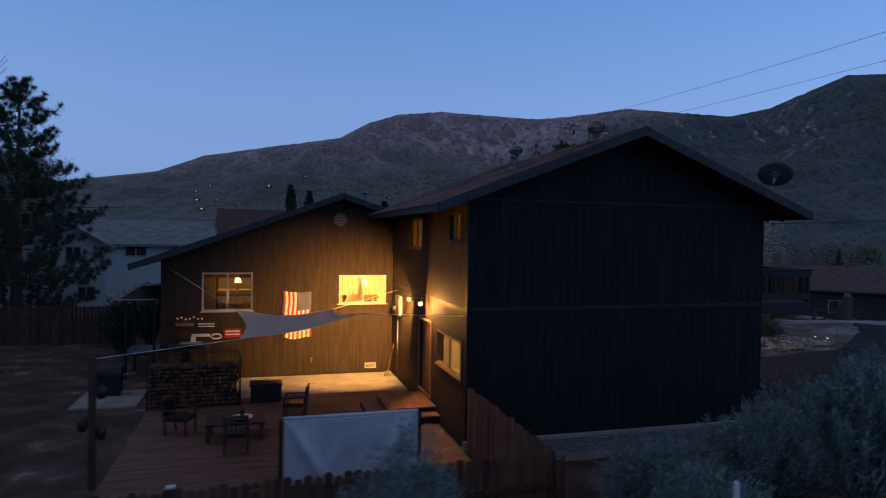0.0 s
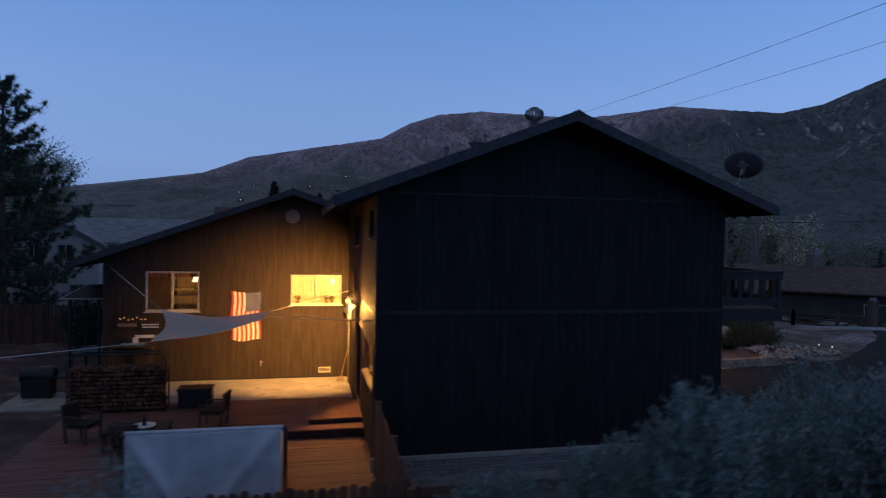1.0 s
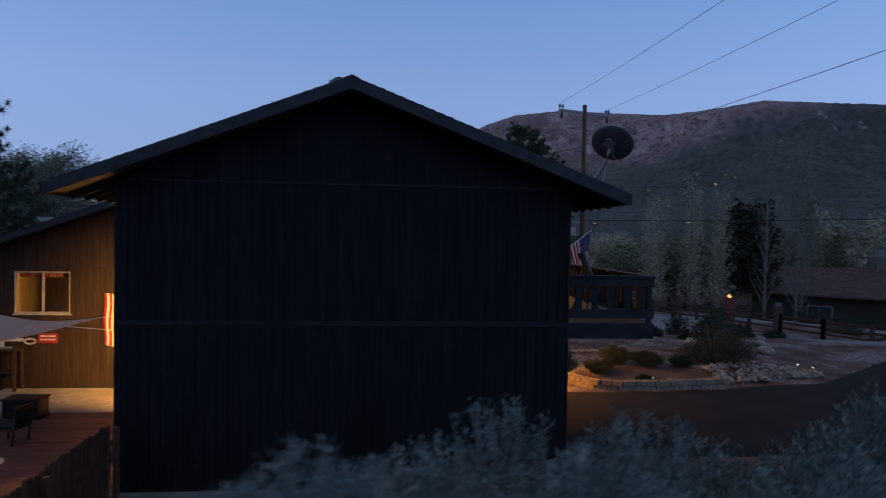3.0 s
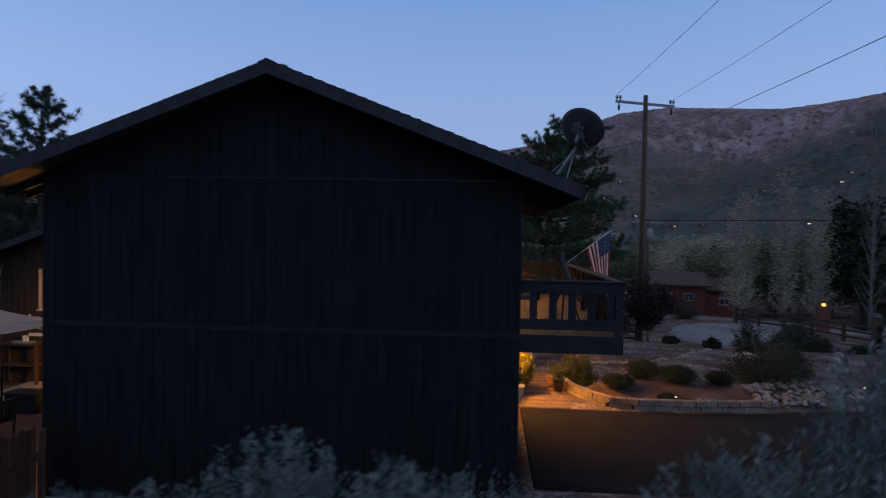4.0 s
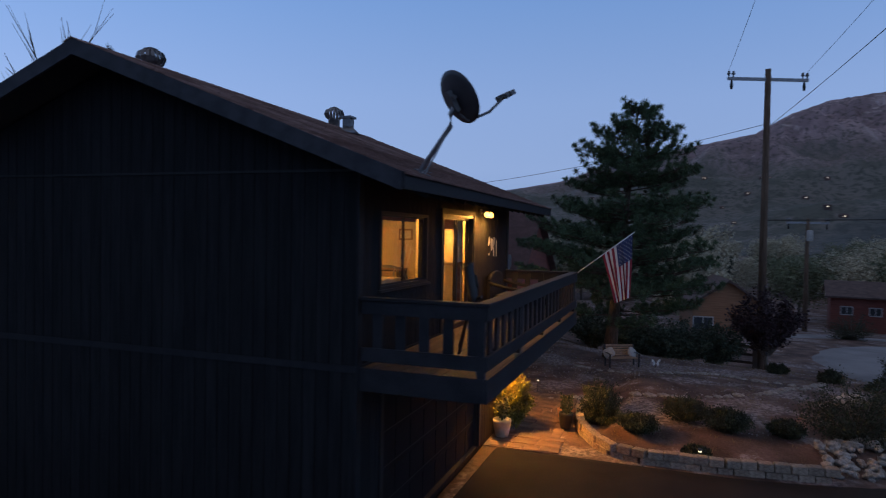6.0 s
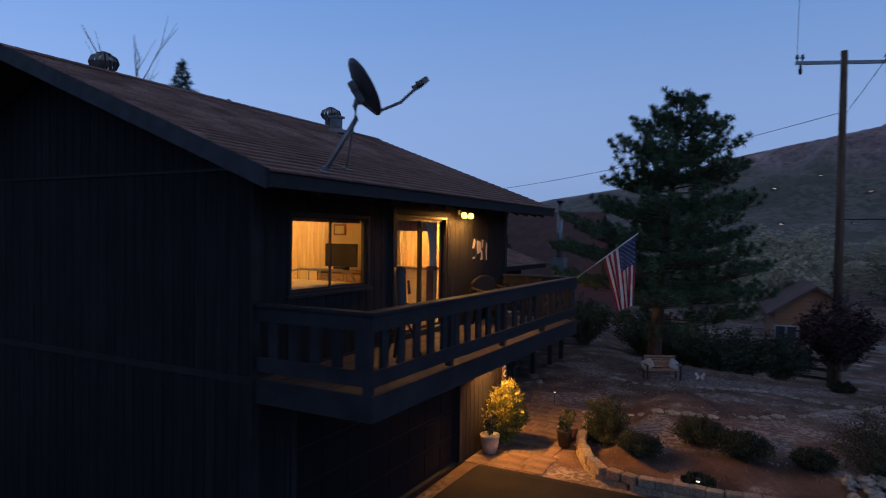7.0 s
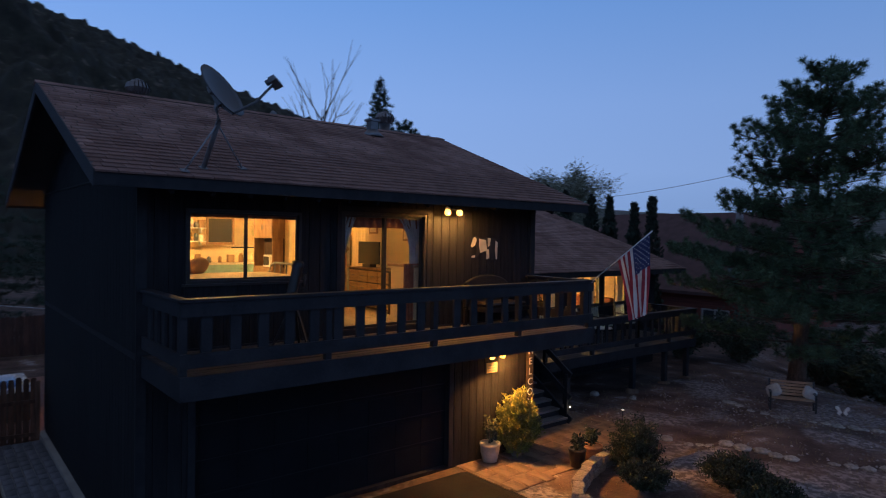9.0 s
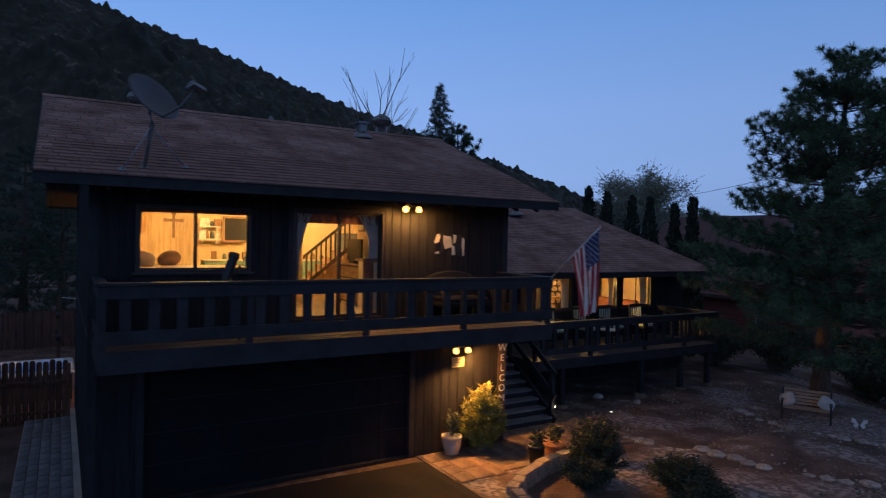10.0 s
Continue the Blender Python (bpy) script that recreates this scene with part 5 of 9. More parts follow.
def poplar(at, h, w, seed, material, label, density=900, size=0.3, group="valley poplars"):
    """A tall upright poplar, half in leaf: steep pale limbs with sparse clumps."""
    rng = random.Random(seed)
    at = Vector(at)
    t = thing("poplar", at, label, "tree", group)
    bm, heap = bmesh.new(), Heap()
    tube(bm, (at - Vector((0, 0, 0.2)), at + Vector((0.1, 0, h * 0.5)), at + Vector((0, 0, h))), [0.007 * h + 0.03, 0.004 * h + 0.02, 0.015], 6)
    tips = []
    for i in range(44):
        f = 0.06 + 0.84 * i / 44
        az = i * 2.4
        out = Vector((math.cos(az), math.sin(az), 0))
        a = at + Vector((0, 0, h * f))
        e = a + out * w / 2 * (1 - f * 0.55) * rng.uniform(0.7, 1.1) + Vector((0, 0, h * rng.uniform(0.10, 0.2)))
        tube(bm, (a, a.lerp(e, 0.5) + Vector((0, 0, h * -0.01)), e), [0.0028 * h, 0.002 * h, 0.008], 4, False)
        tips.append((a, e))
    for _ in range(density):
        a, e = rng.choice(tips)
        p = a.lerp(e, rng.uniform(0.1, 1.1)) + rvec(rng) * w * 0.14 * rng.random()
        heap.leaf(p, (rvec(rng) + Vector((0, 0, 0.8))).normalized() * size * rng.uniform(0.6, 1.3), size * 0.32, rng)
    tagged(part("trunk", bm, M["pale_twig"], t), "pale trunk and steep limbs", kind="stuff")
    heap.make("crown", material, t)


# bare tree and tree crowns behind the house
broad((-14.2, 30.8, -0.6), 16.4, 4.6, 400, M["spring_leaf"], "tall bare grey tree behind the house", 30, 0, 0.2, 1.0, 0.35, "bare_tree", "", slim=0.4)
for k, (x, y, h, w) in enumerate(((-23.5, 66, 13.4, 9.5), (-28, 70, 12.6, 9), (-19, 47, 7, 6))):
    broad((x, y, -2), h + 1.5, w, 410 + k, M["hazy_leaf"], "round-crowned tree beyond the wing roof", 28, 900, 0.2, trunk_f=0.35)
rng = random.Random(5)
for k in range(40):
    az, r = radians(rng.choice((25, 27, 29, 31, 34, 36, 39, 44)) + rng.uniform(-1.2, 1.2)), rng.uniform(72, 118)
    x, y = 8 + r * math.sin(az), 4 + r * math.cos(az)
    h = rng.uniform(10, 14.5) * (0.75 + r / 260)
    bare = k % 5 < 3
    poplar((x, y, ground_z(x, y)), h, rng.uniform(2.6, 4.0), 430 + k, M["pale_twig"] if bare else M["olive_leaf"], "tall bare pale poplar in the valley" if bare else "tall upright poplar, half in leaf, in the valley", 420 if bare else 1500, 0.22)
for k in range(130):
    deg = rng.uniform(-8, 56)
    az, r = radians(deg), rng.uniform(80, 200)
    x, y = 8 + r * math.sin(az), 4 + r * math.cos(az)
    kind = "spring_leaf" if deg < 24 and k % 3 else "hazy_leaf" if k % 4 == 0 else "olive_leaf"
    broad((x, y, ground_z(x, y)), rng.uniform(6, 11.5), rng.uniform(7, 12), 470 + k, M[kind], {"spring_leaf": "hazy tan spring tree on the valley floor", "hazy_leaf": "grey-green tree on the valley floor", "olive_leaf": "olive-green tree on the valley floor"}[kind], 14, 330, 0.32)
for k in range(16):
    az, r = radians(rng.uniform(6, 54)), rng.uniform(84, 150)
    x, y = 8 + r * math.sin(az), 4 + r * math.cos(az)
    z = ground_z(x, y)
    pine((x, y, z), (x + 0.2, y, z + rng.uniform(6, 9.5)), rng.uniform(1.8, 2.8), 0.05, 40, 640 + k, M["needles_dark"], "small dark conifer on the valley floor", 0.4, 14, 5, 0.85, -0.05, 0.06)
broad((8 + 64 * math.sin(radians(33)), 4 + 64 * math.cos(radians(33)), -4), 12.5, 5, 560, M["leaf"], "tall dense green tree beside the lane", 26, 200, 0.4)
broad((8 + 92 * math.sin(radians(39)), 4 + 92 * math.cos(radians(39)), -4), 12, 11, 561, M["spring_leaf"], "round green tree behind the ranch house", 24, 180, 0.4)
for k, (x, y) in enumerate(((31.2, 53), (33.0, 55.5), (35.0, 53.6), (36.6, 56.5), (38.2, 54.4), (39.6, 57.5), (34.0, 59))):
    poplar((x, y, ground_z(x, y)), 8.5 + (k * 37 % 5) * 0.8, 2.8, 590 + k, M["spring_leaf"], "slim pale poplar, half in leaf, beside the lane", 1500, 0.16)
for k, (x, y) in enumerate(((41.5, 49), (43.0, 50.5), (40.0, 50.8))):
    poplar((x, y, ground_z(x, y)), 13 + k, 2.6, 580 + k, M["twig"], "tall bare grey poplar in the valley", 500, 0.16)
broad((8 + 58 * math.sin(radians(10)), 4 + 58 * math.cos(radians(10)), -3.6), 7, 6, 562, M["spring_leaf"], "olive-green tree behind the cabin", 20, 150, 0.35)


# ---- drive, road, walk, beds ----
def ribbon(name, line, width, material, label, category, lift=0.03, step=1.0):
    """A paved strip along a line, following the ground."""
    pts = []
    for (x0, y0), (x1, y1) in zip(line, line[1:]):
        n = max(1, int(math.hypot(x1 - x0, y1 - y0) / step))
        pts += [(x0 + (x1 - x0) * i / n, y0 + (y1 - y0) * i / n) for i in range(n)]
    pts.append(line[-1])
    for _ in range(6):
        pts = [pts[0]] + [((a[0] + 2 * b[0] + c[0]) / 4, (a[1] + 2 * b[1] + c[1]) / 4) for a, b, c in zip(pts, pts[1:], pts[2:])] + [pts[-1]]
    verts, faces, m = [], [], 9
    for i, p in enumerate(pts):
        a, b = pts[max(0, i - 1)], pts[min(len(pts) - 1, i + 1)]
        d = Vector((b[0] - a[0], b[1] - a[1])).normalized()
        for k in range(m):
            o = (k / (m - 1) - 0.5) * width
            x, y = p[0] - d.y * o, p[1] + d.x * o
            verts.append((x, y, ground_z(x, y) + lift - (0.12 if k in (0, m - 1) else 0)))
    for i in range(len(pts) - 1):
        for k in range(m - 1):
            faces.append((i * m + k, i * m + k + 1, (i + 1) * m + k + 1, (i + 1) * m + k))
    me = bpy.data.meshes.new(name)
    me.from_pydata(verts, [], faces)
    me.materials.append(material)
    return tagged(new(name, me), label, category, "", "structure")


ribbon("driveway", [(11.9, 16.55), (18, 16.5), (24, 17.5), (31, 22.5), (35, 27)], 6.9, M["asphalt"], "dark asphalt driveway in front of the garage", "driveway", 0.032, 0.5)
ribbon("road", [(48, 52), (38, 49.5), (30.5, 47.5), (26.6, 44.5), (25.2, 40.5), (26.8, 36), (30.2, 31), (35, 27), (44, 24), (62, 18), (90, 10)], 6.4, M["road"], "pale concrete road beyond the yard", "road", 0.05, 1.2)
ribbon("road", [(22.5, 50.5), (26, 53.5), (34, 56), (43, 57)], 2.4, M["road"], "pale side lane between the neighbouring houses", "road", 0.06, 1.5)
ribbon("road", [(44, 26), (46, 38), (44, 50)], 7.0, M["road"], "pale gravel turning place by the gate", "road", 0.04, 1.5)

# paving stones: the walk from the drive to the stairs, and the path along the gable
bm = bmesh.new()
block(bm, 12.6, 14.1, 19.3, 21.59, -0.15, 0.004)
block(bm, 11.2, 14.0, 21.61, 24.4, -0.15, 0.015)
walkway = structure("pavement", bm, M["paver"], "paved walk between garage and stairs", "pavement")
bm = bmesh.new()
block(bm, -0.095, 0.095, -0.095, 0.095, -0.03, 0.0)
bmesh.ops.bevel(bm, geom=[e for e in bm.edges if e.verts[0].co.z > -0.01 and e.verts[1].co.z > -0.01], offset=0.012, segments=1, affect="EDGES")
stone_me = bpy.data.meshes.new("paving_stone")
bm.to_mesh(stone_me)
bm.free()
stone_me.materials.append(M["paver"])
rng = random.Random(3)


M["path_brick"] = surface("blue_grey_path_brick", (0.11, 0.11, 0.125), (0.20, 0.20, 0.215), 4, 0.85, 0.3, 30, rnd=0.2)
brick_path_me = stone_me.copy()
brick_path_me.materials[0] = M["path_brick"]


def lay(parent, x, y, z, sx, sy, me=stone_me):
    ob = new("paving_stone", me)
    ob.parent = parent
    ob.location = (x, y, z + rng.uniform(-0.004, 0.004))
    ob.scale = (sx, sy, 1)
    ob.rotation_euler = (0, 0, rng.uniform(-0.02, 0.02))


for x0, x1, y0, y1 in ((12.64, 14.05, 19.34, 21.58), (12.1, 13.95, 21.64, 24.3)):
    y = y0
    while y < y1 - 0.2:
        dp = rng.uniform(0.3, 0.5)
        x = x0 + rng.uniform(0, 0.1)
        while x < x1 - 0.2:
            ln = rng.uniform(0.3, 0.62)
            lay(walkway, x + ln / 2, y + dp / 2, 0.02, (ln - 0.03) / 0.19, (dp - 0.03) / 0.19)
            x += ln
        y += dp
bm = bmesh.new()
block(bm, 4.4, 12.3, 12.25, 13.25, -0.72, -0.46)
side_path = structure("side_path", bm, M["concrete"], "grey paved path along the gable wall", "pavement")
for j in range(5):
    x = 4.45
    while x < 12.2:
        ln = rng.uniform(0.28, 0.42)
        lay(side_path, x + ln / 2, 12.36 + j * 0.2, -0.43, ln / 0.2, 0.98, brick_path_me)
        x += ln + 0.012

# block wall of the garden bed
bm = bmesh.new()
block(bm, -0.5, 0.5, -0.5, 0.5, 0.0, 1.0)
bmesh.ops.bevel(bm, geom=list(bm.edges), offset=0.06, segments=1, affect="EDGES")
brick_me = bpy.data.meshes.new("wall_block")
bm.to_mesh(brick_me)
bm.free()
brick_me.materials.append(M["block_stone"])
bed = thing("garden_wall", (16.5, 19.6, 0), "low curved wall of tan blocks round the garden bed", "garden wall")
BED = [(14.25, 23.2), (14.3, 22.0), (14.55, 21.0), (14.92, 20.25), (15.3, 19.75), (15.9, 19.55), (17.35, 19.57), (19.4, 19.85)]


def along(line, step):
    out = []
    for (x0, y0), (x1, y1) in zip(line, line[1:]):
        n = max(1, round(math.hypot(x1 - x0, y1 - y0) / step))
        out += [(x0 + (x1 - x0) * (i + 0.5) / n, y0 + (y1 - y0) * (i + 0.5) / n, math.atan2(y1 - y0, x1 - x0)) for i in range(n)]
    return out


for row in range(2):
    for k, (x, y, a) in enumerate(along(BED, 0.31)):
        off = 0.15 if row % 2 else 0.0
        ob = new("wall_block", brick_me)
        ob.parent = bed
        ob.location = Vector((x + math.cos(a) * off + rng.uniform(-0.012, 0.012), y + math.sin(a) * off + rng.uniform(-0.015, 0.015), -0.06 + row * 0.165)) - bed.location
        ob.scale = (0.29 * rng.uniform(0.94, 1.02), 0.2, 0.16 * rng.uniform(0.94, 1.02))
        ob.rotation_euler = (0, 0, a + rng.uniform(-0.05, 0.05))


def rock_mesh(seed):
    r = random.Random(seed)
    bm = bmesh.new()
    bmesh.ops.create_icosphere(bm, subdivisions=2, radius=0.5)
    for v in bm.verts:
        v.co *= 1 + 0.35 * noise.noise(v.co * 2.2 + Vector((seed * 3.1, 0, 0)))
        v.co.z *= 0.72
    me = bpy.data.meshes.new("boulder")
    bm.to_mesh(me)
    bm.free()
    me.materials.append(M["rock"])
    return me


ROCKS = [rock_mesh(k) for k in range(5)]
bank = thing("rock_bank", (21.5, 21.0, 0), "bank of pale boulders beside the drive", "rocks")


def rock(parent, x, y, s, lift=0.0, name="boulder"):
    ob = new(name, rng.choice(ROCKS))
    ob.parent = parent
    ob.location = Vector((x, y, ground_z(x, y) + s * 0.12 + lift)) - (parent.location if parent else Vector((0, 0, 0)))
    ob.scale = (s * rng.uniform(0.8, 1.25), s * rng.uniform(0.8, 1.2), s * rng.uniform(0.7, 1.1))
    ob.rotation_euler = (rng.uniform(-0.4, 0.4), rng.uniform(-0.4, 0.4), rng.uniform(0, 6.28))
    return ob


for k in range(290):
    u = rng.random()
    x = 19.4 + u * 4.0
    y = 20.0 + u * 0.9 + rng.random() ** 1.3 * (1.9 - 1.1 * abs(u - 0.4))
    rock(bank, x, y, rng.uniform(0.10, 0.21), 0.14 * rng.random())
edge = thing("stone_edging", (15, 29, 0), "line of pale stones edging the dry lawn", "stones")
for line in ([(13.2, 29.0), (14.1, 28.65), (14.9, 28.4), (15.8, 28.05), (16.6, 28.3), (17.2, 28.8), (18.0, 28.75), (18.9, 28.05), (20.2, 27.6)], [(13.2, 23.8), (13.8, 24.2), (14.8, 24.6), (15.8, 24.3), (17.2, 24.6), (18.6, 25.6), (20.2, 27.2), (21.2, 29.4)]):
    for x, y, a in along(line, 0.27):
        if rng.random() < 0.85:
            stone = rock(edge, x + rng.uniform(-0.1, 0.1), y + rng.uniform(-0.09, 0.09), rng.uniform(0.20, 0.36), -0.02, "stone")
            stone.scale.z *= 0.45
            stone.rotation_euler = (0, 0, a + rng.uniform(-0.4, 0.4))
for x, y, s in ((10.6, 26.4, 0.3), (11.5, 27.0, 0.2), (22.8, 26.3, 0.7), (23.4, 26.9, 0.5), (21.0, 25.0, 0.9), (25.0, 27.0, 0.6), (24.2, 25.3, 0.7), (25.8, 28.3, 0.5)):
    tagged(rock(None, x, y, s), "pale boulder lying on the dry ground", "boulder", "loose boulders")


# ---- grass tufts and gravel ----
heap = Heap()
for _ in range(9000):
    x, y = rng.uniform(10.5, 27), rng.uniform(20, 38)
    if rng.random() < 0.35:
        x, y = rng.uniform(-14, -5.3), rng.uniform(9, 31)
    elif rng.random() < 0.3:
        x, y = rng.uniform(4, 18), rng.uniform(2, 12)
    if 12 < x < 14.4 and y < 24.5:
        continue
    z = ground_z(x, y)
    for _ in range(3):
        heap.spike(Vector((x, y, z - 0.01)), Vector((x + rng.uniform(-0.06, 0.06), y + rng.uniform(-0.06, 0.06), z + rng.uniform(0.04, 0.13))), 0.012, rng)
M["dry_grass"] = surface("dry_grass_blades", (0.17, 0.13, 0.07), (0.30, 0.24, 0.14), 2, 0.9, 0.0, island=0.3)
tagged(heap.make("dry_grass", M["dry_grass"]), "dry tufts of grass on bare dirt", "grass", "", "stuff")


# pebbles strewn over the dry lawn
pv, pf = [], []
for _ in range(6500):
    x, y = rng.uniform(11.5, 24), rng.uniform(21.5, 35)
    if noise.noise((x * 0.45, y * 0.45, 2.0)) + rng.uniform(-0.35, 0.35) < 0.02:
        continue
    s_, z = rng.uniform(0.015, 0.05), ground_z(x, y)
    a0 = rng.uniform(0, 3)
    n = len(pv)
    pv += [(x + s_ * math.cos(a0 + k * math.tau / 5) * rng.uniform(0.7, 1.2), y + s_ * math.sin(a0 + k * math.tau / 5) * rng.uniform(0.7, 1.2), z - 0.01) for k in range(5)]
    pv.append((x, y, z + s_ * 0.7))
    pf += [(n + k, n + (k + 1) % 5, n + 5) for k in range(5)]
me = bpy.data.meshes.new("gravel")
me.from_pydata(pv, [], pf)
M["pebble"] = surface("pale_pebbles", (0.16, 0.13, 0.12), (0.36, 0.32, 0.30), 5, 0.9, 0.2, island=0.35)
me.materials.append(M["pebble"])
tagged(new("gravel", me), "pale pebbles strewn over the dry lawn", "gravel", "", "stuff")


# ---- fences ----
def picket_fence(line, top, label, width=0.135, gap=0.012, rails=(0.25, 1.05), seed=1, wood=None):
    r = random.Random(seed)
    x0, y0 = line[0]
    z0 = ground_z(x0, y0)
    t = thing("picket_fence", (x0, y0, z0), label, "fence")
    for (xa, ya), (xb, yb) in zip(line, line[1:]):
        ln = math.hypot(xb - xa, yb - ya)
        d = Vector(((xb - xa) / ln, (yb - ya) / ln, 0))
        s = Vector((-d.y, d.x, 0))
        n = int(ln / (width + gap))
        for k in range(n):
            c = Vector((xa, ya, 0)) + d * (k + 0.5) * (ln / n)
            z = ground_z(c.x, c.y) - 0.02
            zt = top + r.uniform(-0.035, 0.03)
            w, th = width / 2 * r.uniform(0.93, 1.0), 0.009
            c = c + s * r.uniform(-0.006, 0.006)
            prof = ((-w, z), (w, z), (w, zt - 0.045), (w * 0.5, zt), (-w * 0.5, zt), (-w, zt - 0.045))
            bm = bmesh.new()
            f = [bm.verts.new(c + d * u + s * th + Vector((0, 0, v))) for u, v in prof]
            b = [bm.verts.new(c + d * u - s * th + Vector((0, 0, v))) for u, v in prof]
            bm.faces.new(f)
            bm.faces.new(b[::-1])
            for i in range(6):
                bm.faces.new((f[i], b[i], b[(i + 1) % 6], f[(i + 1) % 6]))
            part("picket", bm, wood or M["fence"], t)
        for h in rails:
            bm = bmesh.new()
            za, zb = ground_z(xa, ya) + h, ground_z(xb, yb) + h
            beam(bm, Vector((xa, ya, za)) + s * 0.035, Vector((xb, yb, zb)) + s * 0.035, 0.04, 0.09)
            part("fence_rail", bm, wood or M["fence"], t)
        for k in range(int(ln / 2.4) + 2):
            c = Vector((xa, ya, 0)) + d * min(ln, k * 2.4) + s * 0.1
            z = ground_z(c.x, c.y)
            bm = bmesh.new()
            block(bm, c.x - 0.045, c.x + 0.045, c.y - 0.045, c.y + 0.045, z - 0.2, top - 0.08)
            part("fence_post", bm, wood or M["fence"], t)
    return t


picket_fence([(4.0, 13.22), (4.0, 8.55), (-3.2, 8.3)], 1.0, "weathered brown picket fence round the patio", seed=4)
picket_fence([(-30, 32.5), (-17, 31.8), (-6.6, 31.0)], 1.1, "brown board fence along the back yard", 0.15, 0.006, (0.3, 1.2), 6, M["fence_dark"])
picket_fence([(-8.0, 4.0), (-9.0, 16.0), (-11, 28)], 1.0, "brown board fence at the side of the yard", 0.15, 0.006, (0.3, 1.2), 7, M["fence_dark"])


# ---- on the roof ----
def tilt(x_sign, slope):
    return Euler((0, math.atan(slope) * x_sign, 0)).to_matrix().to_4x4()


SHING = []
for wdt in (0.27, 0.305, 0.335):
    bm = bmesh.new()
    hexa(bm, ((-0.12, 0.007, -0.006), (0.115, 0.007, -0.004), (0.115, wdt - 0.007, -0.004), (-0.12, wdt - 0.007, -0.006)), ((-0.12, 0.007, 0.001), (0.115, 0.007, 0.022), (0.115, wdt - 0.007, 0.022), (-0.12, wdt - 0.007, 0.001)))
    bmesh.ops.recalc_face_normals(bm, faces=bm.faces)
    sm = bpy.data.meshes.new("shingle")
    bm.to_mesh(sm)
    bm.free()
    sm.materials.append(M["shingle"])
    SHING.append((wdt, sm))


def shingles(parent, rx, rz, slope, xe, y0, y1, near, seed):
    """Courses of shingle tabs; those inside near(x, y) are parts of their own, the rest one joined field."""
    r = random.Random(seed)
    sg = 1 if xe > rx else -1
    run = abs(xe - rx)
    cosw = math.cos(math.atan(slope))
    rows = int(run / cosw / 0.19)
    verts, faces, made = [], [], 0
    base = origin(parent)
    for j in range(rows):
        s = 0.07 + j * 0.19
        x = xe + sg * 0.03 - sg * s * cosw
        z = rz - abs(x - rx) * slope + 0.006
        y = y0 - r.uniform(0, 0.25)
        while y < y1 - 0.05:
            wdt, sm = r.choice(SHING)
            a, b = max(y, y0), min(y + wdt, y1)
            if near and near(x, y) and made < 300 and b - a > wdt - 0.01:
                ob = new("shingle", sm)
                ob.parent = parent
                ob.matrix_local = Matrix.Translation(Vector((x, y, z)) - base) @ tilt(sg, slope) @ (Matrix.Identity(4) if sg > 0 else Matrix.Diagonal((-1, 1, 1, 1)))
                made += 1
            elif b - a > 0.03:
                n = len(verts)
                th = r.uniform(0.018, 0.026)
                for u, h in ((-0.12, 0.001), (0.115, th)):
                    px, pz = x + sg * u * cosw, z - u * slope * cosw
                    verts += [(px - base.x, a + 0.007 - base.y, pz + h - base.z), (px - base.x, b - 0.007 - base.y, pz + h - base.z)]
                px, pz = x + sg * 0.115 * cosw, z - 0.115 * slope * cosw
                verts += [(px - base.x, a + 0.007 - base.y, pz - 0.003 - base.z), (px - base.x, b - 0.007 - base.y, pz - 0.003 - base.z)]
                faces += [(n, n + 1, n + 3, n + 2), (n + 2, n + 3, n + 5, n + 4)]
            y += wdt
    me = bpy.data.meshes.new("shingle_field")
    me.from_pydata(verts, [], faces)
    me.materials.append(M["shingle_rest"])
    ob = new("shingle_field", me)
    ob.parent = parent
    tagged(ob, "", "", "", "stuff")


shingles(main_roof, RX, RZ, SLOPE, XE, 12.66, 22.22, lambda x, y: x > 11.3, 31)
shingles(main_roof, RX, RZ, SLOPE, XW, 12.66, 22.22, None, 32)
shingles(wing_roof, WX, WZ, WSLOPE_E, 9.5, 21.75, 33.14, None, 33)
shingles(wing_roof, WX, WZ, WSLOPE, -4.86, 21.71, 33.14, None, 34)
for rx, rz, y0, y1, par in ((RX, RZ, 12.64, 22.24, main_roof), (WX, WZ, 21.7, 33.16, wing_roof)):
    y = y0
    while y < y1:
        bm = bmesh.new()
        sl = 0.37
        hexa(bm, ((rx - 0.15, y, rz - 0.15 * sl + 0.012), (rx, y, rz + 0.02), (rx, y + 0.22, rz + 0.02), (rx - 0.15, y + 0.22, rz - 0.15 * sl + 0.012)), ((rx - 0.15, y, rz - 0.15 * sl + 0.024), (rx, y, rz + 0.036), (rx, y + 0.22, rz + 0.03), (rx - 0.15, y + 0.22, rz - 0.15 * sl + 0.018)))
        hexa(bm, ((rx, y, rz + 0.02), (rx + 0.15, y, rz - 0.15 * sl + 0.012), (rx + 0.15, y + 0.22, rz - 0.15 * sl + 0.012), (rx, y + 0.22, rz + 0.02)), ((rx, y, rz + 0.036), (rx + 0.15, y, rz - 0.15 * sl + 0.024), (rx + 0.15, y + 0.22, rz - 0.15 * sl + 0.018), (rx, y + 0.22, rz + 0.03)))
        part("ridge_cap", bm, M["shingle"], par)
        y += 0.225


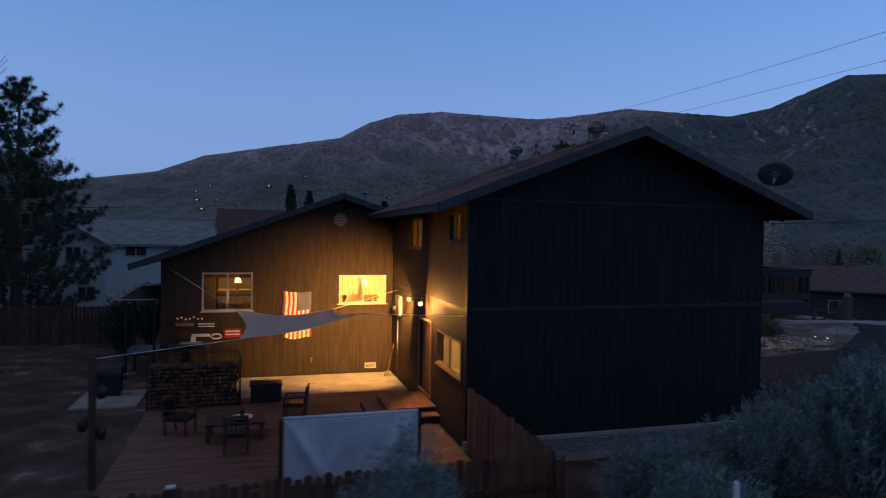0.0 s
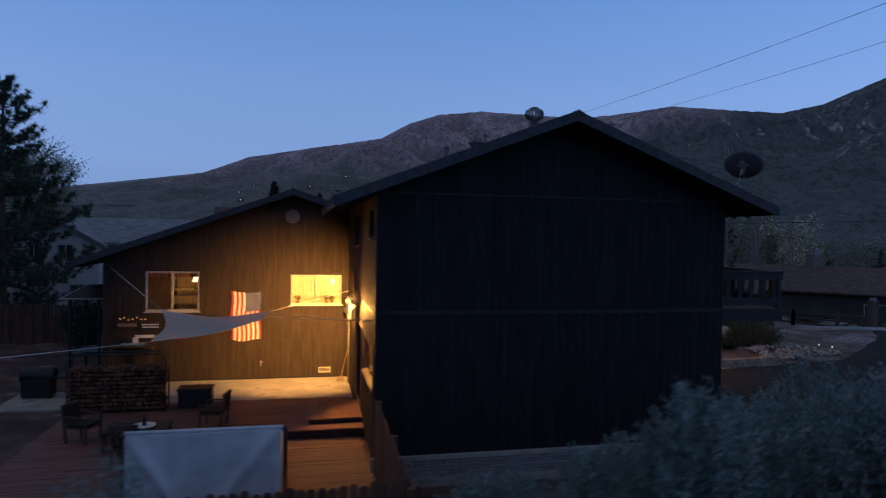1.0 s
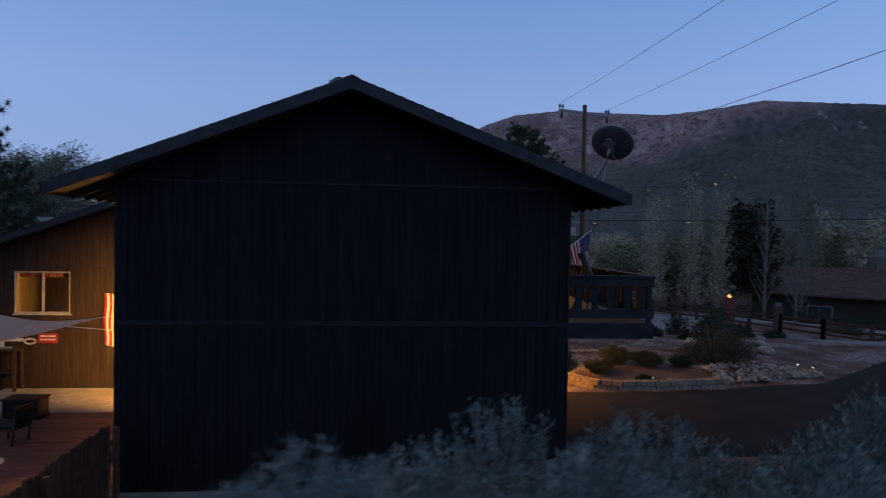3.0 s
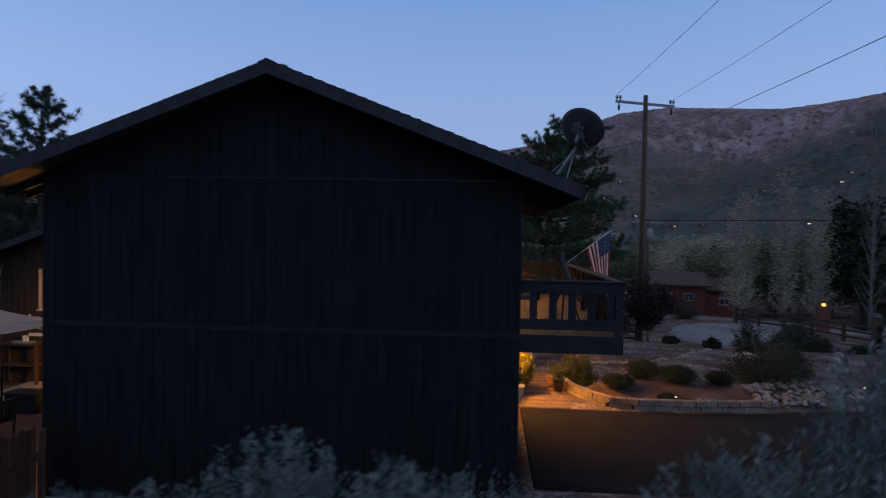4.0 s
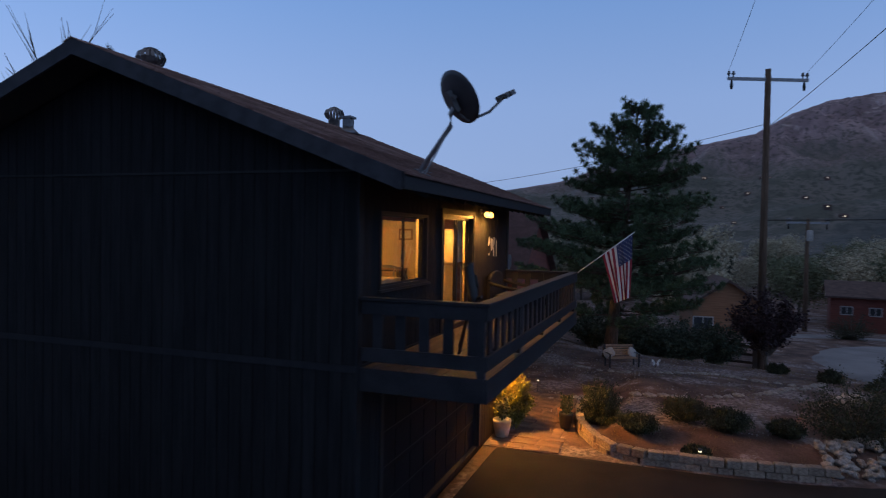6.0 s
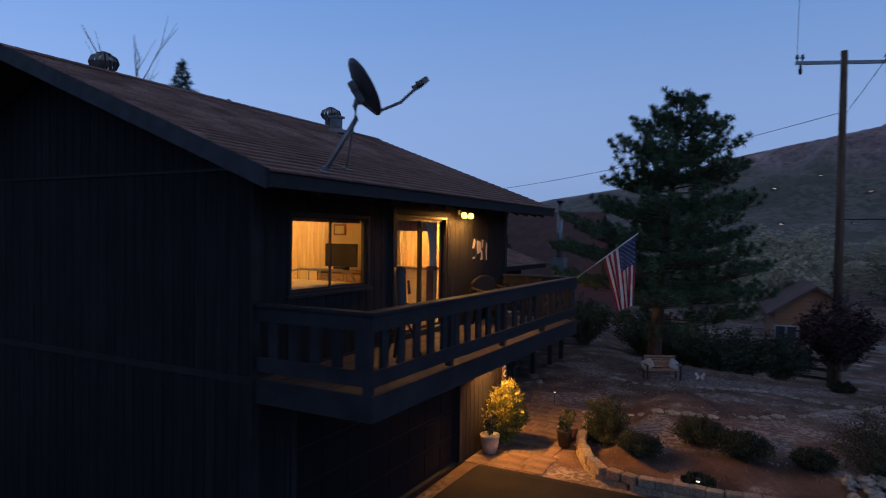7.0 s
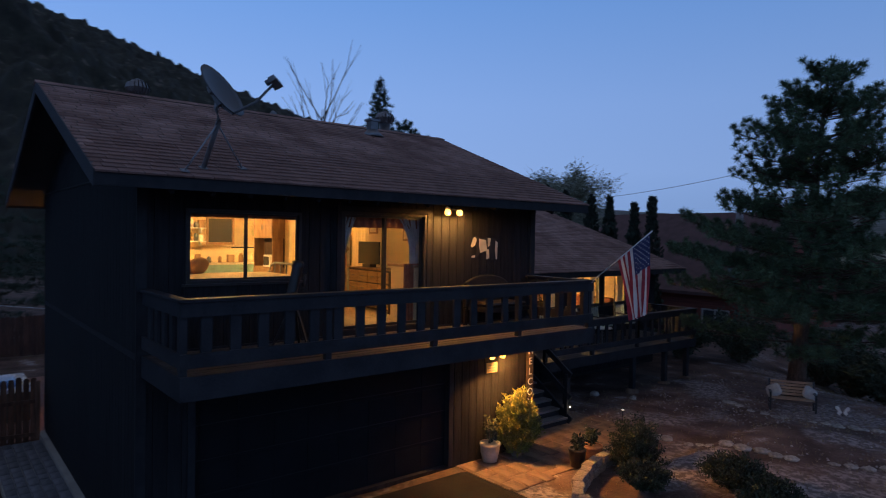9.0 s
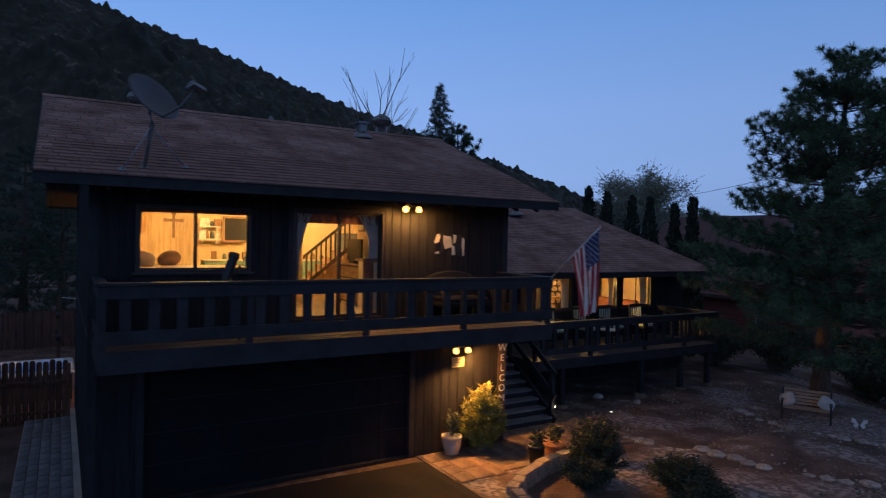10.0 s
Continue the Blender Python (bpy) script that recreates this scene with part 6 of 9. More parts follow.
def turbine(x, y, neck, size=0.2):
    """A wind-turbine roof vent: neck, finned ball, cap."""
    z = RZ - abs(x - RX) * SLOPE - 0.03
    t = thing("turbine_vent", (x, y, z), "ribbed metal turbine vent on the shingle roof", "roof vent", "turbine vents")
    bm = bmesh.new()
    lathe(bm, ((0.26, 0.0), (0.17, 0.05), (0.15, 0.06), (0.15, neck)), 18)
    part("neck", bm, M["steel"], t, local=True)
    for k in range(18):
        a = k * math.tau / 18
        bm = bmesh.new()
        prof = [(0.13, 0), (size * 0.95, 0.06), (size * 1.12, 0.15), (size * 0.95, 0.25), (0.09, 0.31)]
        left = [bm.verts.new((r * math.cos(a - 0.12), r * math.sin(a - 0.12), neck + h)) for r, h in prof]
        right = [bm.verts.new((r * 0.93 * math.cos(a + 0.14), r * 0.93 * math.sin(a + 0.14), neck + h)) for r, h in prof]
        for i in range(4):
            bm.faces.new((left[i], right[i], right[i + 1], left[i + 1]))
        part("fin", bm, M["steel"], t, local=True)
    bm = bmesh.new()
    lathe(bm, ((0.11, neck + 0.29), (0.12, neck + 0.31), (0.03, neck + 0.345)), 18)
    part("cap", bm, M["steel"], t, local=True)


turbine(7.95, 14.48, 0.24, 0.22)
turbine(8.1, 20.5, 0.33, 0.235)


def vent_pipe(x, y, z, h, r, label, square=False):
    t = thing("vent_pipe", (x, y, z), label, "vent pipe", "roof vent pipes")
    bm = bmesh.new()
    if square:
        block(bm, -r, r, -r, r, 0, h)
        block(bm, -r - 0.04, r + 0.04, -r - 0.04, r + 0.04, h, h + 0.05)
    else:
        tube(bm, ((0, 0, 0), (0, 0, h)), r, 14)
        tube(bm, ((0, 0, h), (0, 0, h + 0.06), (0, 0, h + 0.12)), [r * 1.5, r * 1.5, r * 0.6], 14)
    part("pipe", bm, M["grey_plastic"] if not square else M["steel"], t, local=True)
    bm = bmesh.new()
    lathe(bm, ((r * 3.0, -0.05), (r * 1.6, 0.08), (r * 1.1, 0.14)), 14)
    part("flashing", bm, M["steel"], t, local=True)


vent_pipe(9.05, 19.5, RZ - 0.75 * SLOPE, 0.33, 0.1, "square metal flue on the shingle roof", True)
vent_pipe(6.0, 15.6, RZ - 2.37 * SLOPE, 0.35, 0.05, "thin plumbing vent pipe through the roof")
vent_pipe(7.6, 17.6, RZ - 0.77 * SLOPE, 0.42, 0.05, "thin plumbing vent pipe through the roof")
vent_pipe(3.9, 28.4, WZ - 1.3 * WSLOPE, 0.9, 0.12, "metal chimney flue on the wing roof")

# satellite dish
DB = Vector((13.08, 14.1, RZ - 4.78 * SLOPE + 0.02))
dish = thing("satellite_dish", DB, "dark oval satellite dish on a tripod mast", "satellite dish")
hub = Vector((13.56, 14.12, 6.38))
bm = bmesh.new()
tube(bm, (DB, DB + Vector((0.42, 0.06, 0.62)), hub + Vector((-0.05, 0, -0.12)), hub), 0.034, 10)
part("mast", bm, M["mast_metal"], dish, "bent pale steel mast")
for off in ((-0.15, 0.62, 0.06), (0.2, -0.32, -0.076)):
    bm = bmesh.new()
    tube(bm, (DB + Vector((0.40, 0.05, 0.58)), DB + Vector(off)), 0.012, 8)
    part("brace", bm, M["mast_metal"], dish)
for off in ((0, 0, 0), (-0.15, 0.62, 0.06), (0.2, -0.32, -0.076)):
    c = DB + Vector(off)
    bm = bmesh.new()
    beam(bm, c + Vector((-0.07, 0, 0.035)), c + Vector((0.07, 0, -0.018)), 0.1, 0.012)
    part("foot", bm, M["grey_plastic"], dish)
face = Vector((0.58, 0.54, 0.48)).normalized()
side = face.cross(Vector((0, 0, 1))).normalized()
upv = side.cross(face).normalized()
bm = bmesh.new()
cen = hub + face * 0.05 + upv * 0.06
rings = []
for i in range(7):
    r = i / 6
    rings.append([bm.verts.new(cen + side * 0.47 * r * math.cos(k * math.tau / 32) + upv * 0.385 * r * math.sin(k * math.tau / 32) + face * 0.07 * r * r) for k in range(32)] if i else [bm.verts.new(cen)])
for k in range(32):
    bm.faces.new((rings[0][0], rings[1][k], rings[1][(k + 1) % 32]))
for a, b in zip(rings[1:], rings[2:]):
    for k in range(32):
        bm.faces.new((a[k], b[k], b[(k + 1) % 32], a[(k + 1) % 32])).smooth = True
r2 = bmesh.ops.extrude_face_region(bm, geom=list(bm.faces))
bmesh.ops.translate(bm, verts=[v for v in r2["geom"] if isinstance(v, bmesh.types.BMVert)], vec=face * 0.012)
part("reflector", bm, M["dish"], dish, "shallow oval reflector")
bm = bmesh.new()
beam(bm, hub - upv * 0.1, hub + upv * 0.2, 0.12, 0.07, face)
beam(bm, hub + upv * 0.1 - side * 0.13, hub + upv * 0.1 + side * 0.13, 0.05, 0.05, face)
part("bracket", bm, M["grey_plastic"], dish, "grey mounting bracket")
arm_a, arm_b = cen - upv * 0.34 + face * 0.03, Vector((14.14, 14.68, 6.60))
bm = bmesh.new()
tube(bm, (hub - upv * 0.1, arm_a, arm_a.lerp(arm_b, 0.5) - upv * 0.06, arm_b), 0.02, 8)
part("feed_arm", bm, M["grey_plastic"], dish)
bm = bmesh.new()
beam(bm, arm_b - side * 0.17 - face * 0.02, arm_b + side * 0.17 + face * 0.02, 0.09, 0.07, upv)
for s in (-0.12, 0.12):
    tube(bm, (arm_b + side * s, arm_b + side * s - face * 0.09), [0.035, 0.042], 10)
part("feed_horn", bm, M["grey_plastic"], dish, "triple feed horn")


# ---- flags ----
M["flag_red"] = surface("faded_red_cloth", (0.30, 0.022, 0.04), (0.40, 0.045, 0.06), 6, 0.85, 0.1, 80)
M["flag_white"] = surface("white_cloth", (0.66, 0.62, 0.58), (0.76, 0.73, 0.69), 6, 0.85, 0.1, 80)
M["flag_blue"] = surface("navy_cloth", (0.03, 0.04, 0.12), (0.05, 0.065, 0.17), 6, 0.85, 0.1, 80)


def flag_cloth(parent, P, N):
    """Thirteen stripes, a canton and rows of stars on the surface P(u, v): u along the fly, v down the hoist. N lifts the stars off it."""
    for s in range(13):
        bm = bmesh.new()
        u0 = 0.4 if s < 7 else 0.0
        v0, v1, n = s / 13, (s + 1) / 13, 26
        grid = [[bm.verts.new(P(u0 + (1 - u0) * i / n, v)) for v in (v0, (v0 + v1) / 2, v1)] for i in range(n + 1)]
        for i in range(n):
            for j in range(2):
                bm.faces.new((grid[i][j], grid[i + 1][j], grid[i + 1][j + 1], grid[i][j + 1])).smooth = True
        part("stripe", bm, M["flag_white"] if s % 2 else M["flag_red"], parent)
    bm = bmesh.new()
    grid = [[bm.verts.new(P(0.4 * i / 14, 7 / 13 * j / 14)) for j in range(15)] for i in range(15)]
    for i in range(14):
        for j in range(14):
            bm.faces.new((grid[i][j], grid[i + 1][j], grid[i + 1][j + 1], grid[i][j + 1])).smooth = True
    canton = part("canton", bm, M["flag_blue"], parent, "navy canton with white stars")
    for row in range(9):
        for c in range(6 if row % 2 == 0 else 5):
            u, v = 0.4 * (1 + 2 * c + row % 2) / 12, 7 / 13 * (row + 1) / 10
            bm = bmesh.new()
            ring = []
            for k in range(10):
                rad = (0.013 if k % 2 == 0 else 0.0055)
                ring.append(bm.verts.new(Vector(P(u + rad * 0.95 * math.cos(k * math.tau / 10), v + rad * 1.7 * math.sin(k * math.tau / 10))) + N))
            bm.faces.new(ring)
            part("star", bm, M["flag_white"], canton)


wflag = thing("wall_flag", (0.54, 22.34, 0.8), "striped national flag hung flat on the wing wall", "flag")
flag_cloth(wflag, lambda u, v: Vector((1.03 - 0.98 * v + 0.02 * math.sin(u * 9), 22.345 - 0.02 - 0.025 * math.sin(v * 13 + u * 3) * (0.2 + u), 2.49 - 1.66 * u - 0.05 * math.sin(v * math.pi) + 0.03 * math.sin(v * 7) * u)), Vector((0, -0.004, 0)))
tip, low, foot_p = Vector((15.55, 21.36, 4.72)), Vector((14.86, 21.35, 4.19)), Vector((14.2, 21.34, 3.68))
pflag = thing("pole_flag", foot_p, "striped national flag hanging from a slanted pole on the balcony", "flag")
bm = bmesh.new()
tube(bm, (foot_p, tip + (tip - foot_p) * 0.03), 0.013, 8)
part("flag_pole", bm, M["white_paint"], pflag, "slim white pole")
bm = bmesh.new()
tube(bm, (foot_p - (tip - foot_p).normalized() * 0.02, foot_p + (tip - foot_p).normalized() * 0.12), 0.024, 10)
beam(bm, foot_p + Vector((-0.02, 0, -0.1)), foot_p + Vector((-0.02, 0, 0.06)), 0.05, 0.02)
part("pole_bracket", bm, M["white_paint"], pflag, "white pole bracket")


def hang(u, v):
    p = tip.lerp(low, v)
    q = Vector((15.52, 21.37, tip.z - 1.5)).lerp(Vector((15.2, 21.36, low.z - 1.12)), v)
    w = p.lerp(q, u)
    fold = 0.04 * math.sin(v * 15 + u * 2.5) * (0.15 + u) + 0.03 * math.sin(v * 31 + u * 5) * u
    return w + Vector((0.25, 0.95, 0)) * fold


flag_cloth(pflag, hang, Vector((0.006, -0.006, 0)))

# ---- on the front wall and the balcony ----
art = thing("wall_ornament", (12.53, 20.03, 4.2), "black and cream cut-metal cow ornament on the front wall", "wall ornament")
M["cream_metal"] = plain("cream_enamel", (0.62, 0.57, 0.48), 0.5)
COW = ((0.10, 0.98), (0.20, 1.0), (0.32, 0.95), (0.45, 0.90), (0.60, 0.95), (0.85, 0.93), (0.97, 0.85), (1.0, 0.6), (0.99, 0.05), (0.93, 0.03), (0.90, 0.3), (0.85, 0.03), (0.75, 0.03), (0.74, 0.3), (0.68, 0.1),
       (0.55, 0.05), (0.57, 0.3), (0.50, 0.38), (0.35, 0.3), (0.20, 0.1), (0.03, 0.12), (0.05, 0.2), (0.20, 0.25), (0.25, 0.5), (0.15, 0.65), (0.05, 0.55), (0.0, 0.6), (0.06, 0.85))
PATCHES = (((0.0, 0.6), (0.05, 0.55), (0.15, 0.62), (0.21, 0.85), (0.15, 0.97), (0.09, 0.93)), ((0.30, 0.9), (0.42, 0.87), (0.55, 0.85), (0.60, 0.4), (0.50, 0.39), (0.36, 0.32), (0.30, 0.6)),
           ((0.58, 0.46), (0.66, 0.46), (0.69, 0.1), (0.58, 0.06)), ((0.03, 0.13), (0.16, 0.13), (0.16, 0.22), (0.05, 0.2)), ((0.92, 0.82), (0.995, 0.75), (0.985, 0.06), (0.94, 0.05), (0.90, 0.45)), ((0.62, 0.94), (0.73, 0.92), (0.70, 0.62), (0.63, 0.56)))


def plate(name, outline, d, m):
    """A cut-metal plate from (along the wall, height) fractions, d metres off the siding."""
    bm = bmesh.new()
    f = [bm.verts.new((12.526 + d, 19.66 + 0.76 * u, 4.10 + 0.50 * v)) for u, v in outline]
    g = [bm.verts.new((12.52 + d, w.co.y, w.co.z)) for w in f]
    bm.faces.new(f)
    bm.faces.new(g[::-1])
    for k in range(len(f)):
        bm.faces.new((f[k], g[k], g[(k + 1) % len(f)], f[(k + 1) % len(f)]))
    part(name, bm, M[m], art)


plate("silhouette", COW, 0.0, "black")
for outline in PATCHES:
    plate("patch", outline, 0.007, "cream_metal")

M["cream_cloth"] = surface("cream_curtain", (0.62, 0.52, 0.34), (0.72, 0.62, 0.42), 8, 0.9, 0.1, 90)
M["plaque_wood"] = surface("varnished_plaque", (0.26, 0.20, 0.12), (0.40, 0.32, 0.20), 8, 0.5, 0.1)
plaque = thing("wall_plaque", (12.52, 20.31, 1.82), "white plaque lit by the lamp above it", "plaque")
boxpart("board", plaque, M["plaque_wood"], 12.52, 12.545, 20.16, 20.47, 1.74, 1.95, soft=0.004)
for z in (1.775, 1.83, 1.885):
    boxpart("line", plaque, M["grey_plastic"], 12.545, 12.548, 20.2, 20.43, z, z + 0.022)


def letters(text, at, size, rot, material, parent, name="letter"):
    cu = bpy.data.curves.new(name, "FONT")
    cu.body, cu.size, cu.extrude, cu.align_x, cu.align_y = text, size, 0.004, "CENTER", "CENTER"
    ob = new(name, cu)
    dg = bpy.context.evaluated_depsgraph_get()
    me = bpy.data.meshes.new_from_object(ob.evaluated_get(dg))
    bpy.data.objects.remove(ob)
    bpy.data.curves.remove(cu)
    me.materials.clear()
    me.materials.append(material)
    out = new(name, me)
    out.parent = parent
    out.matrix_local = Matrix.Translation(Vector(at) - origin(parent)) @ Euler([radians(v) for v in rot]).to_matrix().to_4x4()
    return out


wel = thing("welcome_sign", (12.56, 21.42, 0.5), "tall dark board with white letters at the house corner", "sign")
boxpart("board", wel, M["wood_dark"], 12.535, 12.57, 21.36, 21.56, 0.5, 2.2)
for k, ch in enumerate("WELCOME"):
    letters(ch, (12.574, 21.46, 2.08 - k * 0.225), 0.22, (90, 0, 90), M["white_paint"], wel)

# telescope on a tripod
tel = thing("telescope", (13.5, 15.3, BZ), "black telescope on a tripod on the balcony", "telescope")
for a in (0.3, 2.4, 4.5):
    bm = bmesh.new()
    beam(bm, (13.5, 15.3, BZ + 0.80), (13.5 + 0.36 * math.cos(a), 15.3 + 0.36 * math.sin(a), BZ), 0.035, 0.025)
    part("leg", bm, M["black"], tel)
bm = bmesh.new()
tube(bm, ((13.5, 15.3, BZ + 0.74), (13.5, 15.3, BZ + 0.93)), 0.05, 12)
part("mount", bm, M["black"], tel)
bm = bmesh.new()
tube(bm, ((13.60, 15.17, BZ + 0.68), (13.55, 15.23, BZ + 0.85), (13.42, 15.39, BZ + 1.25), (13.41, 15.40, BZ + 1.27), (13.39, 15.42, BZ + 1.34)), [0.06, 0.075, 0.078, 0.09, 0.09], 14)
part("barrel", bm, M["black"], tel)
bm = bmesh.new()
tube(bm, ((13.62, 15.20, BZ + 0.82), (13.70, 15.15, BZ + 0.86)), 0.025, 10)
part("eyepiece", bm, M["black"], tel)
bm = bmesh.new()
tube(bm, ((13.56, 15.42, BZ + 0.98), (13.50, 15.48, BZ + 1.16)), 0.022, 8)
part("finder", bm, M["black"], tel)


def lounge_chair(at, rz, wood, cushion, label, group, name="patio_chair", arms=True, seat_h=0.40):
    """A chair: four legs, seat, slatted back, arms."""
    t = thing(name, at, label, "chair", group)
    t.rotation_euler = (0, 0, rz)
    for x, y, h in ((-0.26, -0.26, 0.6 if arms else seat_h), (0.26, -0.26, 0.6 if arms else seat_h), (-0.26, 0.26, 0.9), (0.26, 0.26, 0.9)):
        bm = bmesh.new()
        beam(bm, (x, y, 0), (x, y + (0.10 if y > 0 else 0), h), 0.045, 0.045)
        part("leg", bm, wood, t, local=True)
    boxpart("seat_rail", t, wood, -0.28, 0.28, -0.28, 0.28, seat_h - 0.05, seat_h - 0.01, local=True)
    boxpart("seat", t, cushion, -0.25, 0.25, -0.27, 0.26, seat_h - 0.008, seat_h + 0.06, soft=0.02, local=True)
    bm = bmesh.new()
    beam(bm, (-0.27, 0.345, 0.86), (0.27, 0.345, 0.86), 0.05, 0.09)
    part("top_rail", bm, wood, t, local=True)
    for k in range(5):
        bm = bmesh.new()
        beam(bm, (-0.2 + k * 0.1, 0.29, 0.44), (-0.2 + k * 0.1, 0.34, 0.84), 0.055, 0.02)
        part("back_slat", bm, cushion, t, local=True)
    if arms:
        for s in (-1, 1):
            bm = bmesh.new()
            beam(bm, (s * 0.275, -0.29, 0.61), (s * 0.275, 0.31, 0.63), 0.05, 0.03)
            part("arm", bm, wood, t, local=True)
    return t


M["wicker"] = surface("black_brown_wicker", (0.006, 0.005, 0.0045), (0.015, 0.012, 0.010), 20, 0.7, 0.6, 70, stretch=(1, 1, 2))
seat_t = thing("wicker_loveseat", (12.98, 20.03, BZ), "dark wicker loveseat with an arched back against the wall", "loveseat")
boxpart("seat", seat_t, M["wicker"], 12.68, 13.32, 19.46, 20.60, BZ + 0.30, BZ + 0.40, soft=0.02)
boxpart("cushion", seat_t, M["black"], 12.72, 13.30, 19.52, 20.54, BZ + 0.402, BZ + 0.48, soft=0.03)
bm = bmesh.new()
rim = [(19.44 + 1.18 * k / 16, BZ + 0.78 + 0.17 * math.sin(math.pi * k / 16) ** 0.6) for k in range(17)]
outline = [(19.44, BZ + 0.36), (20.62, BZ + 0.36)] + rim[::-1]
front, back = ([bm.verts.new((x, y, z)) for y, z in outline] for x in (12.66, 12.58))
bm.faces.new(front)
bm.faces.new(back[::-1])
for k in range(len(outline)):
    bm.faces.new((front[k], back[k], back[k - 1], front[k - 1]))
part("backrest", bm, M["wicker"], seat_t)
bm = bmesh.new()
tube(bm, [(12.62, ya, za + 0.01) for ya, za in rim], 0.035, 8)
part("back_rim", bm, M["wicker"], seat_t)
for y in (19.44, 20.62):
    bm = bmesh.new()
    tube(bm, ((12.64, y, BZ + 0.74), (12.95, y, BZ + 0.66), (13.26, y, BZ + 0.62), (13.34, y, BZ + 0.52), (13.34, y, BZ)), 0.035, 8)
    part("arm", bm, M["wicker"], seat_t)
    boxpart("leg", seat_t, M["wicker"], 12.62, 12.68, y - 0.03, y + 0.03, BZ, BZ + 0.34)
M["striped"] = surface("pale_green_canvas", (0.30, 0.36, 0.30), (0.46, 0.50, 0.42), 30, 0.85, 0.1, 90, stretch=(1, 12, 1))
for k, y in enumerate((25.3, 26.55, 27.6, 29.0)):
    lounge_chair((9.9, y, DZ), radians(-90 + 180), M["black"], M["striped"], "deck chair with a striped pale green canvas back", "deck chairs", "deck_chair").scale = (1, 1, 1.28)
tbl = thing("side_table", (10.3, 27.1, DZ), "small round white table on the lower deck", "table")
bm = bmesh.new()
lathe(bm, ((0.3, 0.5), (0.3, 0.53)), 20, (10.3, 27.1, DZ))
part("tabletop", bm, M["white_paint"], tbl)
bm = bmesh.new()
lathe(bm, ((0.2, 0.0), (0.03, 0.04), (0.03, 0.5)), 12, (10.3, 27.1, DZ))
part("pedestal", bm, M["steel"], tbl)


def curtain(name, x, y0, y1, z0, z1, material, label, folds=9, depth=0.035, gather=0.0, side=1):
    """A hanging cloth with folds in the plane x; gather pulls the foot to one side."""
    t = thing(name, (x, (y0 + y1) / 2, z0), label, "curtain")
    bm = bmesh.new()
    rows, cols = 14, folds * 4
    g = []
    for j in range(rows + 1):
        f = j / rows
        w = 1 - gather * min(1.0, math.sin(min(1, f * 1.35) * math.pi / 2)) if gather else 1
        line = []
        for i in range(cols + 1):
            u = i / cols
            y = (y0 + (y1 - y0) * (1 - (1 - u) * w)) if side > 0 else (y0 + (y1 - y0) * u * w)
            line.append(bm.verts.new((x + depth * math.sin(u * folds * math.tau), y, z1 - (z1 - z0) * f)))
        g.append(line)
    for j in range(rows):
        for i in range(cols):
            bm.faces.new((g[j][i], g[j][i + 1], g[j + 1][i + 1], g[j + 1][i])).smooth = True
    part("cloth", bm, material, t)


M["voile"] = surface("grey_curtain_cloth", (0.42, 0.40, 0.38), (0.54, 0.52, 0.48), 8, 0.9, 0.1, 90)
M["brown_cloth"] = surface("rust_brown_curtain", (0.20, 0.075, 0.04), (0.30, 0.12, 0.06), 8, 0.9, 0.1, 90)
curtain("curtain", 12.27, 16.66, 17.15, 3.55, 5.0, M["voile"], "pale curtain tied back at the sliding door", 6, 0.03, 0.6, -1)
curtain("curtain", 12.27, 18.0, 18.55, 4.05, 5.0, M["voile"], "pale curtain gathered at the sliding door", 6, 0.03, 0.55, 1)
curtain("curtain", 12.27, 18.18, 18.58, 2.88, 4.05, M["brown_cloth"], "rust-brown lower curtain at the sliding door", 6, 0.03, 0.0, 1)
curtain("curtain", 12.26, 13.9, 16.0, 4.82, 5.02, M["brown_cloth"], "dark rolled valance above the upper window", 12, 0.02)
curtain("curtain", 12.26, 16.6, 18.6, 4.72, 5.02, M["brown_cloth"], "dark valance above the sliding door", 12, 0.02)
for y0, y1, sd in ((26.62, 27.1, 1), (27.3, 27.62, -1), (28.78, 29.08, 1), (29.24, 29.5, -1), (30.25, 30.72, 1)):
    curtain("curtain", 8.47, y0, y1, 2.3, 3.6, M["cream_cloth"], "cream curtain drawn aside in the living room window", 4, 0.03, 0.35, sd)


# ---- upper room ----
M["teal"] = plain("blue_green_cabinet_paint", (0.20, 0.34, 0.32), 0.5)
M["worktop"] = surface("pale_worktop", (0.50, 0.44, 0.34), (0.62, 0.55, 0.44), 12, 0.4, 0.05)
M["drawer_wood"] = surface("honey_drawer_wood", (0.30, 0.18, 0.08), (0.44, 0.28, 0.13), 4, 0.5, 0.1, 30, rnd=0.3, stretch=(0.6, 4, 4))


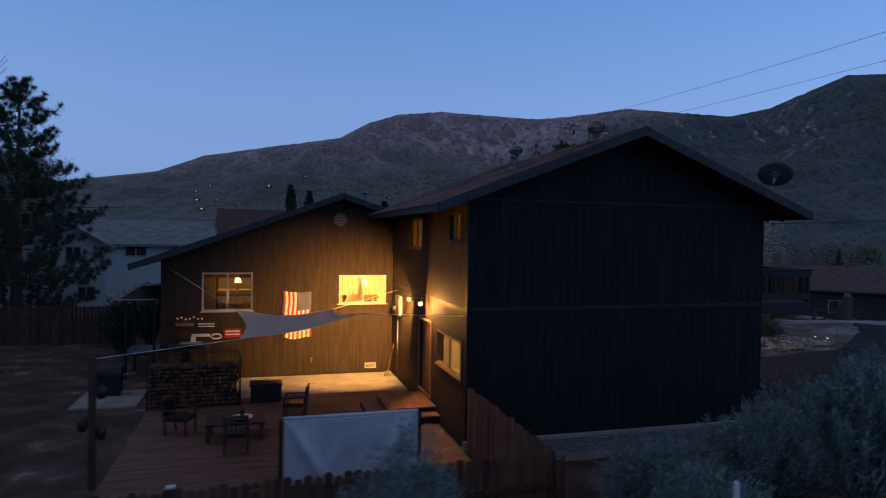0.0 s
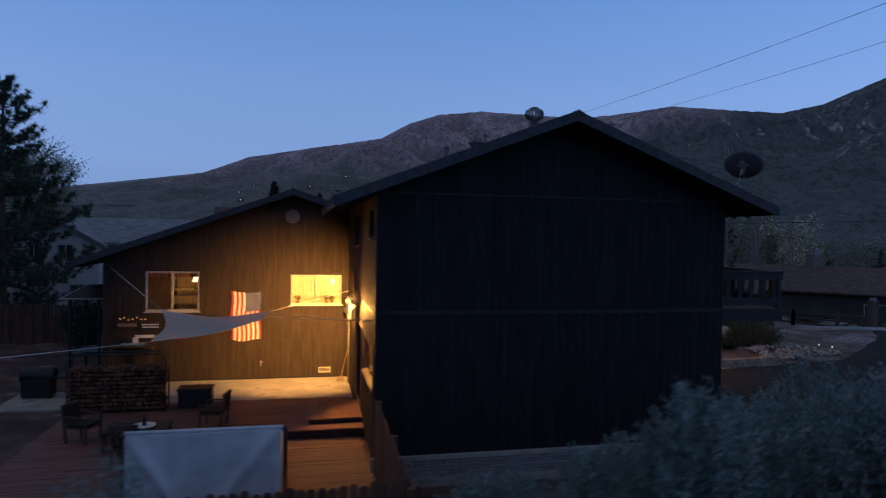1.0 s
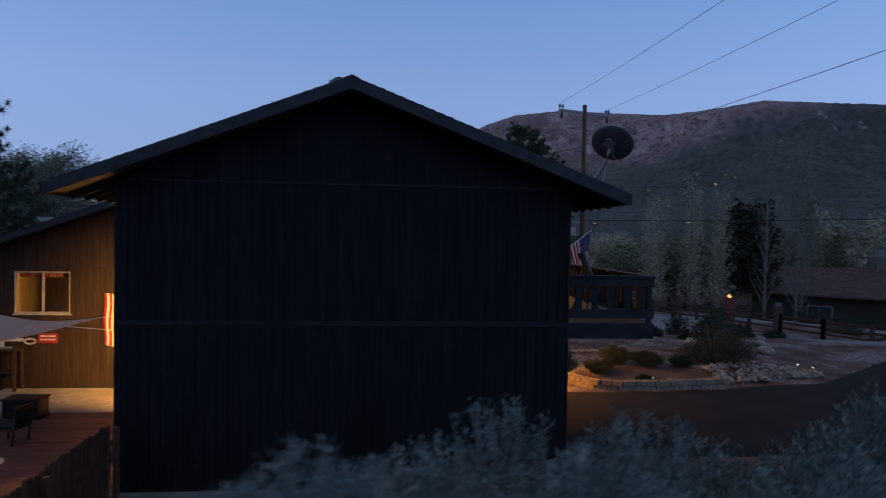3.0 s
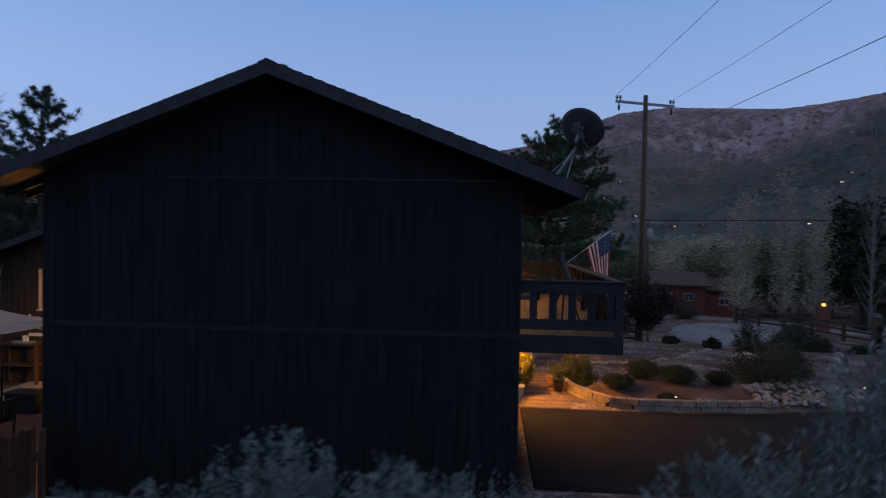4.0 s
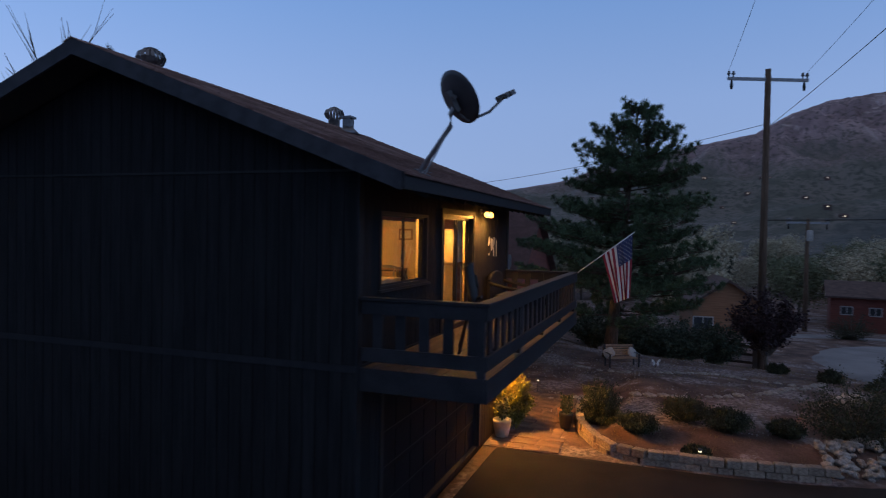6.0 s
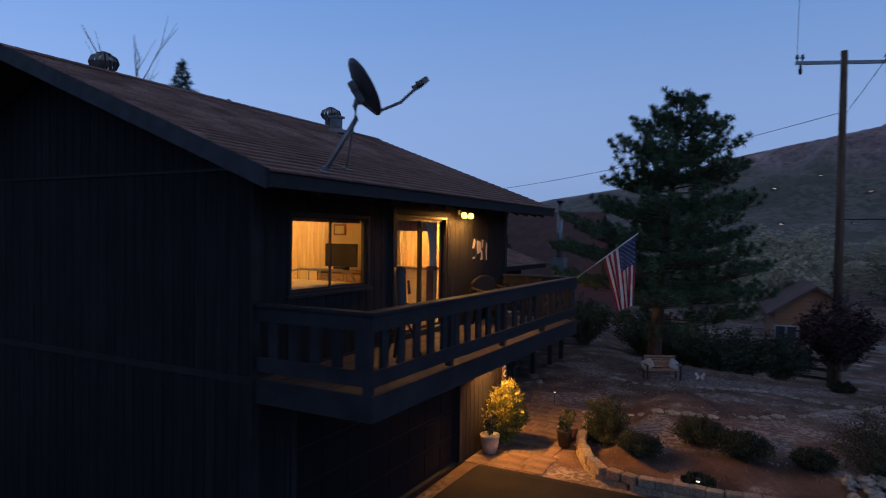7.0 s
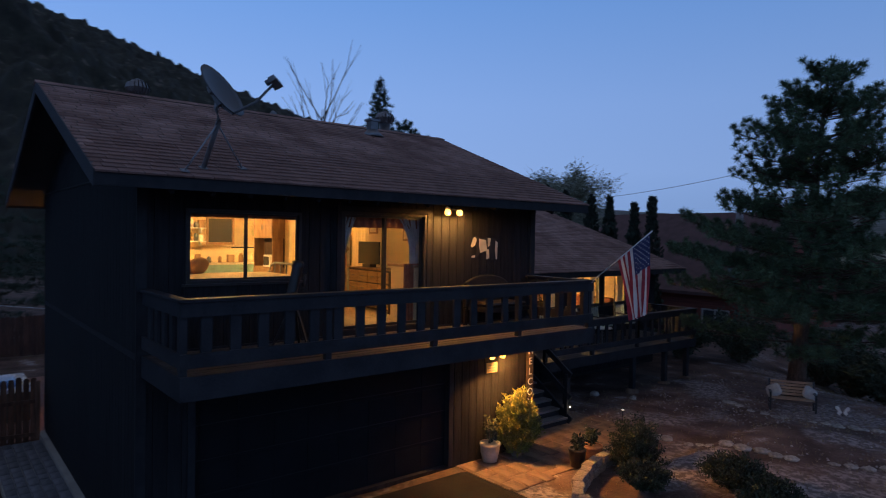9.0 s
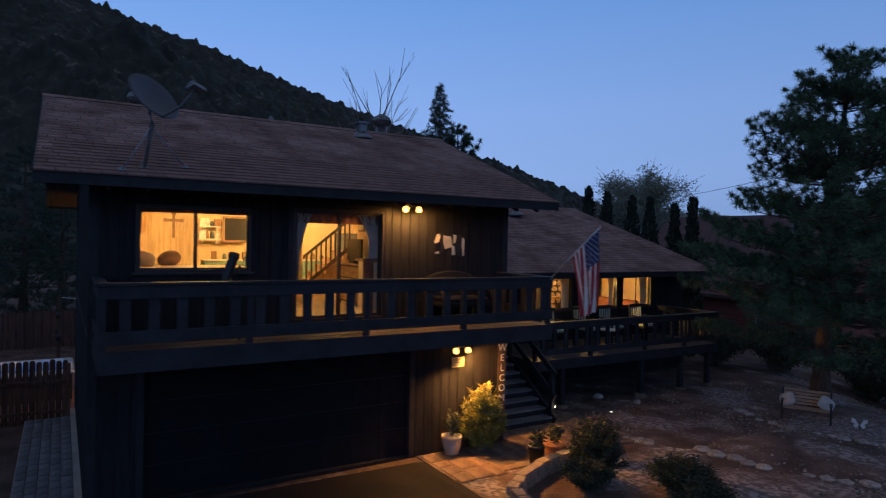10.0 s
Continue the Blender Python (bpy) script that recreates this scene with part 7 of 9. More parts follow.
def base_cabinet(y0, y1):
    t = thing("base_cabinet", (4.75, (y0 + y1) / 2, UF), "blue-green painted kitchen base cabinet", "cabinet", "kitchen base cabinets")
    boxpart("body", t, M["teal"], 4.45, 5.0, y0, y1, UF + 0.08, UF + 0.86)
    boxpart("plinth", t, M["black"], 4.45, 4.94, y0, y1, UF, UF + 0.08)
    n = 2
    for k in range(n):
        a, b = y0 + (y1 - y0) * k / n + 0.015, y0 + (y1 - y0) * (k + 1) / n - 0.015
        d = boxpart("door", t, M["teal"], 5.0, 5.02, a, b, UF + 0.11, UF + 0.64)
        boxpart("handle", d, M["steel"], 5.02, 5.04, (a + b) / 2 - 0.05, (a + b) / 2 + 0.05, UF + 0.58, UF + 0.595)
        d = boxpart("drawer", t, M["teal"], 5.0, 5.02, a, b, UF + 0.66, UF + 0.84)
        boxpart("handle", d, M["steel"], 5.02, 5.04, (a + b) / 2 - 0.05, (a + b) / 2 + 0.05, UF + 0.74, UF + 0.755)


for k in range(5):
    base_cabinet(16.5 + k * 0.8, 17.3 + k * 0.8)
wt = thing("worktop", (4.75, 18.5, UF + 0.86), "pale kitchen worktop along the far wall", "worktop")
boxpart("slab", wt, M["worktop"], 4.43, 5.04, 16.48, 20.52, UF + 0.862, UF + 0.90)
for z, y0, y1 in ((4.32, 16.42, 17.04), (4.68, 16.42, 17.04)):
    sh = thing("wall_shelf", (4.55, (y0 + y1) / 2, z), "white wall shelf with jars and boxes above the worktop", "shelf")
    boxpart("board", sh, M["white_paint"], 4.43, 4.68, y0, y1, z, z + 0.03)
    boxpart("bracket", sh, M["white_paint"], 4.43, 4.6, y0 + 0.1, y0 + 0.13, z - 0.12, z)
    boxpart("bracket", sh, M["white_paint"], 4.43, 4.6, y1 - 0.13, y1 - 0.1, z - 0.12, z)
r6 = random.Random(6)
for z, y0, y1, n in ((4.351, 16.45, 17.0, 4), (4.711, 16.45, 17.0, 4), (3.751, 16.7, 20.3, 12)):
    for k in range(n):
        y = y0 + (y1 - y0) * (k + 0.5) / n
        hgt, rad = r6.uniform(0.12, 0.26), r6.uniform(0.045, 0.085)
        bm = bmesh.new()
        if k % 3 == 0:
            block(bm, 4.5, 4.5 + rad * 2, y - rad * 1.1, y + rad * 1.1, z, z + hgt)
            j = thing("kitchen_box", (4.55, y, z), "small box on the kitchen shelf", "box", "kitchen boxes")
            part("box", bm, r6.choice((M["wood_mid"], M["white_paint"], M["brown_cloth"])), j)
        else:
            lathe(bm, ((rad, 0), (rad, hgt * 0.75), (rad * 0.6, hgt * 0.85), (rad * 0.62, hgt)), 12, (4.57, y, z))
            j = thing("kitchen_jar", (4.57, y, z), "round kitchen jar standing in a row", "jar", "kitchen jars")
            part("jar", bm, r6.choice((M["white_paint"], M["wood_mid"], M["grey_plastic"], M["cream_cloth"])), j)
# half wall with cap, stair rail, dresser, screen
hw = thing("half_wall", (11.7, 18.5, UF), "cream half wall with a dark wooden cap", "half wall")
boxpart("panel", hw, M["room_paint"], 11.5, 12.3, 18.42, 18.54, UF, UF + 1.12)
boxpart("cap", hw, M["wood_mid"], 11.45, 12.32, 18.36, 18.6, UF + 1.12, UF + 1.17)
rail = thing("stair_rail", (6.7, 19.4, UF), "dark wooden stair rail with square balusters", "stair rail")
A, B = Vector((6.60, 18.75, UF + 0.0)), Vector((6.75, 20.25, UF + 1.25))
for h, w in ((0.12, 0.1), (0.95, 0.07)):
    bm = bmesh.new()
    beam(bm, A + Vector((0, 0, h)), B + Vector((0, 0, h)), 0.06, w)
    part("rail_bar", bm, M["wood_dark"], rail)
for k in range(11):
    p = A.lerp(B, (k + 0.5) / 11)
    boxpart("baluster", rail, M["wood_dark"], p.x - 0.02, p.x + 0.02, p.y - 0.02, p.y + 0.02, p.z + 0.12, p.z + 0.94)
boxpart("newel_post", rail, M["wood_dark"], A.x - 0.05, A.x + 0.05, A.y - 0.05, A.y + 0.05, UF, UF + 1.12)
boxpart("partition", hw, M["room_paint"], 6.9, 9.0, 17.94, 18.04, UF, UC - 0.01, "cream partition wall beside the stair")
for k in range(5):
    boxpart("wall_plank", hw, M["pine_panel"], 8.06 + k * 0.19, 8.24 + k * 0.19, 17.915, 17.938, UF + 0.02, UC - 0.02)
# cupboard added for a dim recess; its dark niche back paints the shade
larder = thing("recess_cupboard", (7.1, 17.7, UF), "tall brown cupboard with a niche, added for a dim kitchen recess", "cupboard")
boxpart("carcass", larder, M["wood_mid"], 6.5, 7.62, 17.62, 17.935, UF, UF + 0.9)
boxpart("top_box", larder, M["wood_mid"], 6.5, 7.62, 17.62, 17.935, UF + 1.62, UF + 2.15)
boxpart("dim_back_board", larder, M["wood_dark"], 6.5, 7.62, 17.89, 17.935, UF + 0.902, UF + 1.618)
for a in (6.5, 7.58):
    boxpart("side_board", larder, M["wood_mid"], a, a + 0.04, 17.62, 17.888, UF + 0.902, UF + 1.618)
for k in range(2):
    for z0, z1 in ((0.06, 0.86), (1.66, 2.12)):
        d = boxpart("door", larder, M["wood_mid"], 6.52 + k * 0.55, 7.05 + k * 0.55, 17.60, 17.618, UF + z0, UF + z1)
        boxpart("handle", d, M["steel"], 7.0 + k * 0.08, 7.015 + k * 0.08, 17.585, 17.6, UF + (z0 + z1) / 2 - 0.06, UF + (z0 + z1) / 2 + 0.06)
oven = thing("microwave_oven", (7.2, 17.75, UF + 0.902), "small pale microwave oven in the cupboard niche", "microwave")
boxpart("body", oven, M["white_paint"], 6.98, 7.46, 17.66, 17.88, UF + 0.905, UF + 1.2, soft=0.01)
boxpart("window", oven, M["black"], 7.02, 7.32, 17.648, 17.659, UF + 0.95, UF + 1.16)
for k in range(6):
    p = A.lerp(B, (k + 0.5) / 6)
    boxpart("step", rail, M["wood_mid"], p.x - 0.95, p.x - 0.04, p.y - 0.125, p.y + 0.125, UF, p.z + 0.08)
dr = thing("dresser", (9.75, 19.2, UF), "wooden dresser with rows of honey-coloured drawers", "dresser")
boxpart("carcass", dr, M["wood_dark"], 8.95, 10.65, 18.98, 19.45, UF + 0.06, UF + 0.95)
boxpart("top", dr, M["wood_mid"], 8.92, 10.68, 18.94, 19.47, UF + 0.95, UF + 0.98)
for r in range(3):
    for c in range(4):
        d = boxpart("drawer", dr, M["drawer_wood"], 8.99 + c * 0.41, 9.37 + c * 0.41, 18.955, 18.98, UF + 0.1 + r * 0.28, UF + 0.35 + r * 0.28)
        boxpart("handle", d, M["steel"], 9.14 + c * 0.41, 9.22 + c * 0.41, 18.935, 18.955, UF + 0.22 + r * 0.28, UF + 0.24 + r * 0.28)
for x in (9.0, 10.6):
    for y in (19.02, 19.4):
        boxpart("foot", dr, M["wood_dark"], x - 0.03, x + 0.03, y - 0.03, y + 0.03, UF, UF + 0.06)
tv = thing("television", (9.45, 19.2, UF + 0.98), "dark flat television on the dresser", "television")
boxpart("screen", tv, M["black"], 9.02, 9.9, 19.18, 19.22, UF + 1.06, UF + 1.58)
boxpart("stand", tv, M["black"], 9.3, 9.62, 19.12, 19.3, UF + 0.982, UF + 1.06)
boxpart("partition", hw, M["room_paint"], 8.9, 10.84, 19.50, 19.6, UF, UC - 0.01, "cream partition wall behind the dresser")
# day bed
bed_t = thing("day_bed", (11.2, 15.3, UF), "metal day bed with curved end rails and a pale quilt", "bed")
M["quilt"] = surface("pale_quilt", (0.52, 0.42, 0.28), (0.66, 0.55, 0.38), 7, 0.9, 0.3, 40)
boxpart("mattress", bed_t, M["quilt"], 10.5, 12.0, 14.0, 16.2, UF + 0.66, UF + 1.0, soft=0.05)
boxpart("base", bed_t, M["wood_dark"], 10.5, 12.0, 14.05, 16.15, UF + 0.3, UF + 0.66)
for y in (13.98, 16.25):
    bm = bmesh.new()
    tube(bm, ((10.5, y, UF), (10.5, y, UF + 1.0), (10.6, y, UF + 1.14), (10.8, y, UF + 1.18), (11.7, y, UF + 1.18), (11.9, y, UF + 1.14), (12.0, y, UF + 1.0), (12.0, y, UF)), 0.025, 10)
    part("end_rail", bm, M["steel"], bed_t)
    for k in range(5):
        bm = bmesh.new()
        tube(bm, ((10.75 + k * 0.25, y, UF + 0.5), (10.75 + k * 0.25, y, UF + 1.18)), 0.012, 8)
        part("spindle", bm, M["steel"], bed_t)
M["orange_cloth"] = plain("tan_cushion", (0.30, 0.19, 0.11), 0.9)
for k, (x, y, m) in enumerate(((10.75, 14.25, "orange_cloth"), (11.15, 14.3, "cream_cloth"), (10.75, 14.8, "orange_cloth"))):
    bm = bmesh.new()
    bmesh.ops.create_uvsphere(bm, u_segments=14, v_segments=10, radius=1, matrix=Matrix.Translation((x, y, UF + 1.13)) @ Euler((0.5, 0, k)).to_matrix().to_4x4() @ Matrix.Diagonal((0.24, 0.1, 0.18, 1)))
    for f in bm.faces:
        f.smooth = True
    c = thing("cushion", (x, y, UF + 1.0), "plump cushion leaning on the day bed", "cushion", "cushions")
    part("cover", bm, M[m], c)
cross = thing("wall_cross", (4.25, 15.78, 4.35), "dark carved wooden cross on the pine wall", "cross")
bm = bmesh.new()
block(bm, 4.225, 4.25, 15.75, 15.82, 4.35, 5.03)
part("upright", bm, M["wood_mid"], cross)
for y0, y1 in ((15.57, 15.748), (15.822, 16.0)):
    boxpart("arm", cross, M["wood_mid"], 4.225, 4.25, y0, y1, 4.82, 4.90)
for y, z in ((15.785, 5.05), (15.57, 4.86), (16.0, 4.86)):
    bm = bmesh.new()
    tube(bm, ((4.222, y, z), (4.256, y, z)), 0.06, 10)
    part("finial", bm, M["wood_mid"], cross)
hatch = thing("kitchen_hatch", (4.45, 17.47, 4.27), "dark framed kitchen window above the worktop", "window")
boxpart("pane", hatch, M["black"], 4.432, 4.445, 17.17, 17.83, 4.31, 4.97)
for y0, y1, z0, z1 in ((17.11, 17.168, 4.25, 5.03), (17.832, 17.89, 4.25, 5.03), (17.17, 17.83, 4.972, 5.03), (17.17, 17.83, 4.25, 4.308)):
    boxpart("frame", hatch, M["wood_mid"], 4.43, 4.475, y0, y1, z0, z1)
# fridge, pictures
fr_t = thing("refrigerator", (4.8, 21.0, UF), "grey refrigerator in the kitchen corner", "refrigerator")
boxpart("body", fr_t, M["grey_plastic"], 4.45, 5.15, 20.6, 21.28, UF, UF + 1.75, soft=0.015)
boxpart("door", fr_t, M["grey_plastic"], 5.155, 5.19, 20.62, 21.26, UF + 0.62, UF + 1.72)
boxpart("door", fr_t, M["grey_plastic"], 5.155, 5.19, 20.62, 21.26, UF + 0.06, UF + 0.60)
for x, z in ((9.2, 4.75), (10.6, 4.6)):
    pc = thing("picture", (x, 19.48, z), "small framed picture on the partition", "picture", "framed pictures")
    boxpart("mount", pc, M["wood_mid"], x - 0.17, x + 0.17, 19.47, 19.497, z - 0.13, z + 0.13)
    boxpart("sheet", pc, M["cream_cloth"], x - 0.13, x + 0.13, 19.464, 19.47, z - 0.09, z + 0.09)

# ---- living room in the wing: stone fireplace ----
fp = thing("fireplace", (5.0, 30.0, 1.38), "fieldstone fireplace with a timber mantel", "fireplace")
boxpart("chimney_breast", fp, M["sheathing"], 4.4, 5.3, 28.6, 31.4, 1.38, 3.49)
rs = random.Random(8)
for j in range(9):
    y = 28.62
    while y < 31.3:
        w = rs.uniform(0.2, 0.38)
        if not (29.4 < y + w / 2 < 30.6 and j < 3):
            bm = bmesh.new()
            z = 1.42 + j * 0.228
            ring_f = []
            n = 7
            f0 = [bm.verts.new((5.34, y + w / 2 + (w / 2 - 0.02) * math.cos(k * math.tau / n) * rs.uniform(0.85, 1.0), z + 0.11 + 0.105 * math.sin(k * math.tau / n) * rs.uniform(0.85, 1.0))) for k in range(n)]
            b0 = [bm.verts.new((5.29, v.co.y * 1.0, v.co.z)) for v in f0]
            bm.faces.new(f0)
            for k in range(n):
                bm.faces.new((f0[k], b0[k], b0[(k + 1) % n], f0[(k + 1) % n]))
            part("stone", bm, M["block_stone"], fp)
        y += w
boxpart("mantel", fp, M["wood_mid"], 5.32, 5.55, 28.9, 31.1, 2.3, 2.4)
boxpart("firebox", fp, M["black"], 5.305, 5.335, 29.4, 30.6, 1.4, 2.05)
sofa = thing("sofa", (6.9, 30.4, 1.5), "brown sofa in the living room", "sofa")
boxpart("seat", sofa, M["brown_cloth"], 5.9, 7.9, 29.9, 30.8, 1.62, 1.98, soft=0.05)
boxpart("backrest", sofa, M["brown_cloth"], 5.9, 7.9, 30.75, 31.05, 1.62, 2.4, soft=0.05)
for x in (5.75, 7.9):
    boxpart("arm", sofa, M["brown_cloth"], x, x + 0.18, 29.9, 31.0, 1.55, 2.2, soft=0.04)

# ---- rear rooms ----
def hang_y(name, y, x0, x1, z0, z1, material, label, folds):
    t = thing(name, ((x0 + x1) / 2, y, z0), label, "curtain")
    bm = bmesh.new()
    cols = folds * 4
    top = [bm.verts.new((x0 + (x1 - x0) * i / cols, y + 0.02 * math.sin(i * math.pi / 2), z1)) for i in range(cols + 1)]
    bot = [bm.verts.new((x0 + (x1 - x0) * i / cols, y + 0.03 * math.sin(i * math.pi / 2), z0)) for i in range(cols + 1)]
    for i in range(cols):
        bm.faces.new((top[i], top[i + 1], bot[i + 1], bot[i])).smooth = True
    part("cloth", bm, material, t)


hang_y("cafe_curtain", 22.68, 2.04, 2.88, 2.3, 3.02, M["cream_cloth"], "short cream curtain in the bright rear window", 9)
hang_y("cafe_curtain", 22.68, 2.92, 3.75, 2.3, 3.02, M["cream_cloth"], "short cream curtain in the bright rear window", 9)
hang_y("curtain", 22.64, -2.68, -1.0, 2.95, 3.18, M["brown_cloth"], "dark blind above the dim rear window", 14)
ledge = thing("window_ledge", (2.9, 22.72, 1.9), "ledge inside the bright window with plants", "ledge")
boxpart("board", ledge, M["white_paint"], 1.98, 3.78, 22.6, 22.9, 1.93, 1.96)
for k, x in enumerate((2.25, 3.25, 3.45)):
    leafy("house_plant", (x, 22.75, 2.1), 0.3, 0.24, 700 + k, M["gold_leaf"], "small potted plant on the window ledge", "plant", 12, 10, 0.06, group="window plants")
    bm = bmesh.new()
    lathe(bm, ((0.05, 0), (0.07, 0.13)), 12, (x, 22.75, 1.962))
    pt = thing("small_pot", (x, 22.75, 1.962), "small clay pot on the window ledge", "pot", "window pots")
    part("pot", bm, M["brown_cloth"], pt)
bunk = thing("cupboard", (-1.2, 25.6, 0.9), "tall shelf unit with pale boards lit by a lamp", "cupboard")
for z in (1.1, 1.75, 2.25, 2.85):
    boxpart("shelf", bunk, M["pine_panel"], -2.35, -0.65, 25.3, 25.9, z, z + 0.28 if z in (1.75, 2.85) else z + 0.04)
for x in (-2.4, -0.65):
    boxpart("side", bunk, M["wood_dark"], x, x + 0.05, 25.3, 25.9, 0.9, 3.2)
tl = thing("table_lamp", (-1.6, 25.1, 2.29), "small lit lamp with a cream shade", "table lamp")
bm = bmesh.new()
lathe(bm, ((0.07, 0), (0.02, 0.05), (0.02, 0.3)), 12, (-1.6, 25.45, 2.295))
part("base", bm, M["wood_dark"], tl)
bm = bmesh.new()
lathe(bm, ((0.13, 0.28), (0.08, 0.46)), 16, (-1.6, 25.45, 2.295))
part("shade", bm, M["shade_glow"], tl)
# curtain and glow behind the lower west window
for y0, y1, z0, z1, lab in ((13.8, 16.1, 0.95, 2.0, "thin amber curtain behind the lower window"), (17.85, 19.5, 4.3, 5.15, "thin cream blind in the small upper window"), (14.42, 15.23, 4.45, 5.15, "thin cream blind in the narrow upper window")):
    cw = thing("window_blind", (4.2, (y0 + y1) / 2, z0), lab, "blind")
    bm = bmesh.new()
    cols = 24
    lo = [bm.verts.new((4.215 + 0.008 * math.sin(i * 1.4), y0 + (y1 - y0) * i / cols, z0)) for i in range(cols + 1)]
    hi = [bm.verts.new((4.215 + 0.006 * math.sin(i * 1.4), y0 + (y1 - y0) * i / cols, z1)) for i in range(cols + 1)]
    for i in range(cols):
        bm.faces.new((lo[i], lo[i + 1], hi[i + 1], hi[i])).smooth = True
    part("cloth", bm, M["sheer"], cw)
lamp("utility_room_light", (5.0, 15.0, 1.6), 45, WARM, 0.1)

# ---- patio things ----
M["cover_vinyl"] = surface("pale_grey_vinyl", (0.52, 0.53, 0.56), (0.66, 0.67, 0.70), 2.5, 0.5, 0.1, 30)
M["tub_shell"] = plain("white_acrylic", (0.70, 0.71, 0.73), 0.25)
M["tub_side"] = surface("brown_tub_panel", (0.06, 0.04, 0.03), (0.10, 0.065, 0.045), 4, 0.6, 0.2)
tub = thing("hot_tub", (0.8, 12.2, -0.55), "white hot tub with brown side panels and blue-lit water", "hot tub")
TX0, TX1, TY0, TY1, TZ = -0.2, 2.1, 11.0, 13.4, 0.34
for box in ((TX0 + 0.08, TX1 - 0.08, TY0 + 0.06, TY0 + 0.1), (TX0 + 0.08, TX1 - 0.08, TY1 - 0.1, TY1 - 0.06), (TX0 + 0.06, TX0 + 0.1, TY0 + 0.1, TY1 - 0.1), (TX1 - 0.1, TX1 - 0.06, TY0 + 0.1, TY1 - 0.1)):
    boxpart("side_panel", tub, M["tub_side"], *box, -0.54, TZ - 0.08)
bm = bmesh.new()
outer = [(TX0, TY0), (TX1, TY0), (TX1, TY1), (TX0, TY1)]
def loop(inset, z): return [bm.verts.new((min(max(x, TX0 + inset), TX1 - inset), min(max(y, TY0 + inset), TY1 - inset), z)) for x, y in outer]
ls = [loop(0.02, TZ - 0.1), loop(0.0, TZ - 0.06), loop(0.03, TZ), loop(0.24, TZ + 0.01), loop(0.29, TZ - 0.03), loop(0.36, TZ - 0.7)]
for a, b in zip(ls, ls[1:]):
    for k in range(4):
        bm.faces.new((a[k], a[(k + 1) % 4], b[(k + 1) % 4], b[k]))
bm.faces.new(ls[-1])
part("shell", bm, M["tub_shell"], tub, "white acrylic shell", soft=0.012)
M["water"] = glazing("tub_water", (0.55, 0.8, 1.0))
bm = bmesh.new()
block(bm, TX0 + 0.3, TX1 - 0.3, TY0 + 0.3, TY1 - 0.3, TZ - 0.14, TZ - 0.13)
w_ob = part("water", bm, M["water"], tub, "clear water lit blue from below")
w_ob.visible_shadow = False
bm = bmesh.new()
lathe(bm, ((0.06, 0), (0.06, 0.02)), 14, (1.4, 12.9, TZ - 0.66))
part("tub_lamp", bm, glow("blue_tub_lamp", (0.15, 0.45, 1.0), 12), tub, "blue underwater lamp")
lamp("tub_light", (1.1, 12.3, TZ - 0.5), 5, (0.12, 0.42, 1.0), 0.1)
for x in (1.6, 1.8):
    boxpart("control", tub, M["black"], x - 0.07, x + 0.07, 13.22, 13.3, TZ + 0.008, TZ + 0.02)
cover = thing("tub_cover", (0.9, 10.6, 0.0), "pale grey vinyl tub cover standing upright, creased", "tub cover")
bm = bmesh.new()
n, m2 = 52, 28
front_g = []
for j in range(m2 + 1):
    z = 0.04 + 1.15 * j / m2
    row = []
    for i in range(n + 1):
        u = i / n
        x = -0.31 + 2.44 * u
        crease = 0.075 * math.exp(-((u - 0.02 - 0.30 * (1 - j / m2)) * 20) ** 2) + 0.07 * math.exp(-((u - 0.60 - 0.36 * j / m2) * 20) ** 2) + 0.03 * math.exp(-((u - 0.28 - 0.1 * j / m2) * 26) ** 2) + 0.010 * math.sin(u * 7 + j * 0.12) + 0.004 * math.sin(u * 23 - j * 0.3)
        row.append(bm.verts.new((x, 10.57 - crease, z)))
    front_g.append(row)
for j in range(m2):
    for i in range(n):
        bm.faces.new((front_g[j][i], front_g[j][i + 1], front_g[j + 1][i + 1], front_g[j + 1][i])).smooth = True
part("cloth", bm, M["cover_vinyl"], cover)
bm = bmesh.new()
block(bm, -0.31, 2.13, 10.585, 10.73, 0.04, 1.2)
part("panel", bm, M["cover_vinyl"], cover)
for x, q in ((-0.37, 0.02), (2.19, -0.02)):
    bm = bmesh.new()
    tube(bm, ((x, 10.66, -0.54), (x, 10.66, 1.17), (x + q, 10.66, 1.23)), 0.03, 8)
    part("lifter_arm", bm, M["black"], cover, "black lifter arm")
bm = bmesh.new()
tube(bm, ((-0.33, 10.66, 1.23), (2.15, 10.66, 1.23)), 0.035, 8)
part("lifter_bar", bm, M["cover_vinyl"], cover)

PZ = -0.55
for x, y, rz in ((-2.65, 16.2, 1.2), (-1.25, 14.55, 3.14), (0.2, 16.95, -1.75)):
    lounge_chair((x, y, PZ), rz, M["wood_dark"], M["black"], "dark slatted armchair round the low patio table", "patio chairs")
pt_t = thing("fire_table", (-1.3, 15.6, PZ), "low dark table with a bowl on it", "table")
boxpart("tabletop", pt_t, M["black"], -2.0, -0.6, 15.15, 16.05, PZ + 0.40, PZ + 0.45, soft=0.006)
for x, y in ((-1.92, 15.23), (-0.68, 15.23), (-1.92, 15.97), (-0.68, 15.97)):
    boxpart("leg", pt_t, M["wood_dark"], x - 0.05, x + 0.05, y - 0.05, y + 0.05, PZ, PZ + 0.4)
bowl = thing("bowl", (-1.15, 15.55, PZ + 0.45), "pale dish with a small bottle on the table", "bowl")
bm = bmesh.new()
lathe(bm, ((0.1, 0.0), (0.24, 0.03), (0.26, 0.06), (0.22, 0.05)), 20, (-1.15, 15.55, PZ + 0.452))
part("dish", bm, M["white_paint"], bowl)
bm = bmesh.new()
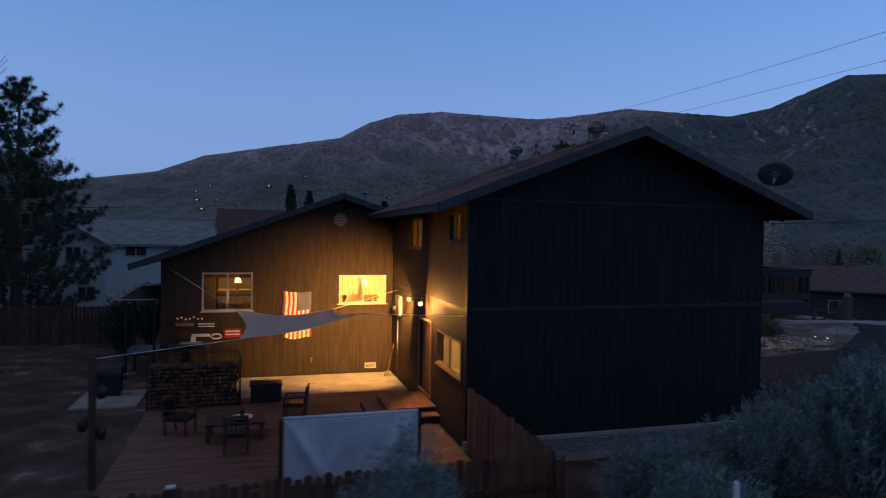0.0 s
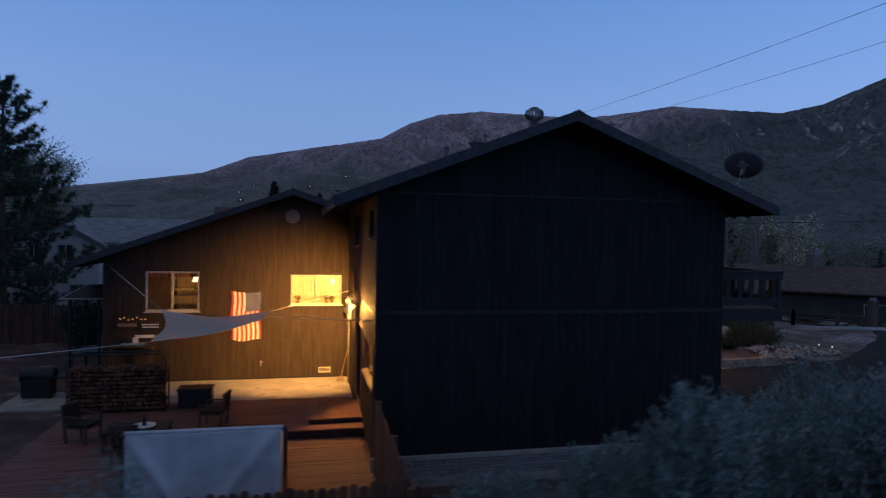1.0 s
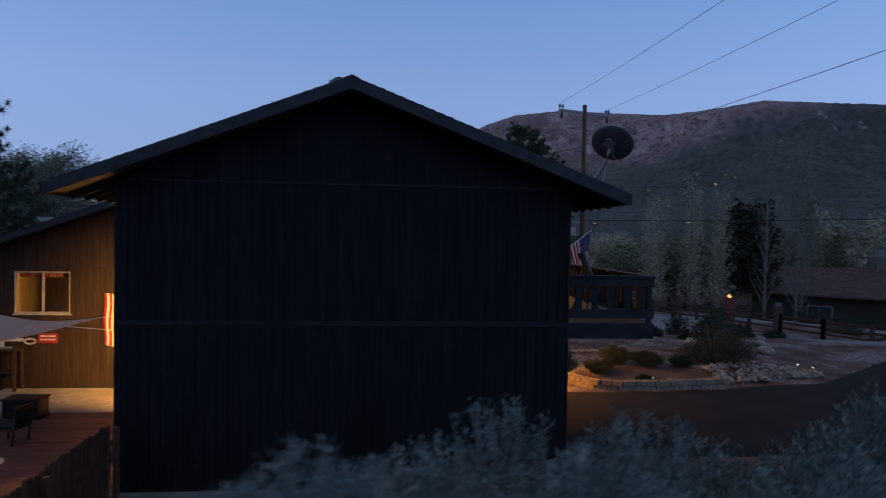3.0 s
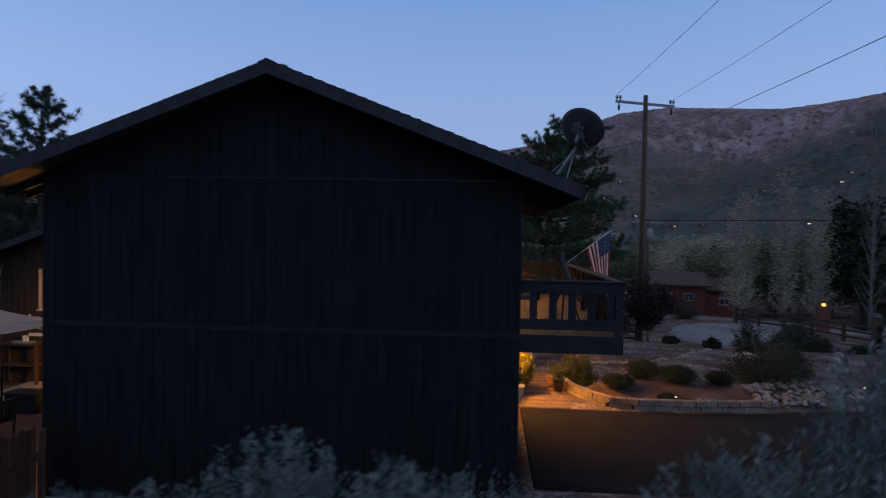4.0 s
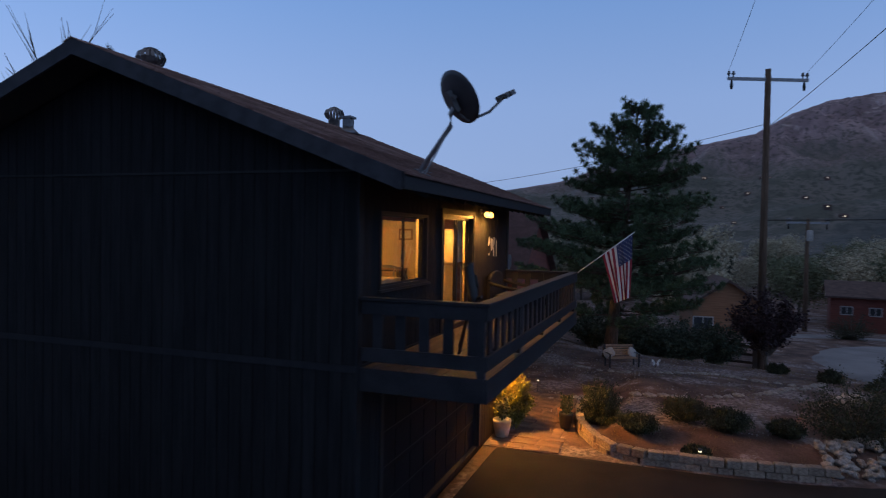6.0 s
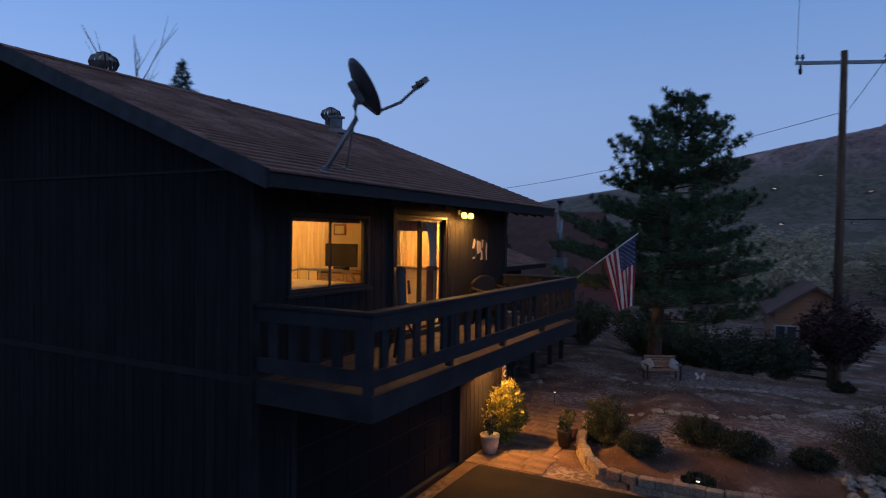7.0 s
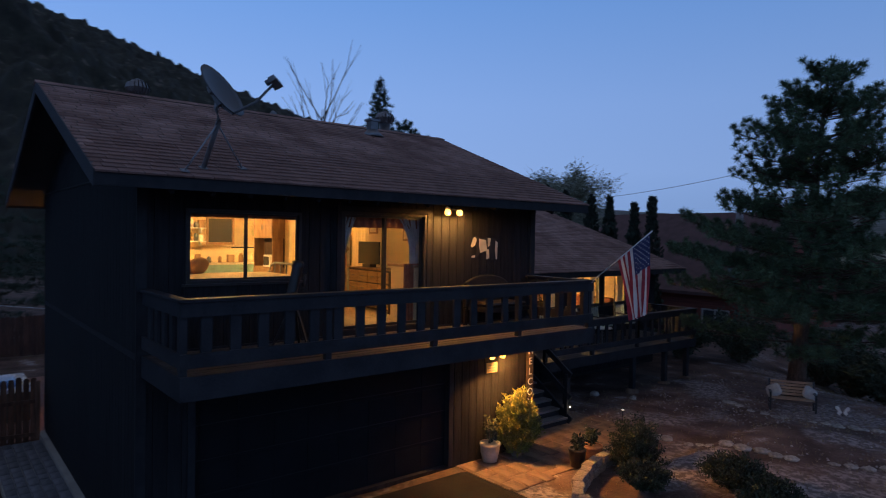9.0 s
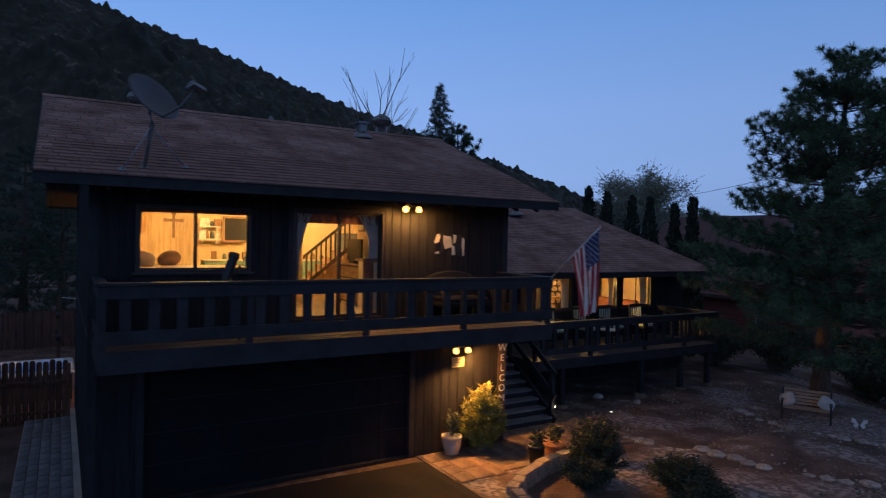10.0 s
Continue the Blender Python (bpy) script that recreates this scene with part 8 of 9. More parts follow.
lathe(bm, ((0.05, 0.05), (0.05, 0.2), (0.02, 0.26), (0.02, 0.32)), 12, (-1.15, 15.55, PZ + 0.452))
part("bottle", bm, M["black"], bowl)
box_t = thing("storage_box", (-0.55, 19.0, PZ), "black storage box beside the woodpile", "box")
boxpart("body", box_t, M["black"], -1.0, -0.1, 18.75, 19.3, PZ, PZ + 0.5, soft=0.01)
boxpart("lid", box_t, M["black"], -1.03, -0.07, 18.72, 19.33, PZ + 0.502, PZ + 0.56, soft=0.01)
# woodpile in a tube rack
rack = thing("firewood_rack", (-2.6, 18.8, PZ), "tube steel rack full of split firewood", "firewood rack")
RX0, RX1, RY0, RY1, RT = -3.82, -1.3, 18.6, 19.05, 0.74
for y in (RY0, RY1):
    bm = bmesh.new()
    tube(bm, ((RX0, y, PZ), (RX0, y, RT + 0.12), (RX0 + 0.1, y, RT + 0.28), (RX0 + 0.3, y, RT + 0.33), (RX1 - 0.3, y, RT + 0.33), (RX1 - 0.1, y, RT + 0.28), (RX1, y, RT + 0.12), (RX1, y, PZ)), 0.022, 8)
    part("hoop", bm, M["black"], rack)
for x in (RX0, RX1):
    boxpart("base_bar", rack, M["black"], x - 0.02, x + 0.02, RY0, RY1, PZ + 0.04, PZ + 0.08)
M["logs"] = surface("split_firewood", (0.045, 0.019, 0.011), (0.19, 0.085, 0.048), 6, 0.9, 0.5, 30, rnd=0.45)
rl = random.Random(9)
z = PZ + 0.14
while z < RT - 0.02:
    x = RX0 + 0.08
    while x < RX1 - 0.08:
        rad = rl.uniform(0.05, 0.082)
        bm = bmesh.new()
        n = rl.choice((3, 4, 4, 5, 6))
        ph = rl.uniform(0, 6)
        yo = rl.uniform(-0.05, 0.02)
        f0 = [bm.verts.new((x + rad * math.cos(ph + k * math.tau / n), RY0 - 0.04 + yo, z + rad * 0.9 * math.sin(ph + k * math.tau / n))) for k in range(n)]
        b0 = [bm.verts.new((v.co.x, RY1 + 0.05, v.co.z)) for v in f0]
        bm.faces.new(f0)
        bm.faces.new(b0[::-1])
        for k in range(n):
            bm.faces.new((f0[k], b0[k], b0[(k + 1) % n], f0[(k + 1) % n]))
        part("log", bm, M["logs"], rack)
        x += rad * 1.75
    z += 0.118

# shade sail, its ropes and post
SA, SB, SC, SD = Vector((-1.5, 18.9, 2.28)), Vector((1.6, 20.0, 2.1)), Vector((1.69, 15.05, 2.54)), Vector((-1.24, 16.45, 1.76))
sail = thing("shade_sail", (0.2, 17.6, 1.7), "beige shade sail stretched over the patio", "shade sail")
bm = bmesh.new()
n = 18
g = []
for j in range(n + 1):
    v = j / n
    row = []
    for i in range(n + 1):
        u = i / n
        pinch = 0.16
        uu = u + pinch * math.sin(math.pi * v) * (0.5 - u)
        vv = v + pinch * math.sin(math.pi * u) * (0.5 - v)
        row.append(bm.verts.new(SA.lerp(SB, uu).lerp(SD.lerp(SC, uu), vv) - Vector((0, 0, 0.30 * math.sin(math.pi * uu) * (0.4 + 0.6 * math.sin(math.pi * vv))))))
    g.append(row)
for j in range(n):
    for i in range(n):
        bm.faces.new((g[j][i], g[j][i + 1], g[j + 1][i + 1], g[j + 1][i])).smooth = True
part("cloth", bm, M["sail"], sail)
for a, b in ((SA, (-3.9, 22.36, 3.4)), (SB, (3.98, 21.2, 2.6)), (SC, (3.98, 13.6, 2.62)), (SD, (-3.93, 12.97, 2.0))):
    bm = bmesh.new()
    tube(bm, (a, b), 0.008, 6)
    part("rope", bm, M["white_paint"], sail)
post = thing("sail_post", (-3.93, 12.97, -0.65), "dark timber post holding the shade sail, with lanterns", "post")
boxpart("shaft", post, M["wood_dark"], -3.99, -3.87, 12.91, 13.03, -0.65, 2.05)
for z, s in ((1.42, 1), (0.78, -1), (0.6, 1)):
    bm = bmesh.new()
    lathe(bm, ((0.07, -0.2), (0.1, -0.1), (0.09, 0.0), (0.02, 0.05)), 10, (-3.93 + s * 0.17, 12.95, z))
    lan = part("lantern", bm, M["black"], post)
    bm = bmesh.new()
    tube(bm, ((-3.93, 12.97, z + 0.08), (-3.93 + s * 0.17, 12.95, z + 0.06)), 0.01, 6)
    part("arm", bm, M["black"], post)
bol = thing("short_post", (-2.28, 11.35, -0.6), "short timber post with a pale cap", "post")
boxpart("shaft", bol, M["wood_dark"], -2.34, -2.22, 11.29, 11.41, -0.6, -0.1)
boxpart("cap", bol, M["white_paint"], -2.36, -2.20, 11.27, 11.43, -0.1, -0.07)
# gas grill on its pad
bm = bmesh.new()
block(bm, -6.0, -4.2, 19.3, 21.3, -0.75, -0.56)
structure("grill_pad", bm, M["concrete"], "small pale concrete pad beside the patio", "pavement")
gr = thing("gas_grill", (-5.3, 20.8, -0.56), "black covered gas grill on a concrete pad", "grill")
boxpart("cart", gr, M["black"], -5.7, -4.9, 20.55, 21.05, -0.5, 0.0, soft=0.01)
bm = bmesh.new()
tube(bm, ((-5.75, 20.8, 0.08), (-4.85, 20.8, 0.08)), 0.24, 16)
part("lid", bm, M["black"], gr, soft=0.01)
boxpart("side_shelf", gr, M["dark_metal"], -4.85, -4.5, 20.6, 21.0, 0.02, 0.06)
for x in (-5.65, -4.95):
    boxpart("leg", gr, M["black"], x - 0.03, x + 0.03, 20.6, 20.66, -0.56, -0.5)

shel = thing("grill_shelter", (-4.75, 23.9, -0.6), "small dark canopy with a pale rim beside the wing", "canopy")
for x in (-5.2, -4.3):
    for y in (23.1, 24.7):
        boxpart("post", shel, M["black"], x - 0.04, x + 0.04, y - 0.04, y + 0.04, -0.6, 2.18)
bm = bmesh.new()
hexa(bm, ((-5.45, 22.85, 2.18), (-4.12, 22.85, 2.18), (-4.12, 24.95, 2.18), (-5.45, 24.95, 2.18)), ((-4.75, 23.5, 2.62), (-4.14, 23.5, 2.62), (-4.14, 24.3, 2.62), (-4.75, 24.3, 2.62)))
part("canopy", bm, M["black"], shel)
for a, b in (((-5.46, 22.84, 2.19), (-4.12, 22.84, 2.19)), ((-5.46, 22.84, 2.19), (-4.75, 23.5, 2.63)), ((-4.75, 23.49, 2.63), (-4.14, 23.49, 2.63))):
    bm = bmesh.new()
    tube(bm, (a, b), 0.022, 6)
    part("rim", bm, M["white_frame"], shel, "pale canopy rim")
boxpart("shelf", shel, M["black"], -5.25, -4.25, 23.1, 24.7, 0.25, 0.32)
for k, (x, y, w, h) in enumerate(((-6.3, 28.0, 1.9, 2.7), (-5.6, 30.5, 2.0, 2.8))):
    leafy("yard_bush", (x, y, ground_z(x, y)), w, h, 720 + k, M["needles_dark"], "dark evergreen bush behind the wing corner", "shrub", 90, 90, 0.09, group="yard bushes", spread=1.0)
# things on the wing wall
def wall_board(name, u0, u1, z0, z1, material, label, bars_m=None, d=0.03):
    t = thing(name, on_wing((u0 + u1) / 2, z0, 0.02), label, "sign")
    part("board", one(on_wing, u0, u1, z0, z1, 0.018, 0.018 + d), material, t)
    if bars_m:
        for k in range(2):
            zc = z0 + (z1 - z0) * (0.3 + 0.35 * k)
            part("line", one(on_wing, u0 + 0.06, u1 - 0.06, zc, zc + (z1 - z0) * 0.16, 0.018 + d, 0.021 + d), bars_m, t)
    return t


wall_board("wall_sign", -2.85, -2.2, 1.2, 1.44, M["black"], "black sign with pale lettering on the wing wall", M["white_paint"])
wall_board("wall_sign", -3.0, -2.4, 0.93, 1.03, M["white_paint"], "narrow pale sign on the wing wall")
wall_board("wall_sign", -1.95, -1.37, 0.87, 1.18, M["flag_red"], "faded red painted sign on the wing wall", M["white_paint"])
hs = thing("wall_ring", on_wing(-2.2, 0.9, 0.03), "pale oval ornament on the wing wall", "ornament")
bm = bmesh.new()
tube(bm, [on_wing(-2.2 + 0.17 * math.cos(k * math.tau / 16), 0.93 + 0.08 * math.sin(k * math.tau / 16), 0.04) for k in range(17)], 0.03, 8)
part("ring", bm, M["white_paint"], hs)
sh = thing("trinket_shelf", on_wing(-3.2, 1.4, 0.1), "wooden shelf with small tinted hanging things on the wing wall", "shelf")
part("board", one(on_wing, -3.5, -2.95, 1.33, 1.42, 0.018, 0.2), M["wood_mid"], sh)
for k in range(7):
    u = -3.45 + k * 0.13
    bm = bmesh.new()
    bmesh.ops.create_uvsphere(bm, u_segments=8, v_segments=6, radius=0.028, matrix=Matrix.Translation(on_wing(u, 1.58 + 0.04 * math.sin(k * 2), 0.1)))
    # hanging trinkets, not lamps; a faint amber glow is added to them
    part("bulb", bm, glow("faint_amber_trinket", (1.0, 0.5, 0.2), 0.35) if k == 0 else bpy.data.materials["faint_amber_trinket"], sh)
pb = thing("potting_bench", (-3.0, 22.1, -0.57), "dark potting bench with small things on it", "bench")
boxpart("top", pb, M["wood_dark"], -3.7, -2.4, 21.9, 22.4, 0.68, 0.74)
for x in (-3.65, -2.45):
    for y in (21.95, 22.35):
        boxpart("leg", pb, M["wood_dark"], x - 0.04, x + 0.04, y - 0.04, y + 0.04, -0.57, 0.68)
boxpart("lower_shelf", pb, M["wood_dark"], -3.65, -2.45, 21.95, 22.35, 0.0, 0.04)
boxpart("tray", pb, M["teal"], -3.35, -2.65, 22.0, 22.2, 0.742, 0.80)
boxpart("can", pb, M["white_paint"], -3.0, -2.85, 22.05, 22.15, 0.80, 0.98)
hose = thing("hose_tap", on_wing(1.04, -0.05, 0.05), "small brass hose tap on the wing wall", "tap")
bm = bmesh.new()
tube(bm, (on_wing(1.04, 0.02, 0.0), on_wing(1.04, 0.0, 0.1), on_wing(1.04, -0.09, 0.13)), 0.02, 8)
tube(bm, (on_wing(0.99, 0.05, 0.07), on_wing(1.09, 0.05, 0.07)), 0.02, 8)
part("spout", bm, M["steel"], hose)
fv = thing("foundation_vent", on_wing(3.2, -0.38, 0.02), "white mesh foundation vent low on the wall", "vent")
bm = bmesh.new()
bars(bm, on_wing, 3.0, 3.42, -0.40, -0.20, 0.03, 0.016, 0.035)
part("vent_frame", bm, M["white_frame"], fv)
for k in range(4):
    part("slat", one(on_wing, 3.03, 3.39, -0.37 + k * 0.042, -0.355 + k * 0.042, 0.016, 0.03), M["white_frame"], fv)
# meter box, conduit and broom on the west wall
mb = thing("meter_box", (3.95, 21.2, 1.9), "grey electric meter box on the rear wall", "meter box")
part("cabinet", one(on_west, 20.6, 21.25, 1.72, 2.42, 0.017, 0.14), M["grey_plastic"], mb, soft=0.008)
bm = bmesh.new()
tube(bm, (on_west(21.15, 1.95, 0.14), on_west(21.15, 1.95, 0.24)), 0.09, 14)
part("meter", bm, M["steel"], mb)
bm = bmesh.new()
tube(bm, (on_west(21.1, -0.5, 0.06), on_west(21.1, 1.7, 0.06)), 0.03, 8)
part("conduit", bm, M["steel"], mb)
br = thing("broom", (3.9, 21.9, -0.57), "broom leaning in the corner of the patio", "broom")
bm = bmesh.new()
tube(bm, ((3.75, 21.75, -0.45), (4.1, 22.0, 0.95)), 0.013, 8)
part("handle", bm, M["wood_mid"], br)
bm = bmesh.new()
hexa(bm, ((3.6, 21.65, -0.57), (3.85, 21.65, -0.57), (3.85, 21.75, -0.57), (3.6, 21.75, -0.57)), ((3.7, 21.69, -0.4), (3.82, 21.69, -0.4), (3.82, 21.77, -0.4), (3.7, 21.77, -0.4)))
part("bristles", bm, M["dry_grass"], br)
# ---- front garden things ----
def flower_pot(x, y, z, r, h, material, label, seed, plant_h, plant_w, leafm):
    t = thing("plant_pot", (x, y, z), label, "plant pot")
    bm = bmesh.new()
    lathe(bm, ((r * 0.72, 0), (r * 0.95, h * 0.5), (r, h * 0.85), (r * 1.06, h * 0.87), (r * 1.06, h), (r * 0.9, h), (r * 0.88, h * 0.92)), 22)
    part("pot", bm, material, t, local=True)
    rr = random.Random(seed)
    heap = Heap()
    bm = bmesh.new()
    for _ in range(16):
        o = Vector((rr.uniform(-1, 1), rr.uniform(-1, 1), 0)) * plant_w / 2
        p0, p1 = Vector((x, y, z + h * 0.9)), Vector((x, y, z + h + plant_h * rr.uniform(0.5, 1))) + o
        tube(bm, (p0, p1), 0.006, 4, False)
        for _ in range(14):
            heap.leaf(p0.lerp(p1, rr.uniform(0.35, 1)) + rvec(rr) * 0.04, rvec(rr) * 0.10, 0.03, rr)
    tagged(part("stem", bm, M["twig"], t), kind="stuff")
    tagged(heap.make("foliage", leafm, t), kind="stuff")


M["terracotta"] = surface("terracotta", (0.30, 0.13, 0.07), (0.42, 0.20, 0.11), 5, 0.85, 0.2)
M["pale_pot"] = surface("pale_glazed_pot", (0.42, 0.36, 0.28), (0.54, 0.47, 0.38), 5, 0.6, 0.1)
flower_pot(12.85, 20.0, 0.03, 0.2, 0.38, M["pale_pot"], "pale glazed pot with a thin plant beside the garage", 51, 0.55, 0.35, M["leaf"])
flower_pot(14.05, 21.75, 0.03, 0.22, 0.3, M["terracotta"], "wide terracotta pot at the end of the block wall", 52, 0.4, 0.25, M["leaf"])
flower_pot(14.12, 21.2, 0.03, 0.17, 0.36, M["black"], "dark glazed pot at the end of the block wall", 53, 0.25, 0.25, M["leaf"])
M["bench_wood"] = surface("bleached_bench_wood", (0.30, 0.19, 0.12), (0.46, 0.31, 0.20), 3, 0.7, 0.2, 30, stretch=(0.6, 4, 4))
bench = thing("garden_bench", (14.85, 29.5, ground_z(14.8, 29.5)), "slatted wooden garden bench with pale cushions", "bench")
bz = ground_z(14.8, 29.5)
bench.rotation_euler, bench.scale = (0, 0, radians(28)), (0.80, 0.80, 0.80)
for k in range(4):
    boxpart("seat_slat", bench, M["bench_wood"], -0.65, 0.65, -0.25 + k * 0.12, -0.15 + k * 0.12, 0.42, 0.445, local=True)
for k in range(5):
    bm = bmesh.new()
    beam(bm, (-0.65, 0.27 + k * 0.025, 0.52 + k * 0.1), (0.65, 0.27 + k * 0.025, 0.52 + k * 0.1), 0.02, 0.075)
    part("back_slat", bm, M["bench_wood"], bench, local=True)
for s in (-1, 1):
    for y, h in ((-0.25, 0.62), (0.26, 0.98)):
        bm = bmesh.new()
        beam(bm, (s * 0.68, y, -0.03), (s * 0.68, y + (0.12 if y > 0 else 0), h), 0.06, 0.06)
        part("leg", bm, M["dark_metal"], bench, "dark iron end frame", local=True)
    boxpart("arm", bench, M["dark_metal"], s * 0.68 - 0.04, s * 0.68 + 0.04, -0.3, 0.32, 0.62, 0.65, local=True)
for s in (-1, 1):
    c = thing("cushion", Vector((14.85, 29.5, bz + 0.41)) + Matrix.Rotation(radians(28), 3, "Z") @ Vector((s * 0.42, 0.0, -0.02)), "pale square cushion on the garden bench", "cushion", "bench cushions")
    c.rotation_euler, c.scale = (radians(-22), radians(s * 32), radians(28 + s * 18)), (0.80, 0.80, 0.80)
    bm = bmesh.new()
    bmesh.ops.create_uvsphere(bm, u_segments=14, v_segments=10, radius=1, matrix=Matrix.Translation((0, 0.1, 0.2)) @ Matrix.Diagonal((0.25, 0.09, 0.22, 1)))
    for v in bm.verts:
        v.co.x = 0.25 * math.copysign(abs(v.co.x / 0.25) ** 0.5, v.co.x)
        v.co.z = 0.2 + 0.22 * math.copysign(abs((v.co.z - 0.2) / 0.22) ** 0.5, v.co.z - 0.2)
    for f in bm.faces:
        f.smooth = True
    part("cover", bm, M["voile"], c, local=True)
M["solar"] = glow("solar_lamp_lens", (1.0, 0.92, 0.75), 1.1)
for x, y in ((23.1, 21.0), (22.85, 21.4), (17.05, 19.7), (12.75, 24.7)):
    z = ground_z(x, y)
    t = thing("solar_light", (x, y, z), "small solar stake light glowing in the garden", "garden light", "solar stake lights")
    bm = bmesh.new()
    tube(bm, ((0, 0, -0.1), (0, 0, 0.3)), 0.012, 6)
    part("stake", bm, M["black"], t, local=True)
    bm = bmesh.new()
    lathe(bm, ((0.02, 0.32), (0.032, 0.325), (0.03, 0.36)), 10)
    part("lens", bm, M["solar"], t, local=True)
    bm = bmesh.new()
    lathe(bm, ((0.06, 0.361), (0.05, 0.385)), 10)
    part("cap", bm, M["black"], t, local=True)
    if x > 22:
        lamp("solar_glow", (x, y, z + 0.5), 0.5, (1, 0.85, 0.55), 0.03)
wheel = thing("wagon_wheel", (21.55, 23.8, 0.2), "iron wagon wheel half buried in the garden", "wheel")
bm = bmesh.new()
tube(bm, [Vector((21.55, 23.8, 0.55)) + Vector((0.6 * math.cos(k * math.tau / 24), 0.25 * math.cos(k * math.tau / 24), 0.62 * math.sin(k * math.tau / 24))) for k in range(25)], 0.03, 8)
part("rim", bm, M["wood_dark"], wheel)
for k in range(8):
    a = k * math.pi / 8
    o = Vector((0.6 * math.cos(a), 0.25 * math.cos(a), 0.62 * math.sin(a)))
    bm = bmesh.new()
    tube(bm, (Vector((21.55, 23.8, 0.55)) - o, Vector((21.55, 23.8, 0.55)) + o), 0.018, 6)
    part("spoke", bm, M["wood_dark"], wheel)
mk = thing("marker_stake", (3.9, 4.3, ground_z(3.9, 4.3)), "short white marker stake among the sagebrush", "stake")
bm = bmesh.new()
tube(bm, ((3.9, 4.3, ground_z(3.9, 4.3) - 0.1), (3.9, 4.3, 2.1), (3.9, 4.3, 2.12)), [0.03, 0.03, 0.02], 10)
part("shaft", bm, M["white_paint"], mk)
bf = thing("butterfly_stake", (16.0, 29.77, ground_z(16, 29.77)), "white butterfly ornament on a thin garden stake", "ornament")
bm = bmesh.new()
tube(bm, ((16.0, 29.77, ground_z(16, 29.77) - 0.1), (16.0, 29.77, 0.16)), 0.008, 6)
part("stake", bm, M["black"], bf)
for s in (-1, 1):
    bm = bmesh.new()
    w = [bm.verts.new((16.0 + s * u * 0.9, 29.77 + s * u * 0.42, 0.12 + v)) for u, v in ((0.01, 0.02), (0.09, 0.16), (0.16, 0.18), (0.17, 0.1), (0.1, 0.05), (0.13, -0.02), (0.07, -0.06))]
    bm.faces.new(w)
    r2 = bmesh.ops.extrude_face_region(bm, geom=list(bm.faces))
    bmesh.ops.translate(bm, verts=[v for v in r2["geom"] if isinstance(v, bmesh.types.BMVert)], vec=(0.003, -0.006, 0))
    part("wing", bm, M["white_paint"], bf)


# ---- poles and wires ----
def utility_pole(at, h, arm, half, z_arm, label):
    at = Vector(at)
    t = thing("utility_pole", at, label, "utility pole")
    bm = bmesh.new()
    tube(bm, (at - Vector((0, 0, 0.5)), at + Vector((0, 0, h))), [0.19, 0.12], 12)
    part("pole", bm, M["pole_wood"], t)
    d = Vector(arm).normalized()
    c = Vector((at.x, at.y, z_arm))
    bm = bmesh.new()
    beam(bm, c - d * half, c + d * half, 0.1, 0.13)
    part("crossarm", bm, M["mast_metal"], t, "grey weathered crossarm")
    for s in (-0.97, -0.86, 0.86, 0.97):
        p = c + d * half * s
        bm = bmesh.new()
        lathe(bm, ((0.03, 0.06), (0.03, 0.16), (0.075, 0.18), (0.075, 0.24), (0.05, 0.26), (0.05, 0.33)), 10, p)
        part("insulator", bm, M["grey_plastic"], t)
    for s in (-0.9, 0.9):
        p = c + d * half * s
        bm = bmesh.new()
        lathe(bm, ((0.05, -0.45), (0.07, -0.3), (0.04, -0.1), (0.02, 0.0)), 8, p)
        part("hanger", bm, M["black"], t)
    return t


utility_pole((20.25, 37.15, ground_z(20.25, 37.15)), 12.13 - ground_z(20.25, 37.15), (0.93, 0.36, 0), 1.8, 11.68, "tall wooden utility pole with a crossarm by the road")
utility_pole((25.6, 57.5, ground_z(25.6, 57.5)), 6.2 - ground_z(25.6, 57.5), (0.95, 0.3, 0), 1.5, 5.9, "distant pale utility pole with a transformer")
xf = thing("transformer", (25.7, 57.2, 5.0), "grey drum transformer on the distant pole", "transformer")
bm = bmesh.new()
lathe(bm, ((0.19, 0), (0.21, 0.05), (0.21, 0.7), (0.15, 0.78)), 14, (25.7, 57.2, 4.6))
part("drum", bm, M["voile"], xf)


def wire(a, b, sag, r, label="thin black overhead cable"):
    a, b = Vector(a), Vector(b)
    t = thing("overhead_cable", a, label, "cable", "overhead cables")
    bm = bmesh.new()
    tube(bm, [a.lerp(b, k / 24) - Vector((0, 0, sag * 4 * (k / 24) * (1 - k / 24))) for k in range(25)], r, 5)
    part("strand", bm, M["wire"], t)


AR = Vector((0.93, 0.36, 0)).normalized() * 1.75
pc = Vector((20.25, 37.15, 12.05))
for s in (-1, 1):
    wire(pc + AR * s, Vector((19.5, -30, 12.2)) + Vector((1.4, 0, 0)) * s, 0.9, 0.008)
wire((20.3, 37.15, 9.6), (21.6, -30, 10.2), 0.8, 0.010)
wire((20.1, 37.15, 9.7), (-2, 44, 7.2), 0.5, 0.012)
wire((20.3, 37.15, 5.5), (85, 34, 9.6), 0.9, 0.022)
wire((-45, 52, 6.6), (-9, 47, 6.2), 0.4, 0.02)


